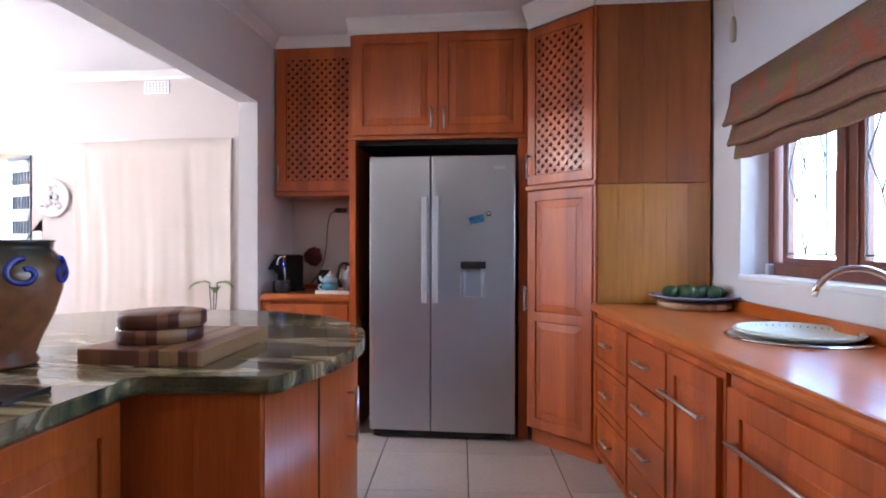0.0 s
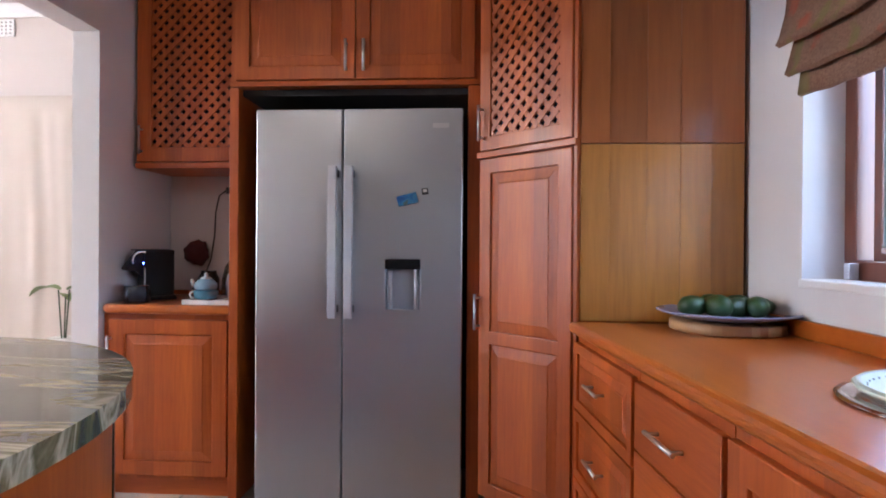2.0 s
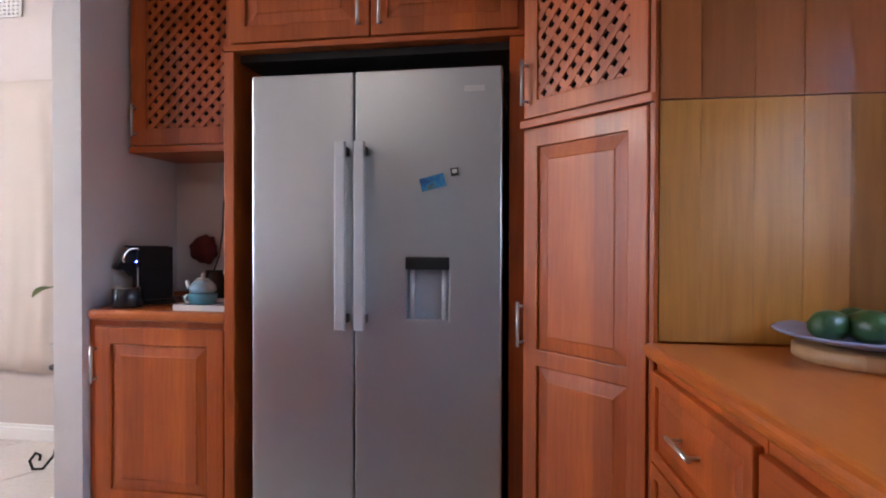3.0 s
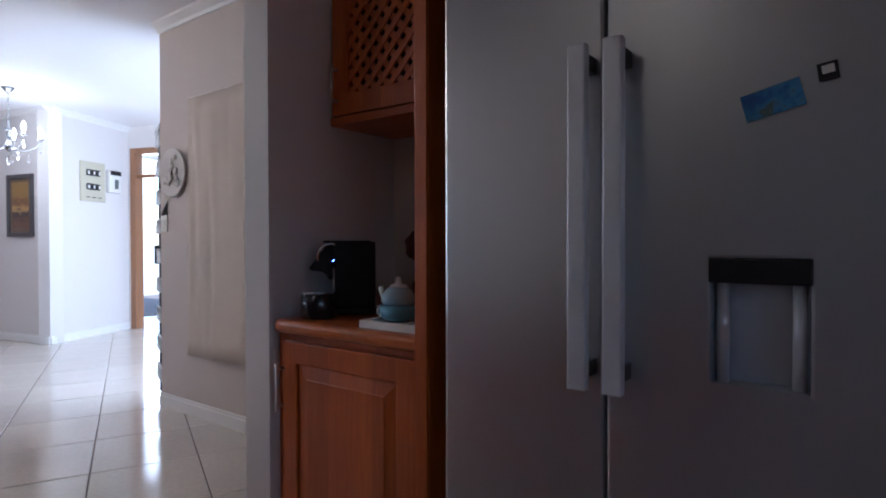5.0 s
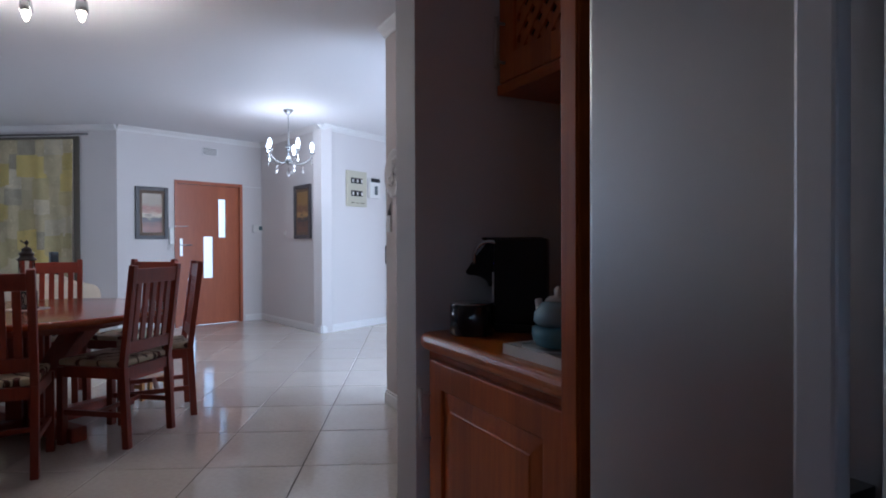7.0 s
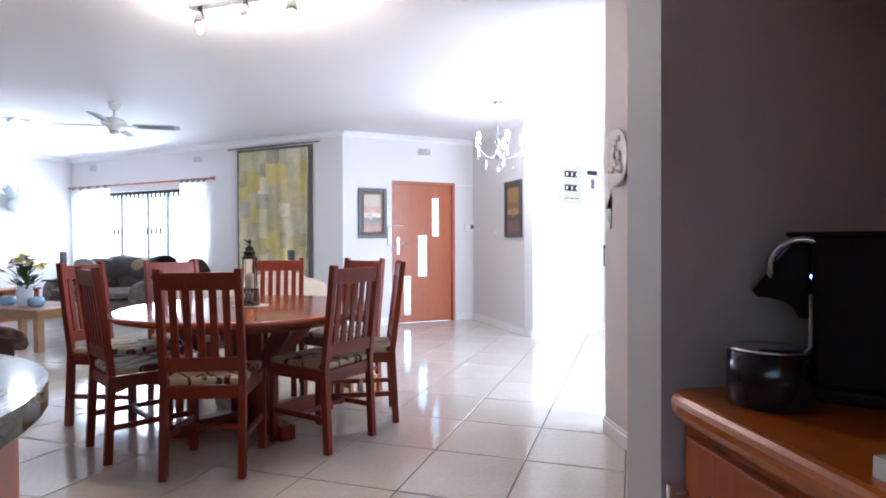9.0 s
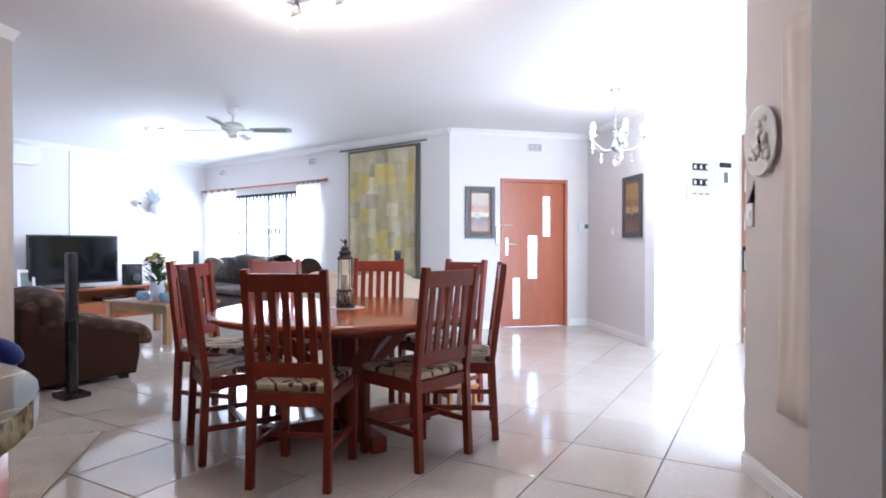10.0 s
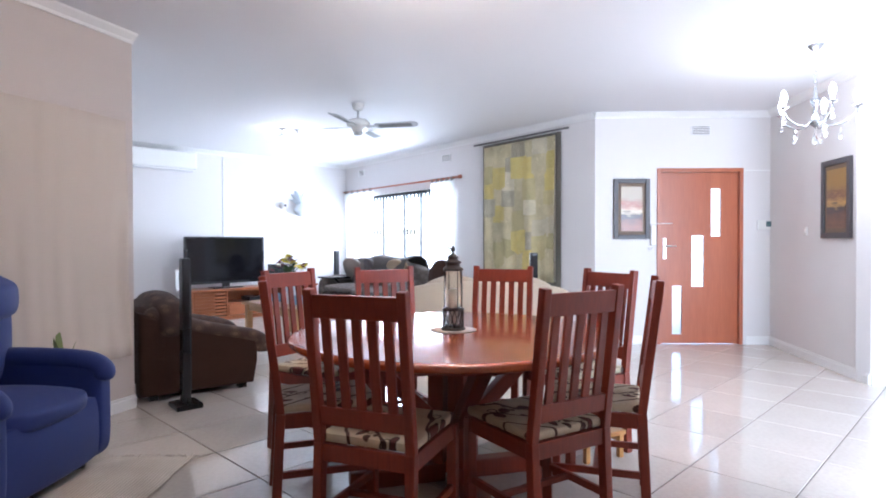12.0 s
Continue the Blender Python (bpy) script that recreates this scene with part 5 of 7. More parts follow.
def dining_chair(m):
    """Faces +x; its back legs stand at x = 0."""
    c = thing("dining_chair", "dark red wooden slat-back dining chair with a floral seat pad", "dining chair", m, "chairs round the table")
    W = 0.185
    for y in (-W, W):
        bm = bmesh.new()
        beam(bm, (-0.022, y, 0), (0.0, y, 0.45), 0.036, 0.04, 0.004)
        part("back_leg", bm, M["dining"], c)
        part("back_post", beam(bmesh.new(), (0.0, y, 0.45), (-0.071, y, 1.02), 0.036, 0.036, 0.005), M["dining"], c)
        part("front_leg", boxes((0.38, y - 0.02, 0, 0.42, y + 0.02, 0.44), bevel=0.004), M["dining"], c)
        part("seat_rail", boxes((0.018, y - 0.012, 0.385, 0.38, y + 0.012, 0.448), bevel=0.003), M["dining"], c)
        part("stretcher", boxes((0.0, y - 0.01, 0.17, 0.38, y + 0.01, 0.20), bevel=0.003), M["dining"], c)
    part("front_rail", boxes((0.385, -W + 0.02, 0.385, 0.412, W - 0.02, 0.448), bevel=0.003), M["dining"], c)
    part("back_rail", boxes((-0.012, -W + 0.018, 0.385, 0.012, W - 0.018, 0.448), bevel=0.003), M["dining"], c)
    part("cross_stretcher", boxes((0.18, -W + 0.01, 0.175, 0.205, W - 0.01, 0.198), bevel=0.003), M["dining"], c)

    def raked(y0, y1, z0, z1, thick, bevel=0.004):
        bm = boxes((-thick / 2, y0, z0, thick / 2, y1, z1), bevel=bevel)
        for v in bm.verts:
            v.co.x -= 0.07 * (v.co.z - 0.45) / 0.555
        return bm
    part("top_rail", raked(-W + 0.017, W - 0.017, 0.915, 1.0, 0.024), M["dining"], c)
    part("lower_rail", raked(-W + 0.017, W - 0.017, 0.52, 0.59, 0.022), M["dining"], c)
    for k in range(5):
        y = -0.124 + 0.062 * k
        part("slat", raked(y - 0.018, y + 0.018, 0.588, 0.917, 0.012, 0.002), M["dining"], c)
    bm = boxes((0.0, -W - 0.005, 0.45, 0.42, W + 0.005, 0.484), bevel=0.014)
    for v in bm.verts:
        if v.co.z > 0.468:
            v.co.z += 0.012 * math.cos((v.co.x - 0.21) * 6) * math.cos(v.co.y * 7)
    part("seat_pad", bm, M["floral"], c, "cream fabric pad with dark leaves")
    return c


M["floral"] = floral()
first = None
for x, y in ((-3.40, 2.07), (-3.79, 2.74), (-4.34, 2.99), (-5.06, 2.76), (-5.28, 2.10), (-4.98, 1.42), (-4.52, 1.04), (-3.79, 1.43)):
    mm = pose(x, y, 0, 0, 0, math.degrees(math.atan2(TABLE[1] - y, TABLE[0] - x)))
    first = copy_thing(first, mm) if first else dining_chair(mm)

fs = thing("footstool", "low orange pine footstool pushed under a dining chair", "footstool", pose(-4.84, 2.74, 0, 0, 0, -45))
STOOLWOOD = wood("orange_pine", (0.42, 0.17, 0.04), (0.60, 0.30, 0.09), "x", rough=0.35)
part("seat", boxes((-0.14, -0.10, 0.125, 0.14, 0.10, 0.15), bevel=0.006), STOOLWOOD, fs)
for x in (-0.115, 0.115):
    for y in (-0.078, 0.078):
        part("leg", boxes((x - 0.014, y - 0.014, 0, x + 0.014, y + 0.014, 0.125), bevel=0.003), STOOLWOOD, fs)
    part("rail", boxes((x - 0.008, -0.064, 0.085, x + 0.008, 0.064, 0.115), bevel=0.002), STOOLWOOD, fs)

do = thing("doily", "round cream crochet doily under the lantern", "doily", pose(-4.33, 2.09, 0.737))
part("lace", lathe([(0.06, 0.0005), (0.115, 0.0005), (0.12, 0.002), (0.06, 0.003)], 36), M["calico"], do)
ln = thing("lantern", "dark metal candle lantern with glass and a bird finial", "lantern", pose(-4.33, 2.09, 0.740))
DARKMETAL = surface("dark_pewter", (0.045, 0.035, 0.03), 0.4, metal=0.7, vary=0.3, scale=20, relief=0.2)
part("base", lathe([(0.060, 0), (0.064, 0.005), (0.058, 0.014), (0.050, 0.016), (0.046, 0.018), (0.046, 0.02)], 28), DARKMETAL, ln)
part("base_ring", lathe([(0.048, 0.098), (0.056, 0.10), (0.056, 0.108), (0.048, 0.112)], 28), DARKMETAL, ln)
for k in range(14):
    a0, a1 = radians(360 / 14 * k), radians(360 / 14 * (k + 1))
    bm = bmesh.new()
    for p, q in ((a0, a1), (a1, a0)):
        tube([(0.052 * math.cos(p + (q - p) * t), 0.052 * math.sin(p + (q - p) * t), 0.014 + 0.088 * t) for t in (0, 0.5, 1)], 0.0028, 5, bm)
    part("filigree", bm, DARKMETAL, ln)
part("roof", lathe([(0.046, 0.298), (0.053, 0.302), (0.050, 0.31), (0.036, 0.322), (0.036, 0.334), (0.044, 0.338), (0.040, 0.345), (0.027, 0.354), (0.027, 0.363), (0.031, 0.366), (0.018, 0.378), (0.008, 0.384), (0.004, 0.39)], 28), DARKMETAL, ln)
for k in range(4):
    a = radians(90 * k + 45)
    part("rod", tube(((0.05 * math.cos(a), 0.05 * math.sin(a), 0.11), (0.05 * math.cos(a), 0.05 * math.sin(a), 0.302)), 0.0025, 8), DARKMETAL, ln)
LGLASS = glass("lantern_glass", (0.98, 0.98, 0.97))
LGLASS.node_tree.nodes["Principled BSDF"].inputs["IOR"].default_value = 1.04
chimney = part("chimney", lathe([(0.042, 0.112), (0.042, 0.30), (0.040, 0.30), (0.040, 0.114)], 28), LGLASS, ln)
chimney.visible_shadow = False
part("candle", lathe([(0.024, 0.03), (0.024, 0.20), (0.017, 0.203)], 20), surface("candle_wax", (0.66, 0.60, 0.48), 0.5, relief=0), ln)
bm = lathe([(0.002, 0.39), (0.011, 0.40), (0.012, 0.41), (0.006, 0.42), (0.001, 0.428)], 12)
tube(((0.0, 0.0, 0.405), (0.0, -0.02, 0.412), (0.0, -0.032, 0.424)), 0.004, 6, bm)
part("bird_finial", bm, DARKMETAL, ln)
sp = thing("ceiling_spot_bar", "brass ceiling spot bar with lit warm bulbs", "ceiling light", pose(-4.04, 2.14, CEIL - 0.055, 0, 0, 66))
part("bar", boxes((-0.40, -0.03, -0.03, 0.38, 0.03, -0.001), bevel=0.005), SILVER, sp)
part("rose", lathe([(0.05, -0.002), (0.06, 0.02), (0.055, 0.052), (0.04, 0.0545)], 24), SILVER, sp)
for x in (-0.33, 0.0, 0.31):
    h = part("spot_head", lathe([(0.028, -0.13), (0.035, -0.125), (0.03, -0.07), (0.012, -0.03)], 20, at=(x, 0, 0)), SILVER, sp)
    part("bulb", lathe([(0.003, -0.185), (0.014, -0.17), (0.021, -0.15), (0.022, -0.131)], 16, at=(x, 0, 0)), BULB, h, "lit warm bulb")
    point_lamp("dining_lamp", tuple(sp.matrix_world @ Vector((x, 0, -0.22))), 2.5, (1.0, 0.82, 0.62), 0.03)

# ---- blue recliner and rug ----
BLUE = surface("blue_upholstery", (0.012, 0.028, 0.165), 0.75, vary=0.25, scale=9, grain=240, relief=0.25)
BLUE.node_tree.nodes["Principled BSDF"].inputs["Sheen Weight"].default_value = 0.08


def cushion(x0, y0, z0, x1, y1, z1, r=0.05, puff=0.02, seg=3):
    bm = boxes((x0, y0, z0, x1, y1, z1))
    bmesh.ops.subdivide_edges(bm, edges=bm.edges[:], cuts=seg, use_grid_fill=True)
    c, h = Vector(((x0 + x1) / 2, (y0 + y1) / 2, (z0 + z1) / 2)), Vector(((x1 - x0) / 2, (y1 - y0) / 2, (z1 - z0) / 2))
    for v in bm.verts:
        d = v.co - c
        q = Vector([abs(d[i]) / h[i] for i in range(3)])
        on = sum(1 for k in q if k > 0.999)
        if on >= 2:
            for i in range(3):
                if q[i] > 0.999:
                    d[i] -= math.copysign(min(r, h[i] * 0.6) * (0.45 if on == 2 else 0.75), d[i])
        elif on == 1:
            i = max(range(3), key=lambda k: q[k])
            j, k = [a for a in range(3) if a != i]
            d[i] += math.copysign(puff * (1 - q[j] ** 2) * (1 - q[k] ** 2), d[i])
        v.co = c + d
    for f in bm.faces:
        f.smooth = True
    return bm


def soft(ob, levels=2):
    ob.modifiers.new("soft", "SUBSURF").levels = levels
    ob.modifiers["soft"].render_levels = levels
    return ob


# local: y is forward, x across
rc = thing("recliner", "deep blue upholstered recliner armchair against the wall", "armchair", pose(-3.36, 0.06, 0, 0, 0, 17) @ Matrix.Diagonal((0.94, 1, 1, 1)))
soft(part("base", cushion(-0.40, -0.34, 0.04, 0.40, 0.33, 0.34, 0.03, 0.0), BLUE, rc))
soft(part("footrest", cushion(-0.40, 0.32, 0.07, 0.40, 0.40, 0.40, 0.04, 0.01), BLUE, rc))
soft(part("seat", cushion(-0.31, -0.22, 0.32, 0.31, 0.40, 0.47, 0.06, 0.03), BLUE, rc))
soft(part("backrest", cushion(-0.43, -0.42, 0.36, 0.43, -0.08, 1.03, 0.10, 0.04), BLUE, rc))
soft(part("headrest", cushion(-0.42, -0.40, 0.74, 0.42, -0.03, 1.04, 0.10, 0.05), BLUE, rc))
for x in (-0.365, 0.365):
    arm = part("arm", cushion(x - 0.07, -0.32, 0.05, x + 0.07, 0.405, 0.58, 0.02, 0.0), BLUE, rc)
    soft(arm)
    bm = bmesh.new()
    pts = [(x, -0.30, 0.57), (x, 0.0, 0.57), (x, 0.25, 0.565), (x, 0.36, 0.55), (x, 0.40, 0.52), (x, 0.385, 0.46)]
    soft(part("arm_roll", tube(pts, 0.066, 14, bm, taper=0.06), BLUE, arm))
for x in (-0.33, 0.33):
    for y in (-0.28, 0.28):
        part("foot", lathe([(0.025, 0), (0.03, 0.06)], 12, at=(x, y, 0)), M["black"], rc)
cu = thing("cushion", "grey cushion lying on the recliner seat", "cushion", pose(-3.19, 0.10, 0.50, 8, 62, 17))
soft(part("pad", cushion(-0.16, -0.17, -0.05, 0.16, 0.17, 0.05, 0.04, 0.03), surface("grey_fabric", (0.22, 0.23, 0.25), 0.85, grain=200, relief=0.2), cu))


def rug_material():
    m, n, l, p = nodes_of("woven_cotton_rug")
    ribs = n.new("ShaderNodeTexWave")
    tc = n.new("ShaderNodeTexCoord")
    ribs.bands_direction, ribs.inputs["Scale"].default_value, ribs.inputs["Distortion"].default_value, ribs.inputs["Detail"].default_value = "Y", 18, 1.2, 2
    l.new(tc.outputs["Object"], ribs.inputs["Vector"])
    stain = noise_node(n, l, 5, 3)
    a = ramp(n, l, stain, (0.35, (0.50, 0.44, 0.37)), (0.7, (0.64, 0.58, 0.51)))
    l.new(mix_colour(n, l, ramp(n, l, ribs.outputs[1], (0.25, (0.55, 0.55, 0.55)), (0.5, (0, 0, 0))), a, (0.36, 0.30, 0.24)), p.inputs["Base Color"])
    p.inputs["Roughness"].default_value = 0.95
    bump(n, l, ribs.outputs[1], p, 0.5, 0.004)
    return m


RUG = rug_material()
rg = thing("rug", "cream woven cotton rug with a fringed end beside the recliner", "rug", pose(-4.06, 0.68, 0.001, 0, 0, 21))
bm = bmesh.new()
bmesh.ops.create_grid(bm, x_segments=40, y_segments=18, size=0.5)
for v in bm.verts:
    v.co = Vector(((v.co.x + 0.5) * 1.7, (v.co.y - 0.5) * 0.85, 0.007 + 0.003 * math.sin(v.co.x * 37) * math.sin(v.co.y * 11)))
ob = part("weave", bm, RUG, rg)
ob.modifiers.new("thick", "SOLIDIFY").thickness = 0.006
rnd = random.Random(5)
bm = bmesh.new()
for k in range(46):
    y = -0.85 * (k + 0.5) / 46
    tube(((0.005, y, 0.005), (-0.025 + rnd.uniform(-0.01, 0.01), y + rnd.uniform(-0.012, 0.012), 0.005), (-0.05 + rnd.uniform(-0.015, 0.01), y + rnd.uniform(-0.02, 0.02), 0.003)), 0.003, 5, bm)
tagged(part("fringe", bm, RUG, rg), kind="stuff")

# plant on a wrought-iron stand by the hatch wall
LEAF = surface("pale_leaf", (0.20, 0.26, 0.09), 0.5, vary=0.3, scale=14)
st = thing("plant_stand", "black wrought-iron scroll stand beside the wall", "plant stand", pose(-2.06, 4.02, 0))
for a in (0, 120, 240):
    pts = [(0.05, 0, 0.5), (0.045, 0, 0.2), (0.08, 0, 0.06), (0.14, 0, 0.012), (0.19, 0, 0.03), (0.205, 0, 0.075), (0.175, 0, 0.105), (0.15, 0, 0.085), (0.155, 0, 0.06)]
    part("scroll_leg", tube(pts, 0.007, 8), BLACKIRON, st).matrix_basis = pose(0, 0, 0, 0, 0, a - 100)
part("pot_ring", lathe([(0.05, 0.49), (0.085, 0.5), (0.085, 0.515), (0.05, 0.505)], 24), BLACKIRON, st)
pp = thing("potted_plant", "small plant with broad pale green leaves on the iron stand", "plant", pose(-2.06, 4.02, 0.507))
part("pot", lathe([(0.05, 0), (0.055, 0.01), (0.075, 0.12), (0.08, 0.125), (0.07, 0.12)], 24), M["white"], pp)


def blade(bm, base, tip, width, droop=0.03, seg=6):
    """A folded leaf from base to tip."""
    base, tip = Vector(base), Vector(tip)
    d = tip - base
    side = d.cross(Vector((0, 0, 1)))
    side = (side if side.length > 1e-4 else Vector((1, 0, 0))).normalized()
    rows = []
    for i in range(seg + 1):
        u = i / seg
        w = width * math.sin(math.pi * min(1, 0.08 + 0.92 * u)) ** 0.8
        c = base + d * u + Vector((0, 0, droop * (4 * u * (1 - u)) - droop * 0.3 * u))
        rows.append([bm.verts.new(c - side * w + Vector((0, 0, w * 0.25))), bm.verts.new(c), bm.verts.new(c + side * w + Vector((0, 0, w * 0.25)))])
    for a, b in zip(rows, rows[1:]):
        for k in range(2):
            bm.faces.new((a[k], a[k + 1], b[k + 1], b[k])).smooth = True
    return bm


for k, (a, r, h, w) in enumerate(((190, 0.19, 0.40, 0.062), (10, 0.16, 0.40, 0.06), (110, 0.10, 0.36, 0.045))):
    x, y = math.cos(radians(a)), math.sin(radians(a))
    lf = part("stem", tube(((0.01 * x, 0.01 * y, 0.11), (0.02 * x, 0.02 * y, 0.25), (0.03 * x, 0.03 * y, h)), 0.004, 6), surface("dark_stem", (0.05, 0.06, 0.03), 0.6), pp)
    part("leaf", blade(bmesh.new(), (0.02 * x, 0.02 * y, h), (r * x, r * y, h - 0.03), w), LEAF, lf)
p2 = thing("potted_plant", "small leafy plant on a low stand behind the recliner", "plant", pose(-4.10, -0.36, 0))
part("pot", lathe([(0.06, 0), (0.065, 0.01), (0.09, 0.30), (0.095, 0.31), (0.08, 0.30)], 24), M["trim"], p2)
for k, (a, h) in enumerate(((10, 0.62), (150, 0.58), (260, 0.70))):
    x, y = math.cos(radians(a)), math.sin(radians(a))
    part("leaf", blade(bmesh.new(), (0, 0, 0.29), (0.07 * x, 0.07 * y, h), 0.022), LEAF, p2)

# ---- lounge ----
def brocade(name, dark, light):
    m, n, l, p = nodes_of(name)
    vo = n.new("ShaderNodeTexVoronoi")
    tc = n.new("ShaderNodeTexCoord")
    vo.inputs["Scale"].default_value = 11
    l.new(tc.outputs["Object"], vo.inputs["Vector"])
    pat = ramp(n, l, vo.outputs["Distance"], (0.25, (1, 1, 1)), (0.33, (0.1, 0.1, 0.1)), (0.42, (0.5, 0.5, 0.5)), (0.5, (0, 0, 0)))
    fine = noise_node(n, l, 200, 1)
    l.new(mix_colour(n, l, pat, ramp(n, l, fine, (0.3, tone(dark, 0.8)), (0.7, tone(dark, 1.25))), light), p.inputs["Base Color"])
    p.inputs["Roughness"].default_value = 0.85
    bump(n, l, fine, p, 0.2, 0.002)
    return m


BROWN = surface("brown_suede", (0.045, 0.022, 0.015), 0.9, vary=0.3, scale=5, grain=180, relief=0.2, spec=0.15)
BROC = brocade("brown_brocade", (0.050, 0.024, 0.016), (0.115, 0.066, 0.042))
ac_m = pose(-4.76, -0.47, 0, 0, 0, 57)  # forward +y
ach = thing("armchair", "brown patterned armchair seen from its side", "armchair", ac_m @ Matrix.Diagonal((1.05, 1.03, 0.77, 1)))
def side_panel(outline, x0, x1, bevel):
    """An upholstered side from a (depth, height) outline."""
    bm = prism(outline, x0, x1, bevel)
    for v in bm.verts:
        v.co = Vector((v.co.z, v.co.x, v.co.y))
    for f in bm.faces:
        f.smooth = len(f.verts) == 4 and f.calc_area() < 0.01
    return bm


soft(part("base", cushion(-0.92, 0.03, 0.03, -0.02, 0.80, 0.38, 0.03, 0.0), BROWN, ach))
soft(part("backrest", cushion(-0.90, 0.0, 0.30, -0.02, 0.26, 0.90, 0.08, 0.03), BROWN, ach))
soft(part("back_cushion", cushion(-0.84, 0.06, 0.52, -0.01, 0.36, 0.985, 0.08, 0.05), BROC, ach))
soft(part("seat_cushion", cushion(-0.76, 0.22, 0.36, -0.16, 0.84, 0.52, 0.06, 0.03), BROC, ach))
SIDE = [(0.0, 0.05), (0.82, 0.05), (0.84, 0.28), (0.85, 0.42), (0.84, 0.50), (0.62, 0.58), (0.34, 0.68), (0.16, 0.80), (0.0, 0.86)]
for x0, x1 in ((-0.16, 0.0), (-0.92, -0.76)):
    arm = part("arm", side_panel(SIDE, x0, x1, 0.03), BROWN, ach)
    xm = (x0 + x1) / 2
    roll = tube(((xm, 0.04, 0.86), (xm, 0.18, 0.79), (xm, 0.36, 0.68), (xm, 0.62, 0.585), (xm, 0.80, 0.54), (xm, 0.88, 0.49), (xm, 0.895, 0.42), (xm, 0.875, 0.35)), 0.088, 14)
    soft(part("arm_top", roll, BROC, arm))
for x in (-0.85, -0.07):
    for y in (0.1, 0.74):
        part("foot", boxes((x - 0.03, y - 0.03, 0, x + 0.03, y + 0.03, 0.055)), M["black"], ach)


def tower_speaker(m, h):
    t = thing("tower_speaker", "slim black tower loudspeaker on a flat foot", "loudspeaker", m)
    part("foot", boxes((-0.11, -0.09, 0, 0.11, 0.09, 0.035), bevel=0.008), M["black"], t)
    bm = bmesh.new()
    beam(bm, (0, 0, 0.035), (0, 0.0, h), 0.085, 0.06, 0.012)
    part("column", bm, M["black"], t)
    part("grille", boxes((-0.036, 0.029, 0.12, 0.036, 0.034, h - 0.03), bevel=0.002), surface("speaker_cloth", (0.018, 0.017, 0.018), 0.9, grain=300, relief=0.3), t)
    return t


tower_speaker(pose(-4.83, -0.11, 0, 0, 0, 60), 1.07)
tower_speaker(pose(-7.92, 1.82, 0, 0, 0, -60), 1.06)
TV = FRAME["wall_tv"]
tower_speaker(TV @ pose(0.62, 0.55, 0), 1.02)

CABWOOD = wood("orange_cabinet_wood", (0.26, 0.07, 0.025), (0.42, 0.14, 0.05), "x")
ts = thing("tv_stand", "low orange-brown wooden TV stand with drawers and slatted ends", "tv stand", TV @ pose(1.18, 0.30, 0))
part("carcass", boxes((0, 0, 0, 2.1, 0.45, 0.06), (0, 0, 0.06, 2.1, 0.02, 0.44), (0, 0.02, 0.06, 0.02, 0.45, 0.44), (2.08, 0.02, 0.06, 2.1, 0.45, 0.44), (0.52, 0.02, 0.06, 0.54, 0.45, 0.44), (1.56, 0.02, 0.06, 1.58, 0.45, 0.44), (0.54, 0.02, 0.24, 1.56, 0.45, 0.26)), CABWOOD, ts)
part("top", boxes((-0.02, -0.02, 0.442, 2.12, 0.48, 0.475), bevel=0.005), CABWOOD, ts)
for x0, x1 in ((0.55, 1.04), (1.06, 1.55)):
    d = part("drawer_front", boxes((x0, 0.43, 0.07, x1, 0.452, 0.235), bevel=0.004), CABWOOD, ts)
    part("knob", lathe([(0.008, 0), (0.014, 0.012), (0.008, 0.02)], 12, at=((x0 + x1) / 2, 0.15, -0.452)), M["satin"], d).matrix_basis = pose(0, 0, 0, 90, 0, 0) @ Matrix.Scale(-1, 4, (0, 0, 1))
for x0 in (0.03, 1.59):
    for k in range(7):
        part("slat", boxes((x0, 0.43, 0.085 + 0.05 * k, x0 + 0.48, 0.448, 0.115 + 0.05 * k), bevel=0.002), CABWOOD, ts)
tv = thing("television", "large black flat-screen television on the wooden stand", "television", TV @ pose(2.04, 0.52, 0.476))
part("foot", boxes((0.40, -0.12, 0, 0.86, 0.12, 0.018), bevel=0.004), M["black"], tv)
part("neck", boxes((0.58, -0.03, 0.018, 0.68, 0.03, 0.09)), M["black"], tv)
part("case", boxes((0, -0.04, 0.07, 1.26, 0.03, 0.79), bevel=0.006), M["black"], tv)
part("screen", boxes((0.03, 0.0295, 0.105, 1.23, 0.033, 0.765)), surface("screen_glass", (0.006, 0.006, 0.008), 0.08, relief=0, vary=0.05), tv, "dark glossy screen")
dk = thing("disc_player", "black disc player in the open shelf of the stand", "player", TV @ pose(1.95, 0.42, 0.261))
part("case", boxes((0, 0, 0, 0.42, 0.28, 0.06), bevel=0.003), M["black"], dk)
sb = thing("bookshelf_speaker", "small black loudspeaker beside the television", "loudspeaker", TV @ pose(1.70, 0.45, 0.476))
part("case", boxes((0, 0, 0, 0.22, 0.2, 0.34), bevel=0.006), M["black"], sb)
part("cone", lathe([(0.07, 0.0), (0.08, 0.004), (0.03, 0.008)], 20), surface("cone_grey", (0.03, 0.03, 0.032), 0.6), sb).matrix_basis = pose(0.11, 0.2, 0.12, -90, 0, 0)
pf = thing("photo_frame", "silver-white photo frame leaning on the stand", "photo frame", TV @ pose(3.22, 0.56, 0.478, 8, 0, 0))
part("frame", boxes((0, 0, 0, 0.04, 0.02, 0.30), (0.18, 0, 0, 0.22, 0.02, 0.30), (0.04, 0, 0, 0.18, 0.02, 0.04), (0.04, 0, 0.26, 0.18, 0.02, 0.30), bevel=0.003), M["white"], pf)
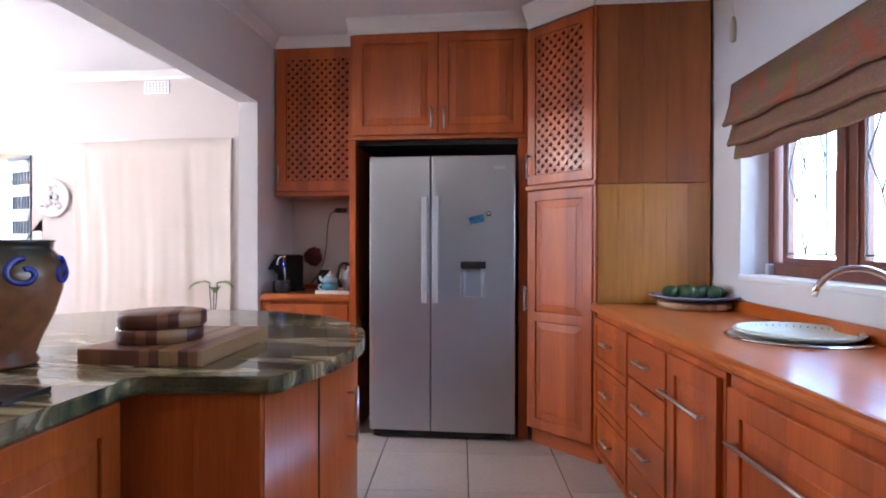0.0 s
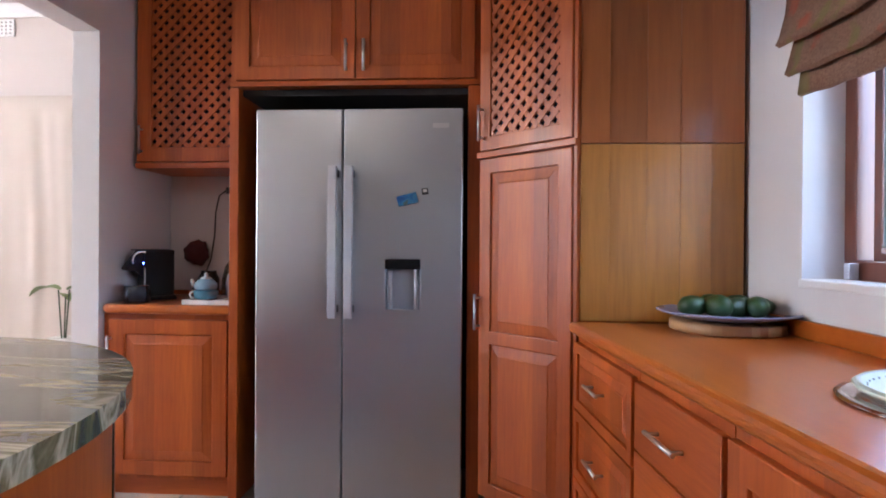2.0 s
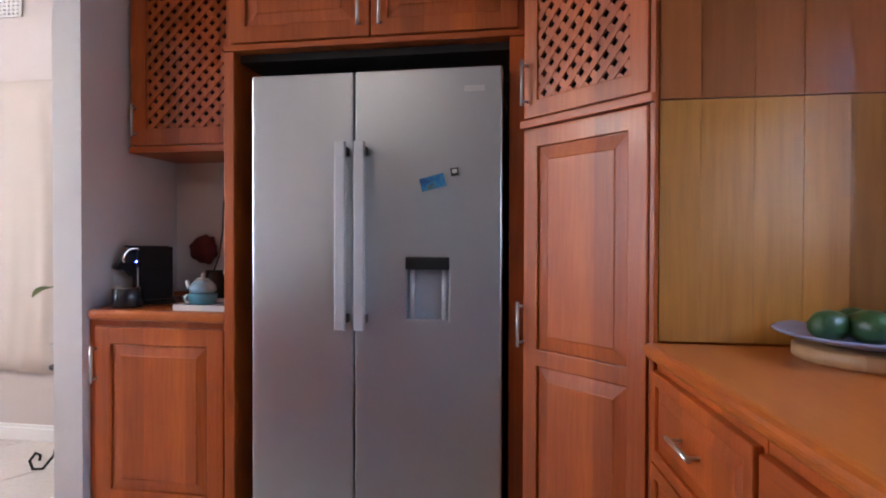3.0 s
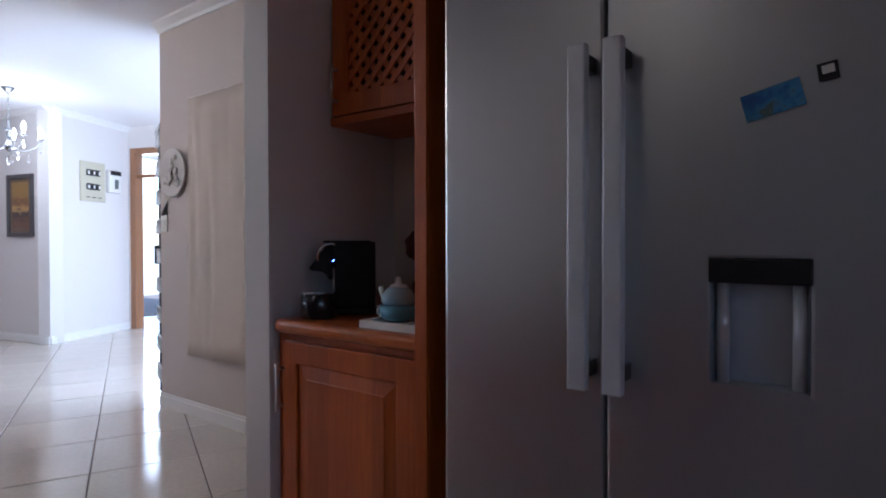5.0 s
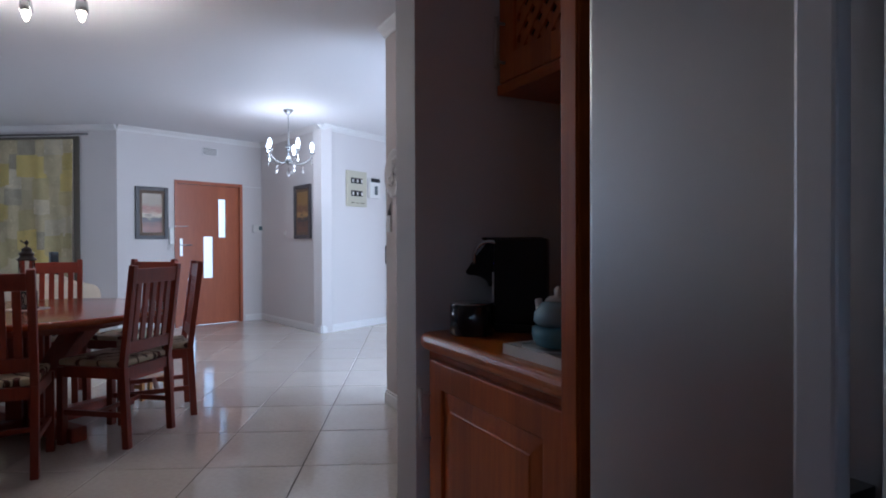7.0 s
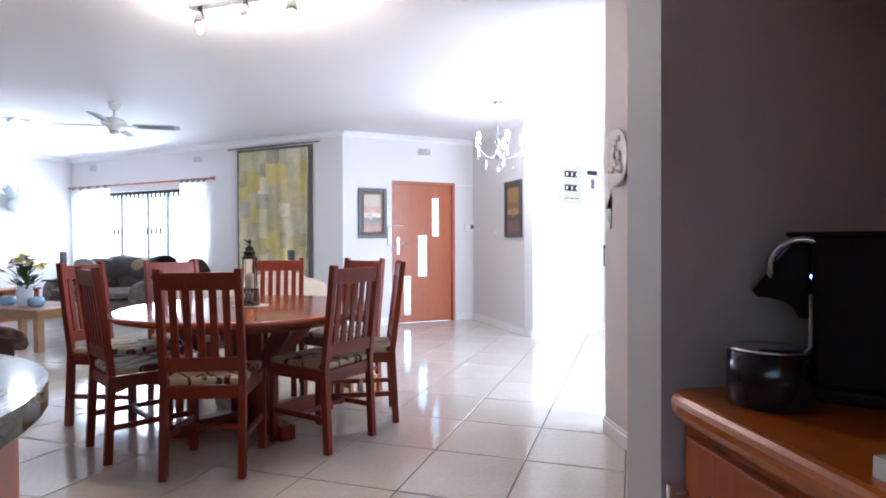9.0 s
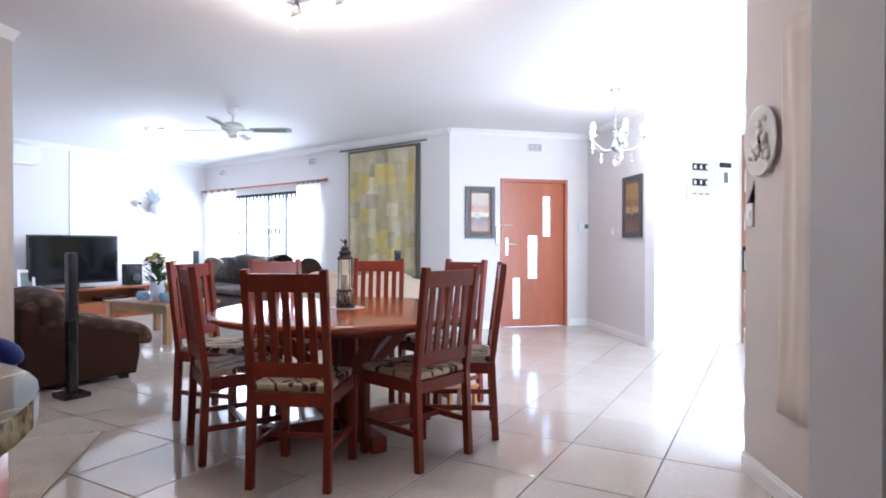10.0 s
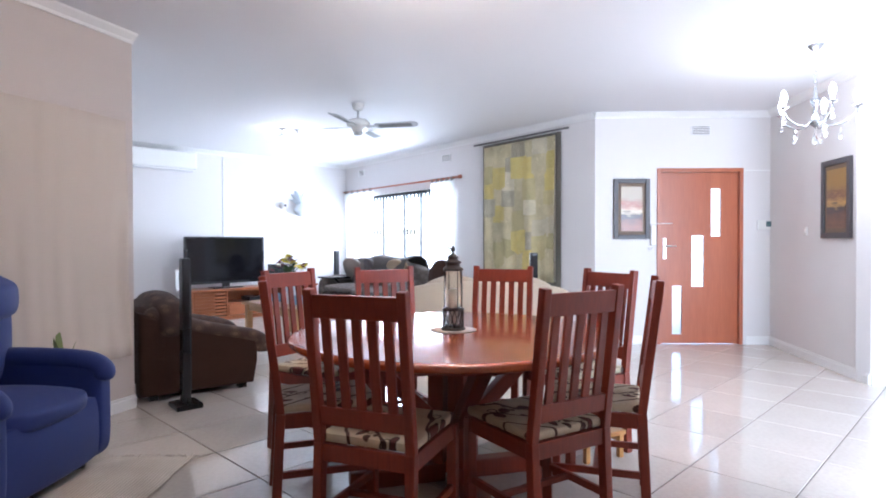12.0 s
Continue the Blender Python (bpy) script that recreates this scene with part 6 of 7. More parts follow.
part("photo", boxes((0.04, 0.004, 0.04, 0.18, 0.01, 0.26)), surface("photo_print", (0.20, 0.22, 0.22), 0.3, vary=0.6, scale=15), pf)
acu = thing("air_conditioner", "white split air conditioner high on the lounge wall", "air conditioner", TV @ pose(2.97, 0.002, 2.27))
part("case", boxes((0, 0, 0.03, 0.95, 0.21, 0.30), bevel=0.03), M["white"], acu)
part("flap", boxes((0.04, 0.05, 0.012, 0.91, 0.20, 0.032), bevel=0.004), M["trim"], acu)
cd = thing("cable_trunking", "thin white vertical cable trunking on the lounge wall", "trunking", TV @ pose(2.46, 0.001, 0))
part("strip", boxes((-0.012, 0, 1.2, 0.012, 0.012, 2.59)), M["trim"], cd)
wl = thing("wall_light", "white frosted flower-shaped wall light", "wall light", TV @ pose(1.08, 0.002, 1.80))
part("backplate", lathe([(0.05, 0), (0.055, 0.012), (0.03, 0.025)], 20), M["satin"], wl).matrix_basis = pose(0, 0, 0, -90, 0, 0)
FROST = surface("frosted_glass", (0.72, 0.76, 0.80), 0.35, relief=0)
part("shade", lathe([(0.03, -0.16), (0.10, -0.12), (0.13, -0.04), (0.10, 0.03), (0.05, 0.06)], 24), FROST, wl).matrix_basis = pose(0, 0.14, 0, 0, 0, 0)
for k in range(7):
    a = radians(25 + 21 * k)
    part("petal", blade(bmesh.new(), (0, 0.06, 0.02), (0.30 * math.cos(a), 0.10, 0.34 * math.sin(a)), 0.05), FROST, wl, "thin white wire-cloth petal")
cmx = thing("security_camera", "small white dome security camera with a black lens", "camera", TV @ pose(1.40, 0.002, 1.83))
part("dome", lathe([(0.05, 0), (0.06, 0.02), (0.055, 0.09), (0.03, 0.13)], 20), M["white"], cmx).matrix_basis = pose(0, 0, 0, -90, 0, 0)
part("lens", lathe([(0.025, 0.125), (0.022, 0.14)], 14), M["black"], cmx).matrix_basis = pose(0, 0, 0, -90, 0, 0)

ct = thing("coffee_table", "low light-brown wooden coffee table with square legs", "coffee table", TV @ pose(2.62, 2.42, 0))
PINE = wood("light_table_wood", (0.30, 0.155, 0.065), (0.46, 0.27, 0.12), "x")
part("tabletop", boxes((0, 0, 0.415, 0.74, 1.22, 0.45), bevel=0.008), PINE, ct)
part("apron", slab([0.05, 0.07, 0.67, 0.69], [0.34, 0.414], [], 0.06, 0.08), PINE, ct)
part("apron", slab([0.05, 0.69], [0.34, 0.414], [], 1.14, 1.16), PINE, ct)
part("apron", boxes((0.05, 0.08, 0.34, 0.07, 1.14, 0.414)), PINE, ct)
part("apron", boxes((0.67, 0.08, 0.34, 0.69, 1.14, 0.414)), PINE, ct)
for x in (0.03, 0.64):
    for y in (0.03, 1.12):
        part("leg", boxes((x, y, 0, x + 0.07, y + 0.07, 0.414), bevel=0.004), PINE, ct)
run = thing("table_runner", "pink patterned runner across the coffee table", "table runner", TV @ pose(2.62, 2.42, 0.451))
part("cloth", boxes((-0.008, 0.25, 0.0, 0.748, 0.95, 0.003)), brocade("pink_runner", (0.36, 0.20, 0.17), (0.50, 0.42, 0.36)), run)
fv = thing("flower_vase", "white vase of yellow and red chrysanthemums on the coffee table", "vase", TV @ pose(3.08, 3.08, 0.4545) @ Matrix.Diagonal((1.2, 1.2, 1.12, 1)))
part("vase", lathe([(0.05, 0), (0.055, 0.01), (0.07, 0.12), (0.06, 0.19), (0.065, 0.21), (0.055, 0.2)], 24), FROST, fv)
rnd = random.Random(11)
GREEN = surface("bouquet_leaf", (0.045, 0.085, 0.025), 0.6, vary=0.4, scale=20)
bm = bmesh.new()
for k in range(120):
    a, r, z = rnd.uniform(0, 6.28), rnd.uniform(0.02, 0.19), rnd.uniform(0.2, 0.40)
    blade(bm, (0.4 * r * math.cos(a), 0.4 * r * math.sin(a), z - 0.05), (r * math.cos(a), r * math.sin(a), z + rnd.uniform(-0.04, 0.05)), 0.014, 0.01, 3)
tagged(part("foliage", bm, GREEN, fv), kind="stuff")
blooms = {c: surface(c + "_petals", v, 0.7, vary=0.2) for c, v in (("yellow", (0.65, 0.50, 0.02)), ("wine", (0.14, 0.02, 0.03)), ("white", (0.66, 0.62, 0.5)))}
for k in range(36):
    a, r = rnd.uniform(0, 6.28), rnd.uniform(0.02, 0.19)
    z = 0.47 - r * 0.5 + rnd.uniform(-0.04, 0.04)
    bm = bmesh.new()
    for j in range(12):
        b = radians(30 * j)
        blade(bm, (0, 0, 0), (0.04 * math.cos(b), 0.04 * math.sin(b), 0.012 * (j % 2)), 0.009, 0.006, 3)
    col = "yellow" if k < 17 else "wine" if k < 29 else "white"
    part("bloom", bm, blooms[col], fv, col + " chrysanthemum bloom").matrix_basis = pose(r * math.cos(a), r * math.sin(a), z, rnd.uniform(-30, 30), rnd.uniform(-30, 30), 0)
for x in (2.84, 3.28):
    cj = thing("candle_jar", "round pale blue glass candle jar on the coffee table", "candle jar", TV @ pose(3.1, x, 0.4545), "blue candle jars")
    part("jar", lathe([(0.05, 0), (0.075, 0.02), (0.082, 0.06), (0.07, 0.10), (0.06, 0.105), (0.065, 0.08)], 24), surface("pale_blue_glass", (0.28, 0.45, 0.60), 0.15, relief=0, vary=0.2), cj)


def sofa(label, m, w, body, seat, back_h=0.82):
    t = thing("sofa", label, "sofa", m)
    soft(part("base", cushion(0, 0.05, 0.06, w, 0.86, 0.36, 0.04, 0.0), body, t))
    soft(part("backrest", cushion(0.02, 0.0, 0.28, w - 0.02, 0.28, back_h, 0.09, 0.02), body, t))
    for x0, x1 in ((0, 0.2), (w - 0.2, w)):
        soft(part("arm", cushion(x0, 0.03, 0.10, x1, 0.84, 0.60, 0.07, 0.02), body, t))
    n_ = max(2, round((w - 0.4) / 0.75))
    for k in range(n_):
        a, b = 0.2 + (w - 0.4) * k / n_, 0.2 + (w - 0.4) * (k + 1) / n_
        soft(part("seat_cushion", cushion(a + 0.005, 0.2, 0.34, b - 0.005, 0.88, 0.48, 0.05, 0.02), seat, t))
        soft(part("back_cushion", cushion(a + 0.01, 0.15, 0.46, b - 0.01, 0.40, back_h + 0.03, 0.08, 0.04), seat, t))
    for x in (0.06, w - 0.06):
        for y in (0.1, 0.78):
            part("foot", boxes((x - 0.03, y - 0.03, 0, x + 0.03, y + 0.03, 0.065)), M["black"], t)
    return t


TW = FRAME["wall_tapestry"]
TAUPE = brocade("taupe_upholstery", (0.105, 0.085, 0.075), (0.16, 0.135, 0.12))
TANF = surface("cream_upholstery", (0.52, 0.42, 0.31), 0.8, vary=0.08, grain=200, relief=0.2)
sofa("taupe patterned sofa below the lounge window", TW @ pose(2.75, 0.22, 0), 2.2, TAUPE, TAUPE, 0.86)
sofa("cream sofa with its back towards the dining table", pose(-6.97, 0.62, 0, 0, 0, 101), 1.75, TANF, TANF, 0.76)
for s, y, c, lab, rz in ((3.2, 0.55, (0.30, 0.22, 0.14), "gold-brown scatter cushion on the sofa", 10), (4.0, 0.55, (0.06, 0.05, 0.05), "dark scatter cushion on the sofa", -12), (4.5, 0.6, (0.24, 0.20, 0.17), "taupe scatter cushion on the sofa", 8)):
    q = thing("scatter_cushion", lab, "cushion", TW @ pose(s, y, 0.70, 68, 0, rz))
    soft(part("pad", cushion(-0.22, -0.2, -0.05, 0.22, 0.2, 0.05, 0.05, 0.04), surface("cushion_fabric", c, 0.85, vary=0.3, scale=9, grain=200, relief=0.2), q))
th = thing("throw", "dark brown throw draped over the sofa back", "throw", TW @ pose(2.95, 0.20, 0))
bm = bmesh.new()
rows = []
for i in range(25):
    u = i / 24
    rows.append([bm.verts.new((1.15 * u, y + 0.006 * math.sin(9 * u), z + 0.02 * math.sin(7 * u + y * 9) + 0.015 * math.sin(19 * u))) for y, z in ((-0.02, 0.62), (-0.02, 0.80), (0.02, 0.90), (0.12, 0.945), (0.26, 0.95), (0.40, 0.92), (0.45, 0.80), (0.47, 0.64))])
for a, b in zip(rows, rows[1:]):
    for k in range(7):
        bm.faces.new((a[k], a[k + 1], b[k + 1], b[k])).smooth = True
o = part("cloth", bm, surface("brown_throw", (0.05, 0.038, 0.032), 0.9, vary=0.3, scale=10, grain=200, relief=0.3), th)
o.modifiers.new("thick", "SOLIDIFY").thickness = 0.01
ot = thing("round_chair", "dark round-backed chair near the tapestry", "chair", TW @ pose(2.15, 0.62, 0))
soft(part("backrest", cushion(-0.26, -0.14, 0.35, 0.26, 0.0, 0.90, 0.14, 0.04), BROWN, ot))
soft(part("seat", cushion(-0.27, -0.05, 0.22, 0.27, 0.45, 0.42, 0.08, 0.02), BROWN, ot))
for x in (-0.22, 0.22):
    for y in (0.0, 0.4):
        part("leg", boxes((x - 0.02, y - 0.02, 0, x + 0.02, y + 0.02, 0.25)), M["black"], ot)
sd = thing("side_table", "black folding side table in the lounge corner", "side table", TV @ pose(0.35, 0.75, 0))
part("tabletop", boxes((0, 0, 0.56, 0.8, 0.45, 0.59), bevel=0.004), M["black"], sd)
for y in (0.05, 0.40):
    for x0, x1 in ((0.08, 0.72), (0.72, 0.08)):
        part("leg", beam(bmesh.new(), (x0, y, 0.0), (x1, y, 0.56), 0.03, 0.02, 0.002), M["black"], sd)
sn = thing("potted_plant", "spiky green plant in a pot on the side table", "plant", TV @ pose(0.55, 0.9, 0.591))
part("pot", lathe([(0.05, 0), (0.07, 0.10), (0.075, 0.105), (0.06, 0.10)], 20), FROST, sn)
for k in range(9):
    a = radians(40 * k)
    part("leaf", blade(bmesh.new(), (0.02 * math.cos(a), 0.02 * math.sin(a), 0.09), (0.10 * math.cos(a), 0.10 * math.sin(a), 0.28 + 0.05 * (k % 3)), 0.018, 0.0), GREEN, sn)

# lounge window
lw = tagged(thing("window_2", "bright lounge window with black burglar bars", "window", TW), kind="structure")
part("window_frame", boxes((2.55, -0.1, 0.70, 5.65, -0.05, 0.75), (2.55, -0.1, 1.97, 5.65, -0.05, 2.02), (2.55, -0.1, 0.75, 2.6, -0.05, 1.97), (5.6, -0.1, 0.75, 5.65, -0.05, 1.97)), BLACKIRON, lw)
for s in (2.98, 3.49, 3.96, 4.62, 5.1):
    part("mullion", boxes((s - 0.008, -0.095, 0.75, s + 0.008, -0.055, 1.97)), BLACKIRON, lw)
for k in range(28):
    s = 2.66 + 0.105 * k
    for z0, z1 in ((1.90, 1.97), (1.30, 1.40)):
        if z0 > 1.5 or k % 9 < 4:
            part("bar_end", boxes((s, -0.048, z0, s + 0.04, -0.035, z1)), BLACKIRON, lw)
part("window_sill", boxes((2.5, -0.05, 0.675, 5.7, 0.02, 0.699)), M["trim"], lw)
rod = thing("curtain_rod", "wooden curtain rod with turned finials", "curtain rod", TW @ pose(0, 0.07, 2.135))
part("rod", tube(((2.36, 0, 0), (5.88, 0, 0)), 0.014, 12), RED, rod)
for s in (2.33, 5.91):
    part("finial", lathe([(0.012, -0.04), (0.03, -0.02), (0.02, 0.0), (0.03, 0.02), (0.01, 0.04)], 14), RED, rod).matrix_basis = pose(s, 0, 0, 0, 90, 0)
for s in (2.5, 4.1, 5.8):
    part("bracket", boxes((s - 0.01, -0.069, -0.01, s + 0.01, 0, 0.01)), RED, rod)


def sheer_material():
    m, n, l, p = nodes_of("white_voile")
    tr, mx = n.new("ShaderNodeBsdfTranslucent"), n.new("ShaderNodeMixShader")
    tr.inputs[0].default_value = (0.85, 0.85, 0.84, 1)
    c = ramp(n, l, noise_node(n, l, 220, 1), (0.3, (0.72, 0.72, 0.71)), (0.7, (0.84, 0.84, 0.83)))
    l.new(c, p.inputs["Base Color"])
    p.inputs["Roughness"].default_value = 0.9
    mx.inputs[0].default_value = 0.55
    l.new(p.outputs[0], mx.inputs[1])
    l.new(tr.outputs[0], mx.inputs[2])
    l.new(mx.outputs[0], n["Material Output"].inputs[0])
    return m


VOILE = sheer_material()
for s0, s1 in ((2.45, 3.05), (4.72, 5.82)):
    t = thing("curtain", "gathered white voile curtain on the wooden rod", "curtain", TW, "lounge curtains")
    bm = bmesh.new()
    rows = []
    nx = 72
    for j in range(9):
        v = j / 8
        rows.append([bm.verts.new((s0 + (s1 - s0) * (i / nx) * (1 - 0.06 * math.sin(math.pi * v)), 0.075 + 0.03 * math.sin(i * 0.95 + 0.5 * math.sin(3 * v)) * (0.5 + 0.5 * (1 - v)), 0.30 + 1.80 * v)) for i in range(nx + 1)])
    for a, b in zip(rows, rows[1:]):
        for i in range(nx):
            bm.faces.new((a[i], a[i + 1], b[i + 1], b[i])).smooth = True
    part("cloth", bm, VOILE, t)
    for k in range(5):
        s = s0 + (s1 - s0) * (k + 0.5) / 5
        part("tab", boxes((s - 0.02, 0.052, 2.09, s + 0.02, 0.056, 2.15), (s - 0.02, 0.084, 2.09, s + 0.02, 0.088, 2.15), (s - 0.02, 0.056, 2.15, s + 0.02, 0.084, 2.154)), surface("tab_loop", (0.20, 0.18, 0.17), 0.9), t)


def patch_cloth(name, colour, print_colour, scale, amount):
    """Printed cotton: a plain ground under small dark or pale marks; each scrap differs a little."""
    m, n, l, p = nodes_of(name)
    ground = ramp(n, l, noise_node(n, l, 6, 3), (0.3, tone(colour, 0.82)), (0.7, tone(colour, 1.12)))
    wv = n.new("ShaderNodeTexWave")
    tc = n.new("ShaderNodeTexCoord")
    wv.bands_direction, wv.inputs["Scale"].default_value, wv.inputs["Distortion"].default_value, wv.inputs["Detail"].default_value = "Z", scale, 5, 3
    l.new(tc.outputs["Object"], wv.inputs["Vector"])
    marks = ramp(n, l, wv.outputs[1], (0.62, (0, 0, 0)), (0.78, (amount, amount, amount)))
    c = mix_colour(n, l, marks, ground, print_colour)
    specks = ramp(n, l, noise_node(n, l, 34, 2), (0.64, (0, 0, 0)), (0.69, (0.7, 0.7, 0.7)))
    c = mix_colour(n, l, specks, c, tone(colour, 1.35))
    info, hsv, mr = n.new("ShaderNodeObjectInfo"), n.new("ShaderNodeHueSaturation"), n.new("ShaderNodeMapRange")
    mr.inputs[3].default_value, mr.inputs[4].default_value = 0.9, 1.12
    l.new(info.outputs["Random"], mr.inputs[0])
    l.new(mr.outputs[0], hsv.inputs["Value"])
    l.new(c, hsv.inputs["Color"])
    l.new(hsv.outputs[0], p.inputs["Base Color"])
    p.inputs["Roughness"].default_value = 0.88
    bump(n, l, noise_node(n, l, 200, 1), p, 0.2, 0.002)
    return m


SCRAPS = dict(
    yellow=patch_cloth("yellow_print", (0.57, 0.45, 0.13), (0.60, 0.54, 0.30), 17, 0.75),
    cream=patch_cloth("cream_print", (0.56, 0.49, 0.31), (0.33, 0.29, 0.17), 24, 0.5),
    olive=patch_cloth("olive_print", (0.43, 0.37, 0.19), (0.54, 0.48, 0.29), 28, 0.6),
    grey=patch_cloth("grey_print", (0.47, 0.42, 0.31), (0.16, 0.145, 0.10), 34, 0.65),
    pale=patch_cloth("pale_print", (0.63, 0.57, 0.42), (0.45, 0.40, 0.26), 20, 0.5),
)


def tapestry_sway(x, z):
    """How far the cloth stands off the wall."""
    v = (z - 0.68) / 1.80
    return 0.034 + (0.022 * math.sin(13.5 * x + 2.0 * v) + 0.010 * math.sin(29 * x - 3 * v)) * (1.2 - v)


def tapestry_sheet(x0, x1, z0, z1, lift, top=0.0, low=0.0, nx=8, nz=6):
    """A piece of the hanging; its lower edge may come to a point."""
    bm = bmesh.new()
    rows = []
    for j in range(nz + 1):
        row = []
        for i in range(nx + 1):
            u, v = i / nx, j / nz
            x = x0 + (x1 - x0) * u
            z = z0 + (z1 - z0) * v + top * (u - 0.5) * v - low * (1 - abs(2 * u - 1)) * (1 - v)
            row.append(bm.verts.new((x, tapestry_sway(x, z) + lift, z)))
        rows.append(row)
    for a, b in zip(rows, rows[1:]):
        for i in range(nx):
            bm.faces.new((a[i], a[i + 1], b[i + 1], b[i])).smooth = True
    return bm


tpz = thing("tapestry", "yellow and grey patchwork tapestry hung from a pole", "tapestry", TW @ pose(0, 0.02, 0))
ob = part("backing_cloth", tapestry_sheet(0.545, 1.815, 0.68, 2.48, 0.0, nx=36, nz=12), SCRAPS["cream"], tpz)
ob.modifiers.new("thick", "SOLIDIFY").thickness = 0.003
rnd = random.Random(21)
COLUMNS = ("cream yellow yellow olive cream pale olive cream", "pale cream yellow cream pale olive cream", "cream yellow olive pale cream grey yellow olive", "grey yellow grey cream olive yellow olive cream", "pale grey pale grey cream cream olive", "cream yellow pale yellow cream olive pale", "grey olive yellow grey pale cream cream")
edges_x = [0.55, 0.70, 0.90, 1.06, 1.27, 1.44, 1.64, 1.81]
for k, kinds in enumerate(COLUMNS):
    names = kinds.split()
    zt = 2.475
    for r, kind in enumerate(names):
        hgt = 1.77 / len(names) * rnd.uniform(0.72, 1.3)
        low = rnd.choice((0.0, 0.015, 0.03, 0.07))
        x0, x1 = edges_x[k] - (rnd.uniform(0.0, 0.045) if k else 0), edges_x[k + 1] + (rnd.uniform(0.0, 0.045) if k < 6 else 0)
        za = max(0.70 + low, zt - hgt)
        if zt - za > 0.04:
            part("patch", tapestry_sheet(x0, x1, za, zt, 0.0025 + 0.0011 * ((2 * k + r) % 4), rnd.uniform(-0.03, 0.03) if r else 0.0, low), SCRAPS[kind], tpz)
        zt = za + 0.008
BORDER = surface("tapestry_border", (0.15, 0.135, 0.11), 0.9, grain=200, relief=0.2)
part("border", boxes((0.48, 0, 0.62, 0.56, 0.008, 2.52), (1.80, 0, 0.62, 1.875, 0.008, 2.52), (0.56, 0, 0.62, 1.80, 0.008, 0.69), (0.56, 0, 2.47, 1.80, 0.008, 2.52)), BORDER, tpz)
part("pole", tube(((0.36, 0.015, 2.545), (2.05, 0.015, 2.545)), 0.012, 10), surface("grey_pole", (0.16, 0.15, 0.14), 0.5), tpz)

# ceiling fan and lounge light
fn = thing("ceiling_fan", "white four-blade ceiling fan with louvred blades", "ceiling fan", pose(-7.08, 0.09, CEIL))
part("canopy", lathe([(0.025, -0.075), (0.05, -0.06), (0.065, -0.01), (0.066, -0.001)], 24), M["white"], fn)
part("rod", lathe([(0.012, -0.16), (0.012, -0.07)], 12), M["satin"], fn)
part("motor", lathe([(0.04, -0.30), (0.06, -0.285), (0.08, -0.25), (0.12, -0.235), (0.125, -0.20), (0.09, -0.17), (0.03, -0.155)], 32), M["white"], fn)
part("lower_cap", lathe([(0.02, -0.345), (0.045, -0.335), (0.05, -0.30), (0.04, -0.295)], 24), M["satin"], fn)
# white blades coloured grey: the shade of their backlit undersides is painted in
FAN_SHADE = surface("shaded_fan_blade", (0.42, 0.42, 0.43), 0.4, vary=0.04, relief=0)
for a in (96, 186, 276, 6):
    mm = pose(0, 0, -0.245, -12, 0, a)
    bld = part("blade", prism([(0.20, -0.055), (0.60, -0.066), (0.655, -0.045), (0.665, 0.0), (0.655, 0.045), (0.60, 0.066), (0.20, 0.055)], -0.004, 0.004, 0.002), FAN_SHADE, fn)
    bld.matrix_basis = mm
    part("blade_iron", boxes((0.10, -0.018, -0.006, 0.22, 0.018, 0.0)), M["satin"], bld)
    part("cane_inset", boxes((0.24, -0.04, -0.0055, 0.60, 0.04, -0.0035)), surface("shaded_cane", (0.20, 0.195, 0.19), 0.7, grain=120, relief=0.3), bld)
cl2 = thing("ceiling_light", "white ceiling light with several lit spots", "ceiling light", pose(-8.05, -1.42, CEIL))
part("base", lathe([(0.05, -0.06), (0.12, -0.05), (0.16, -0.02), (0.165, -0.001)], 28), M["satin"], cl2)
for k in range(4):
    a = radians(90 * k + 20)
    ca, sa = math.cos(a), math.sin(a)
    arm = part("arm", tube(((0.03 * ca, 0.03 * sa, -0.05), (0.12 * ca, 0.12 * sa, -0.09), (0.22 * ca, 0.22 * sa, -0.08)), 0.008, 8), M["satin"], cl2)
    part("bulb", lathe([(0.015, -0.11), (0.035, -0.09), (0.03, -0.06), (0.012, -0.05)], 14, at=(0.25 * ca, 0.25 * sa, 0)), COOL_BULB, arm, "lit white bulb")
part("centre_drop", lathe([(0.01, -0.16), (0.025, -0.12), (0.02, -0.06)], 16), M["satin"], cl2)
point_lamp("lounge_lamp", (-8.05, -1.42, CEIL - 0.16), 2.0, (1.0, 0.98, 0.96), 0.12)


# ---- floor tiles ----
def tile_material():
    m, n, l, p = nodes_of("glazed_floor_tile")
    broad, fine = noise_node(n, l, 4, 4), noise_node(n, l, 40, 3)
    c = mix_colour(n, l, broad, (0.56, 0.505, 0.45), (0.64, 0.59, 0.535))
    c2 = mix_colour(n, l, ramp(n, l, fine, (0.4, (0, 0, 0)), (0.75, (0.3, 0.3, 0.3))), c, (0.44, 0.38, 0.33))
    info, hsv, mr = n.new("ShaderNodeObjectInfo"), n.new("ShaderNodeHueSaturation"), n.new("ShaderNodeMapRange")
    mr.inputs[3].default_value, mr.inputs[4].default_value = 0.95, 1.04
    l.new(info.outputs["Random"], mr.inputs[0])
    l.new(mr.outputs[0], hsv.inputs["Value"])
    l.new(c2, hsv.inputs["Color"])
    l.new(hsv.outputs[0], p.inputs["Base Color"])
    p.inputs["Roughness"].default_value = 0.10
    bump(n, l, broad, p, 0.03, 0.004)
    return m


TILE = tile_material()
FLOOR = bpy.data.objects["floor"]


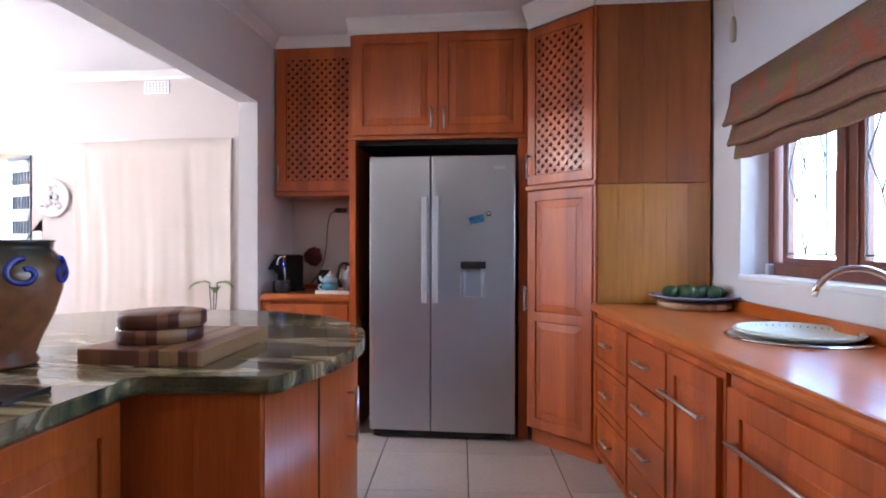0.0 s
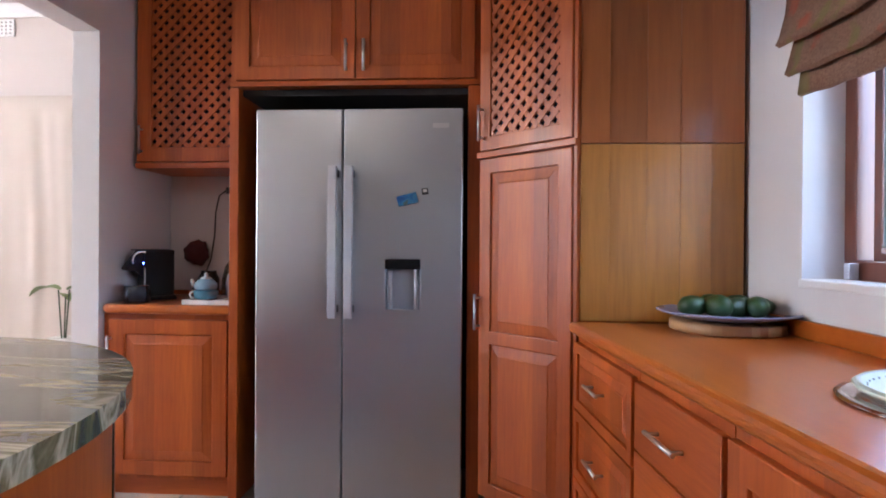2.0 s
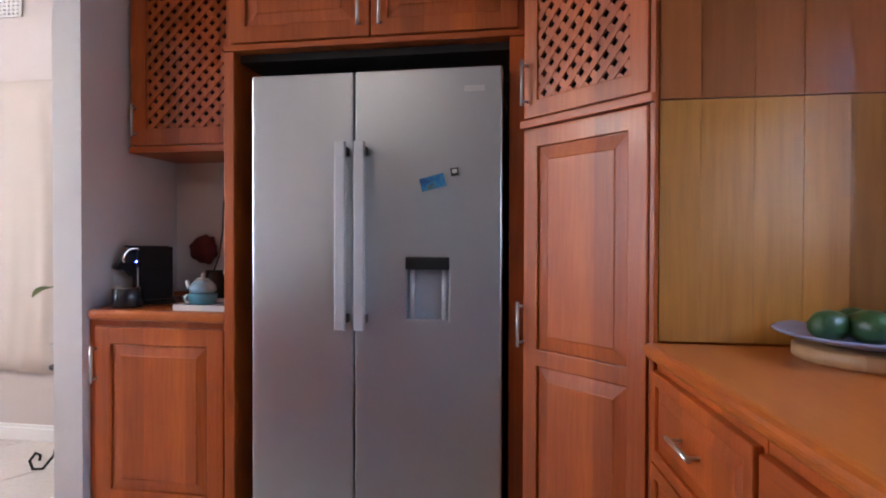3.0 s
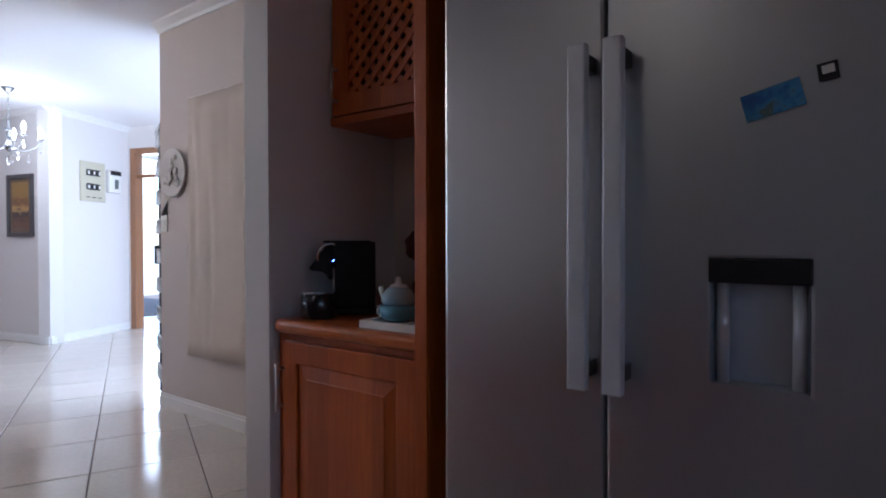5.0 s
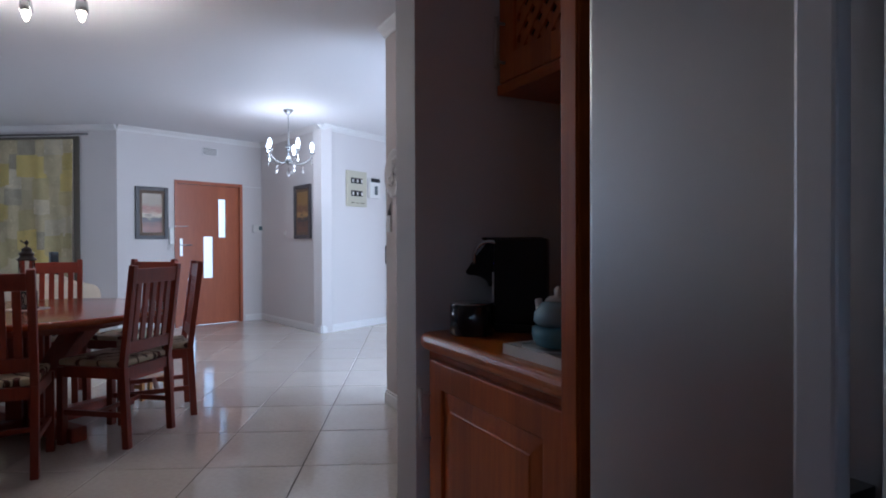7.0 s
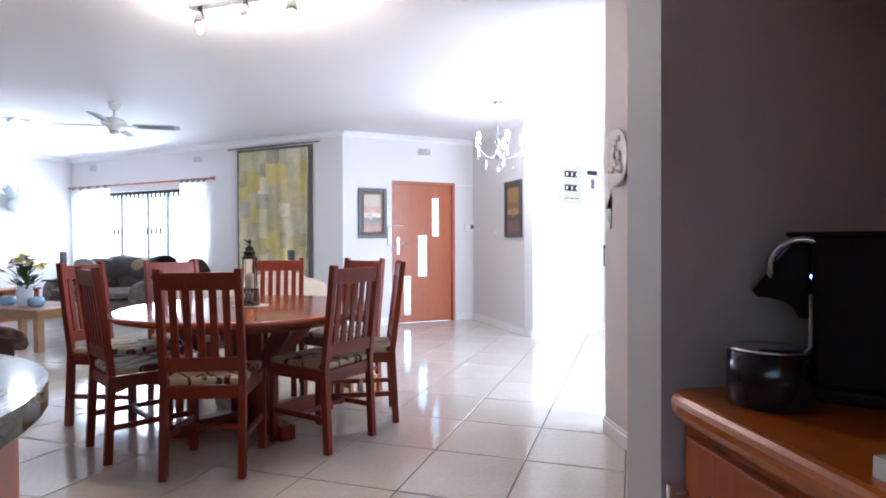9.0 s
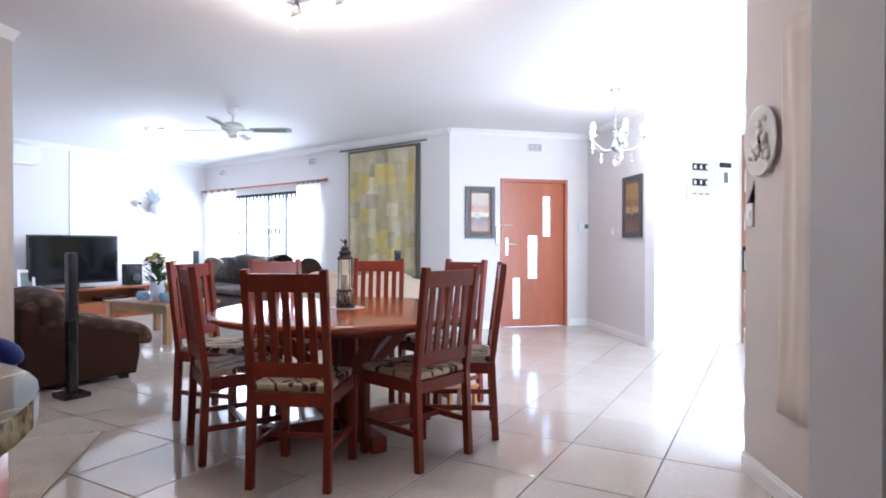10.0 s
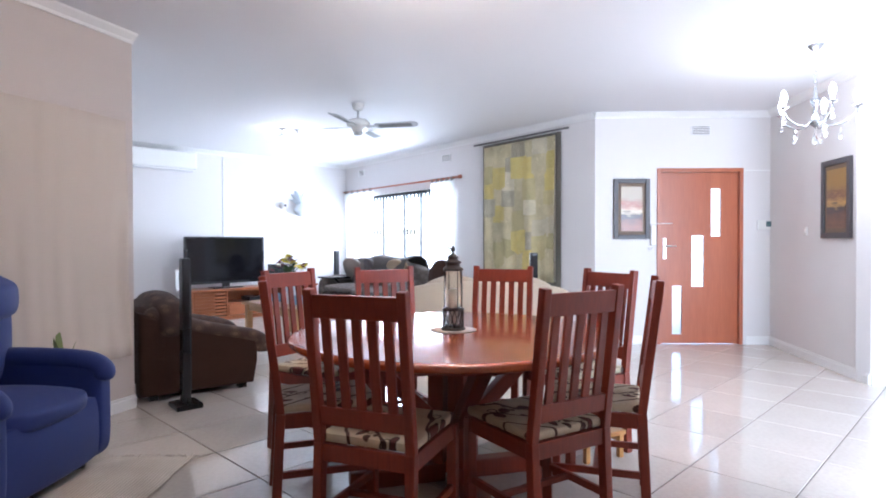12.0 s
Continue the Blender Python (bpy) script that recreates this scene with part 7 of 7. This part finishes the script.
def inside(x, y, poly):
    hit = False
    for i, p in enumerate(poly):
        q = poly[i - 1]
        if (p[1] > y) != (q[1] > y) and x < (q[0] - p[0]) * (y - p[1]) / (q[1] - p[1]) + p[0]:
            hit = not hit
    return hit


def tile_verts(poly):
    """Flat slab with a small chamfer."""
    cx, cy = sum(p[0] for p in poly) / len(poly), sum(p[1] for p in poly) / len(poly)
    k = len(poly)
    vs = [(x, y, -0.008) for x, y in poly] + [(x, y, -0.0015) for x, y in poly]
    vs += [(x + (cx - x) * 0.008, y + (cy - y) * 0.008, 0.0) for x, y in poly]
    fs = [(i, (i + 1) % k, k + (i + 1) % k, k + i) for i in range(k)] + [(k + i, k + (i + 1) % k, 2 * k + (i + 1) % k, 2 * k + i) for i in range(k)]
    return vs, fs + [tuple(range(2 * k, 3 * k))]


def tile_mesh(poly):
    me = bpy.data.meshes.new("tile")
    v, f = tile_verts(poly)
    me.from_pydata(v, [], f)
    me.materials.append(TILE)
    return me


LOUNGE = [(-1.48, 4.35), (-3.9, 4.35), (-3.9, 8.6), (-8.4, 8.0), (-8.4, 6.0), (-7.8, 5.9), (-7.2, 4.8), (-9.1, 4.4), (-8.5, 2.4), (-11.6, -2.5), (-4.7, -5.7), (-4.7, -0.5), (-1.48, -0.5)]
JOINT = 0.0065


def lay(yaw, ou, ov, du, dv, keep, edge, count, side):
    """Tiles du by dv on a turned grid; the first count nearest to a stretch of the plan are single parts."""
    a = radians(yaw)
    u, v = Vector((-math.sin(a), math.cos(a))), Vector((math.cos(a), math.sin(a)))
    hu, hv = (du - JOINT) / 2, (dv - JOINT) / 2
    whole = tile_mesh([(-hv, -hu), (hv, -hu), (hv, hu), (-hv, hu)])
    made = []
    for i in range(-30, 50):
        for j in range(-30, 50):
            c = u * (ou + du * (i + 0.5)) + v * (ov + dv * (j + 0.5))
            if keep(c.x, c.y) and edge[0] * c.x + edge[1] * c.y < edge[2] + 0.40:
                made.append((abs(c.x - side[0]) + abs(c.y - side[1]), c))
    made.sort(key=lambda r: r[0])
    rest_v, rest_f = [], []
    for n_, (_, c) in enumerate(made):
        poly = [tuple(c + u * x + v * y) for x, y in ((-hu, -hv), (-hu, hv), (hu, hv), (hu, -hv))]
        cut = clip(poly, *edge)
        if len(cut) < 3:
            continue
        area = sum(p[0] * q[1] - p[1] * q[0] for p, q in zip(cut, cut[1:] + cut[:1]))
        if area < 0:
            cut = cut[::-1]
        if abs(area) < 0.004:
            continue
        if n_ < count:
            full = len(cut) == 4 and abs(abs(area) / 2 - 4 * hu * hv) < 1e-4
            ob = new("tile", whole if full else tile_mesh([(p[0] - c.x, p[1] - c.y) for p in cut]))
            ob.matrix_world = pose(c.x, c.y, 0, 0, 0, math.degrees(math.atan2(v.y, v.x)) if full else 0)
            ob.parent = FLOOR
        else:
            vs, fs = tile_verts(cut)
            k = len(rest_v)
            rest_v += vs
            rest_f += [tuple(i + k for i in f) for f in fs]
    if rest_v:
        me = bpy.data.meshes.new("tiles_far")
        me.from_pydata(rest_v, [], rest_f)
        me.materials.append(TILE)
        ob = tagged(new("tiles_far", me), "far glazed beige floor tiles", kind="stuff")
        ob.parent = FLOOR


lay(65.3, 4.10, 0.41, 0.553, 0.4975, lambda x, y: inside(x, y, LOUNGE) or any(inside(x + dx, y + dy, LOUNGE) for dx, dy in ((0.3, 0), (-0.3, 0), (0, 0.3), (0, -0.3))), (1, 0, -1.48), 230, (-4.0, 3.0))
lay(4.5, 2.565 - 0.5 * 6 + 0.01, 0.235, 0.5, 0.5, lambda x, y: -1.8 < x < 1.5 and -3.1 < y < 4.1, (-1, 0, 1.475), 70, (0.3, 2.5))
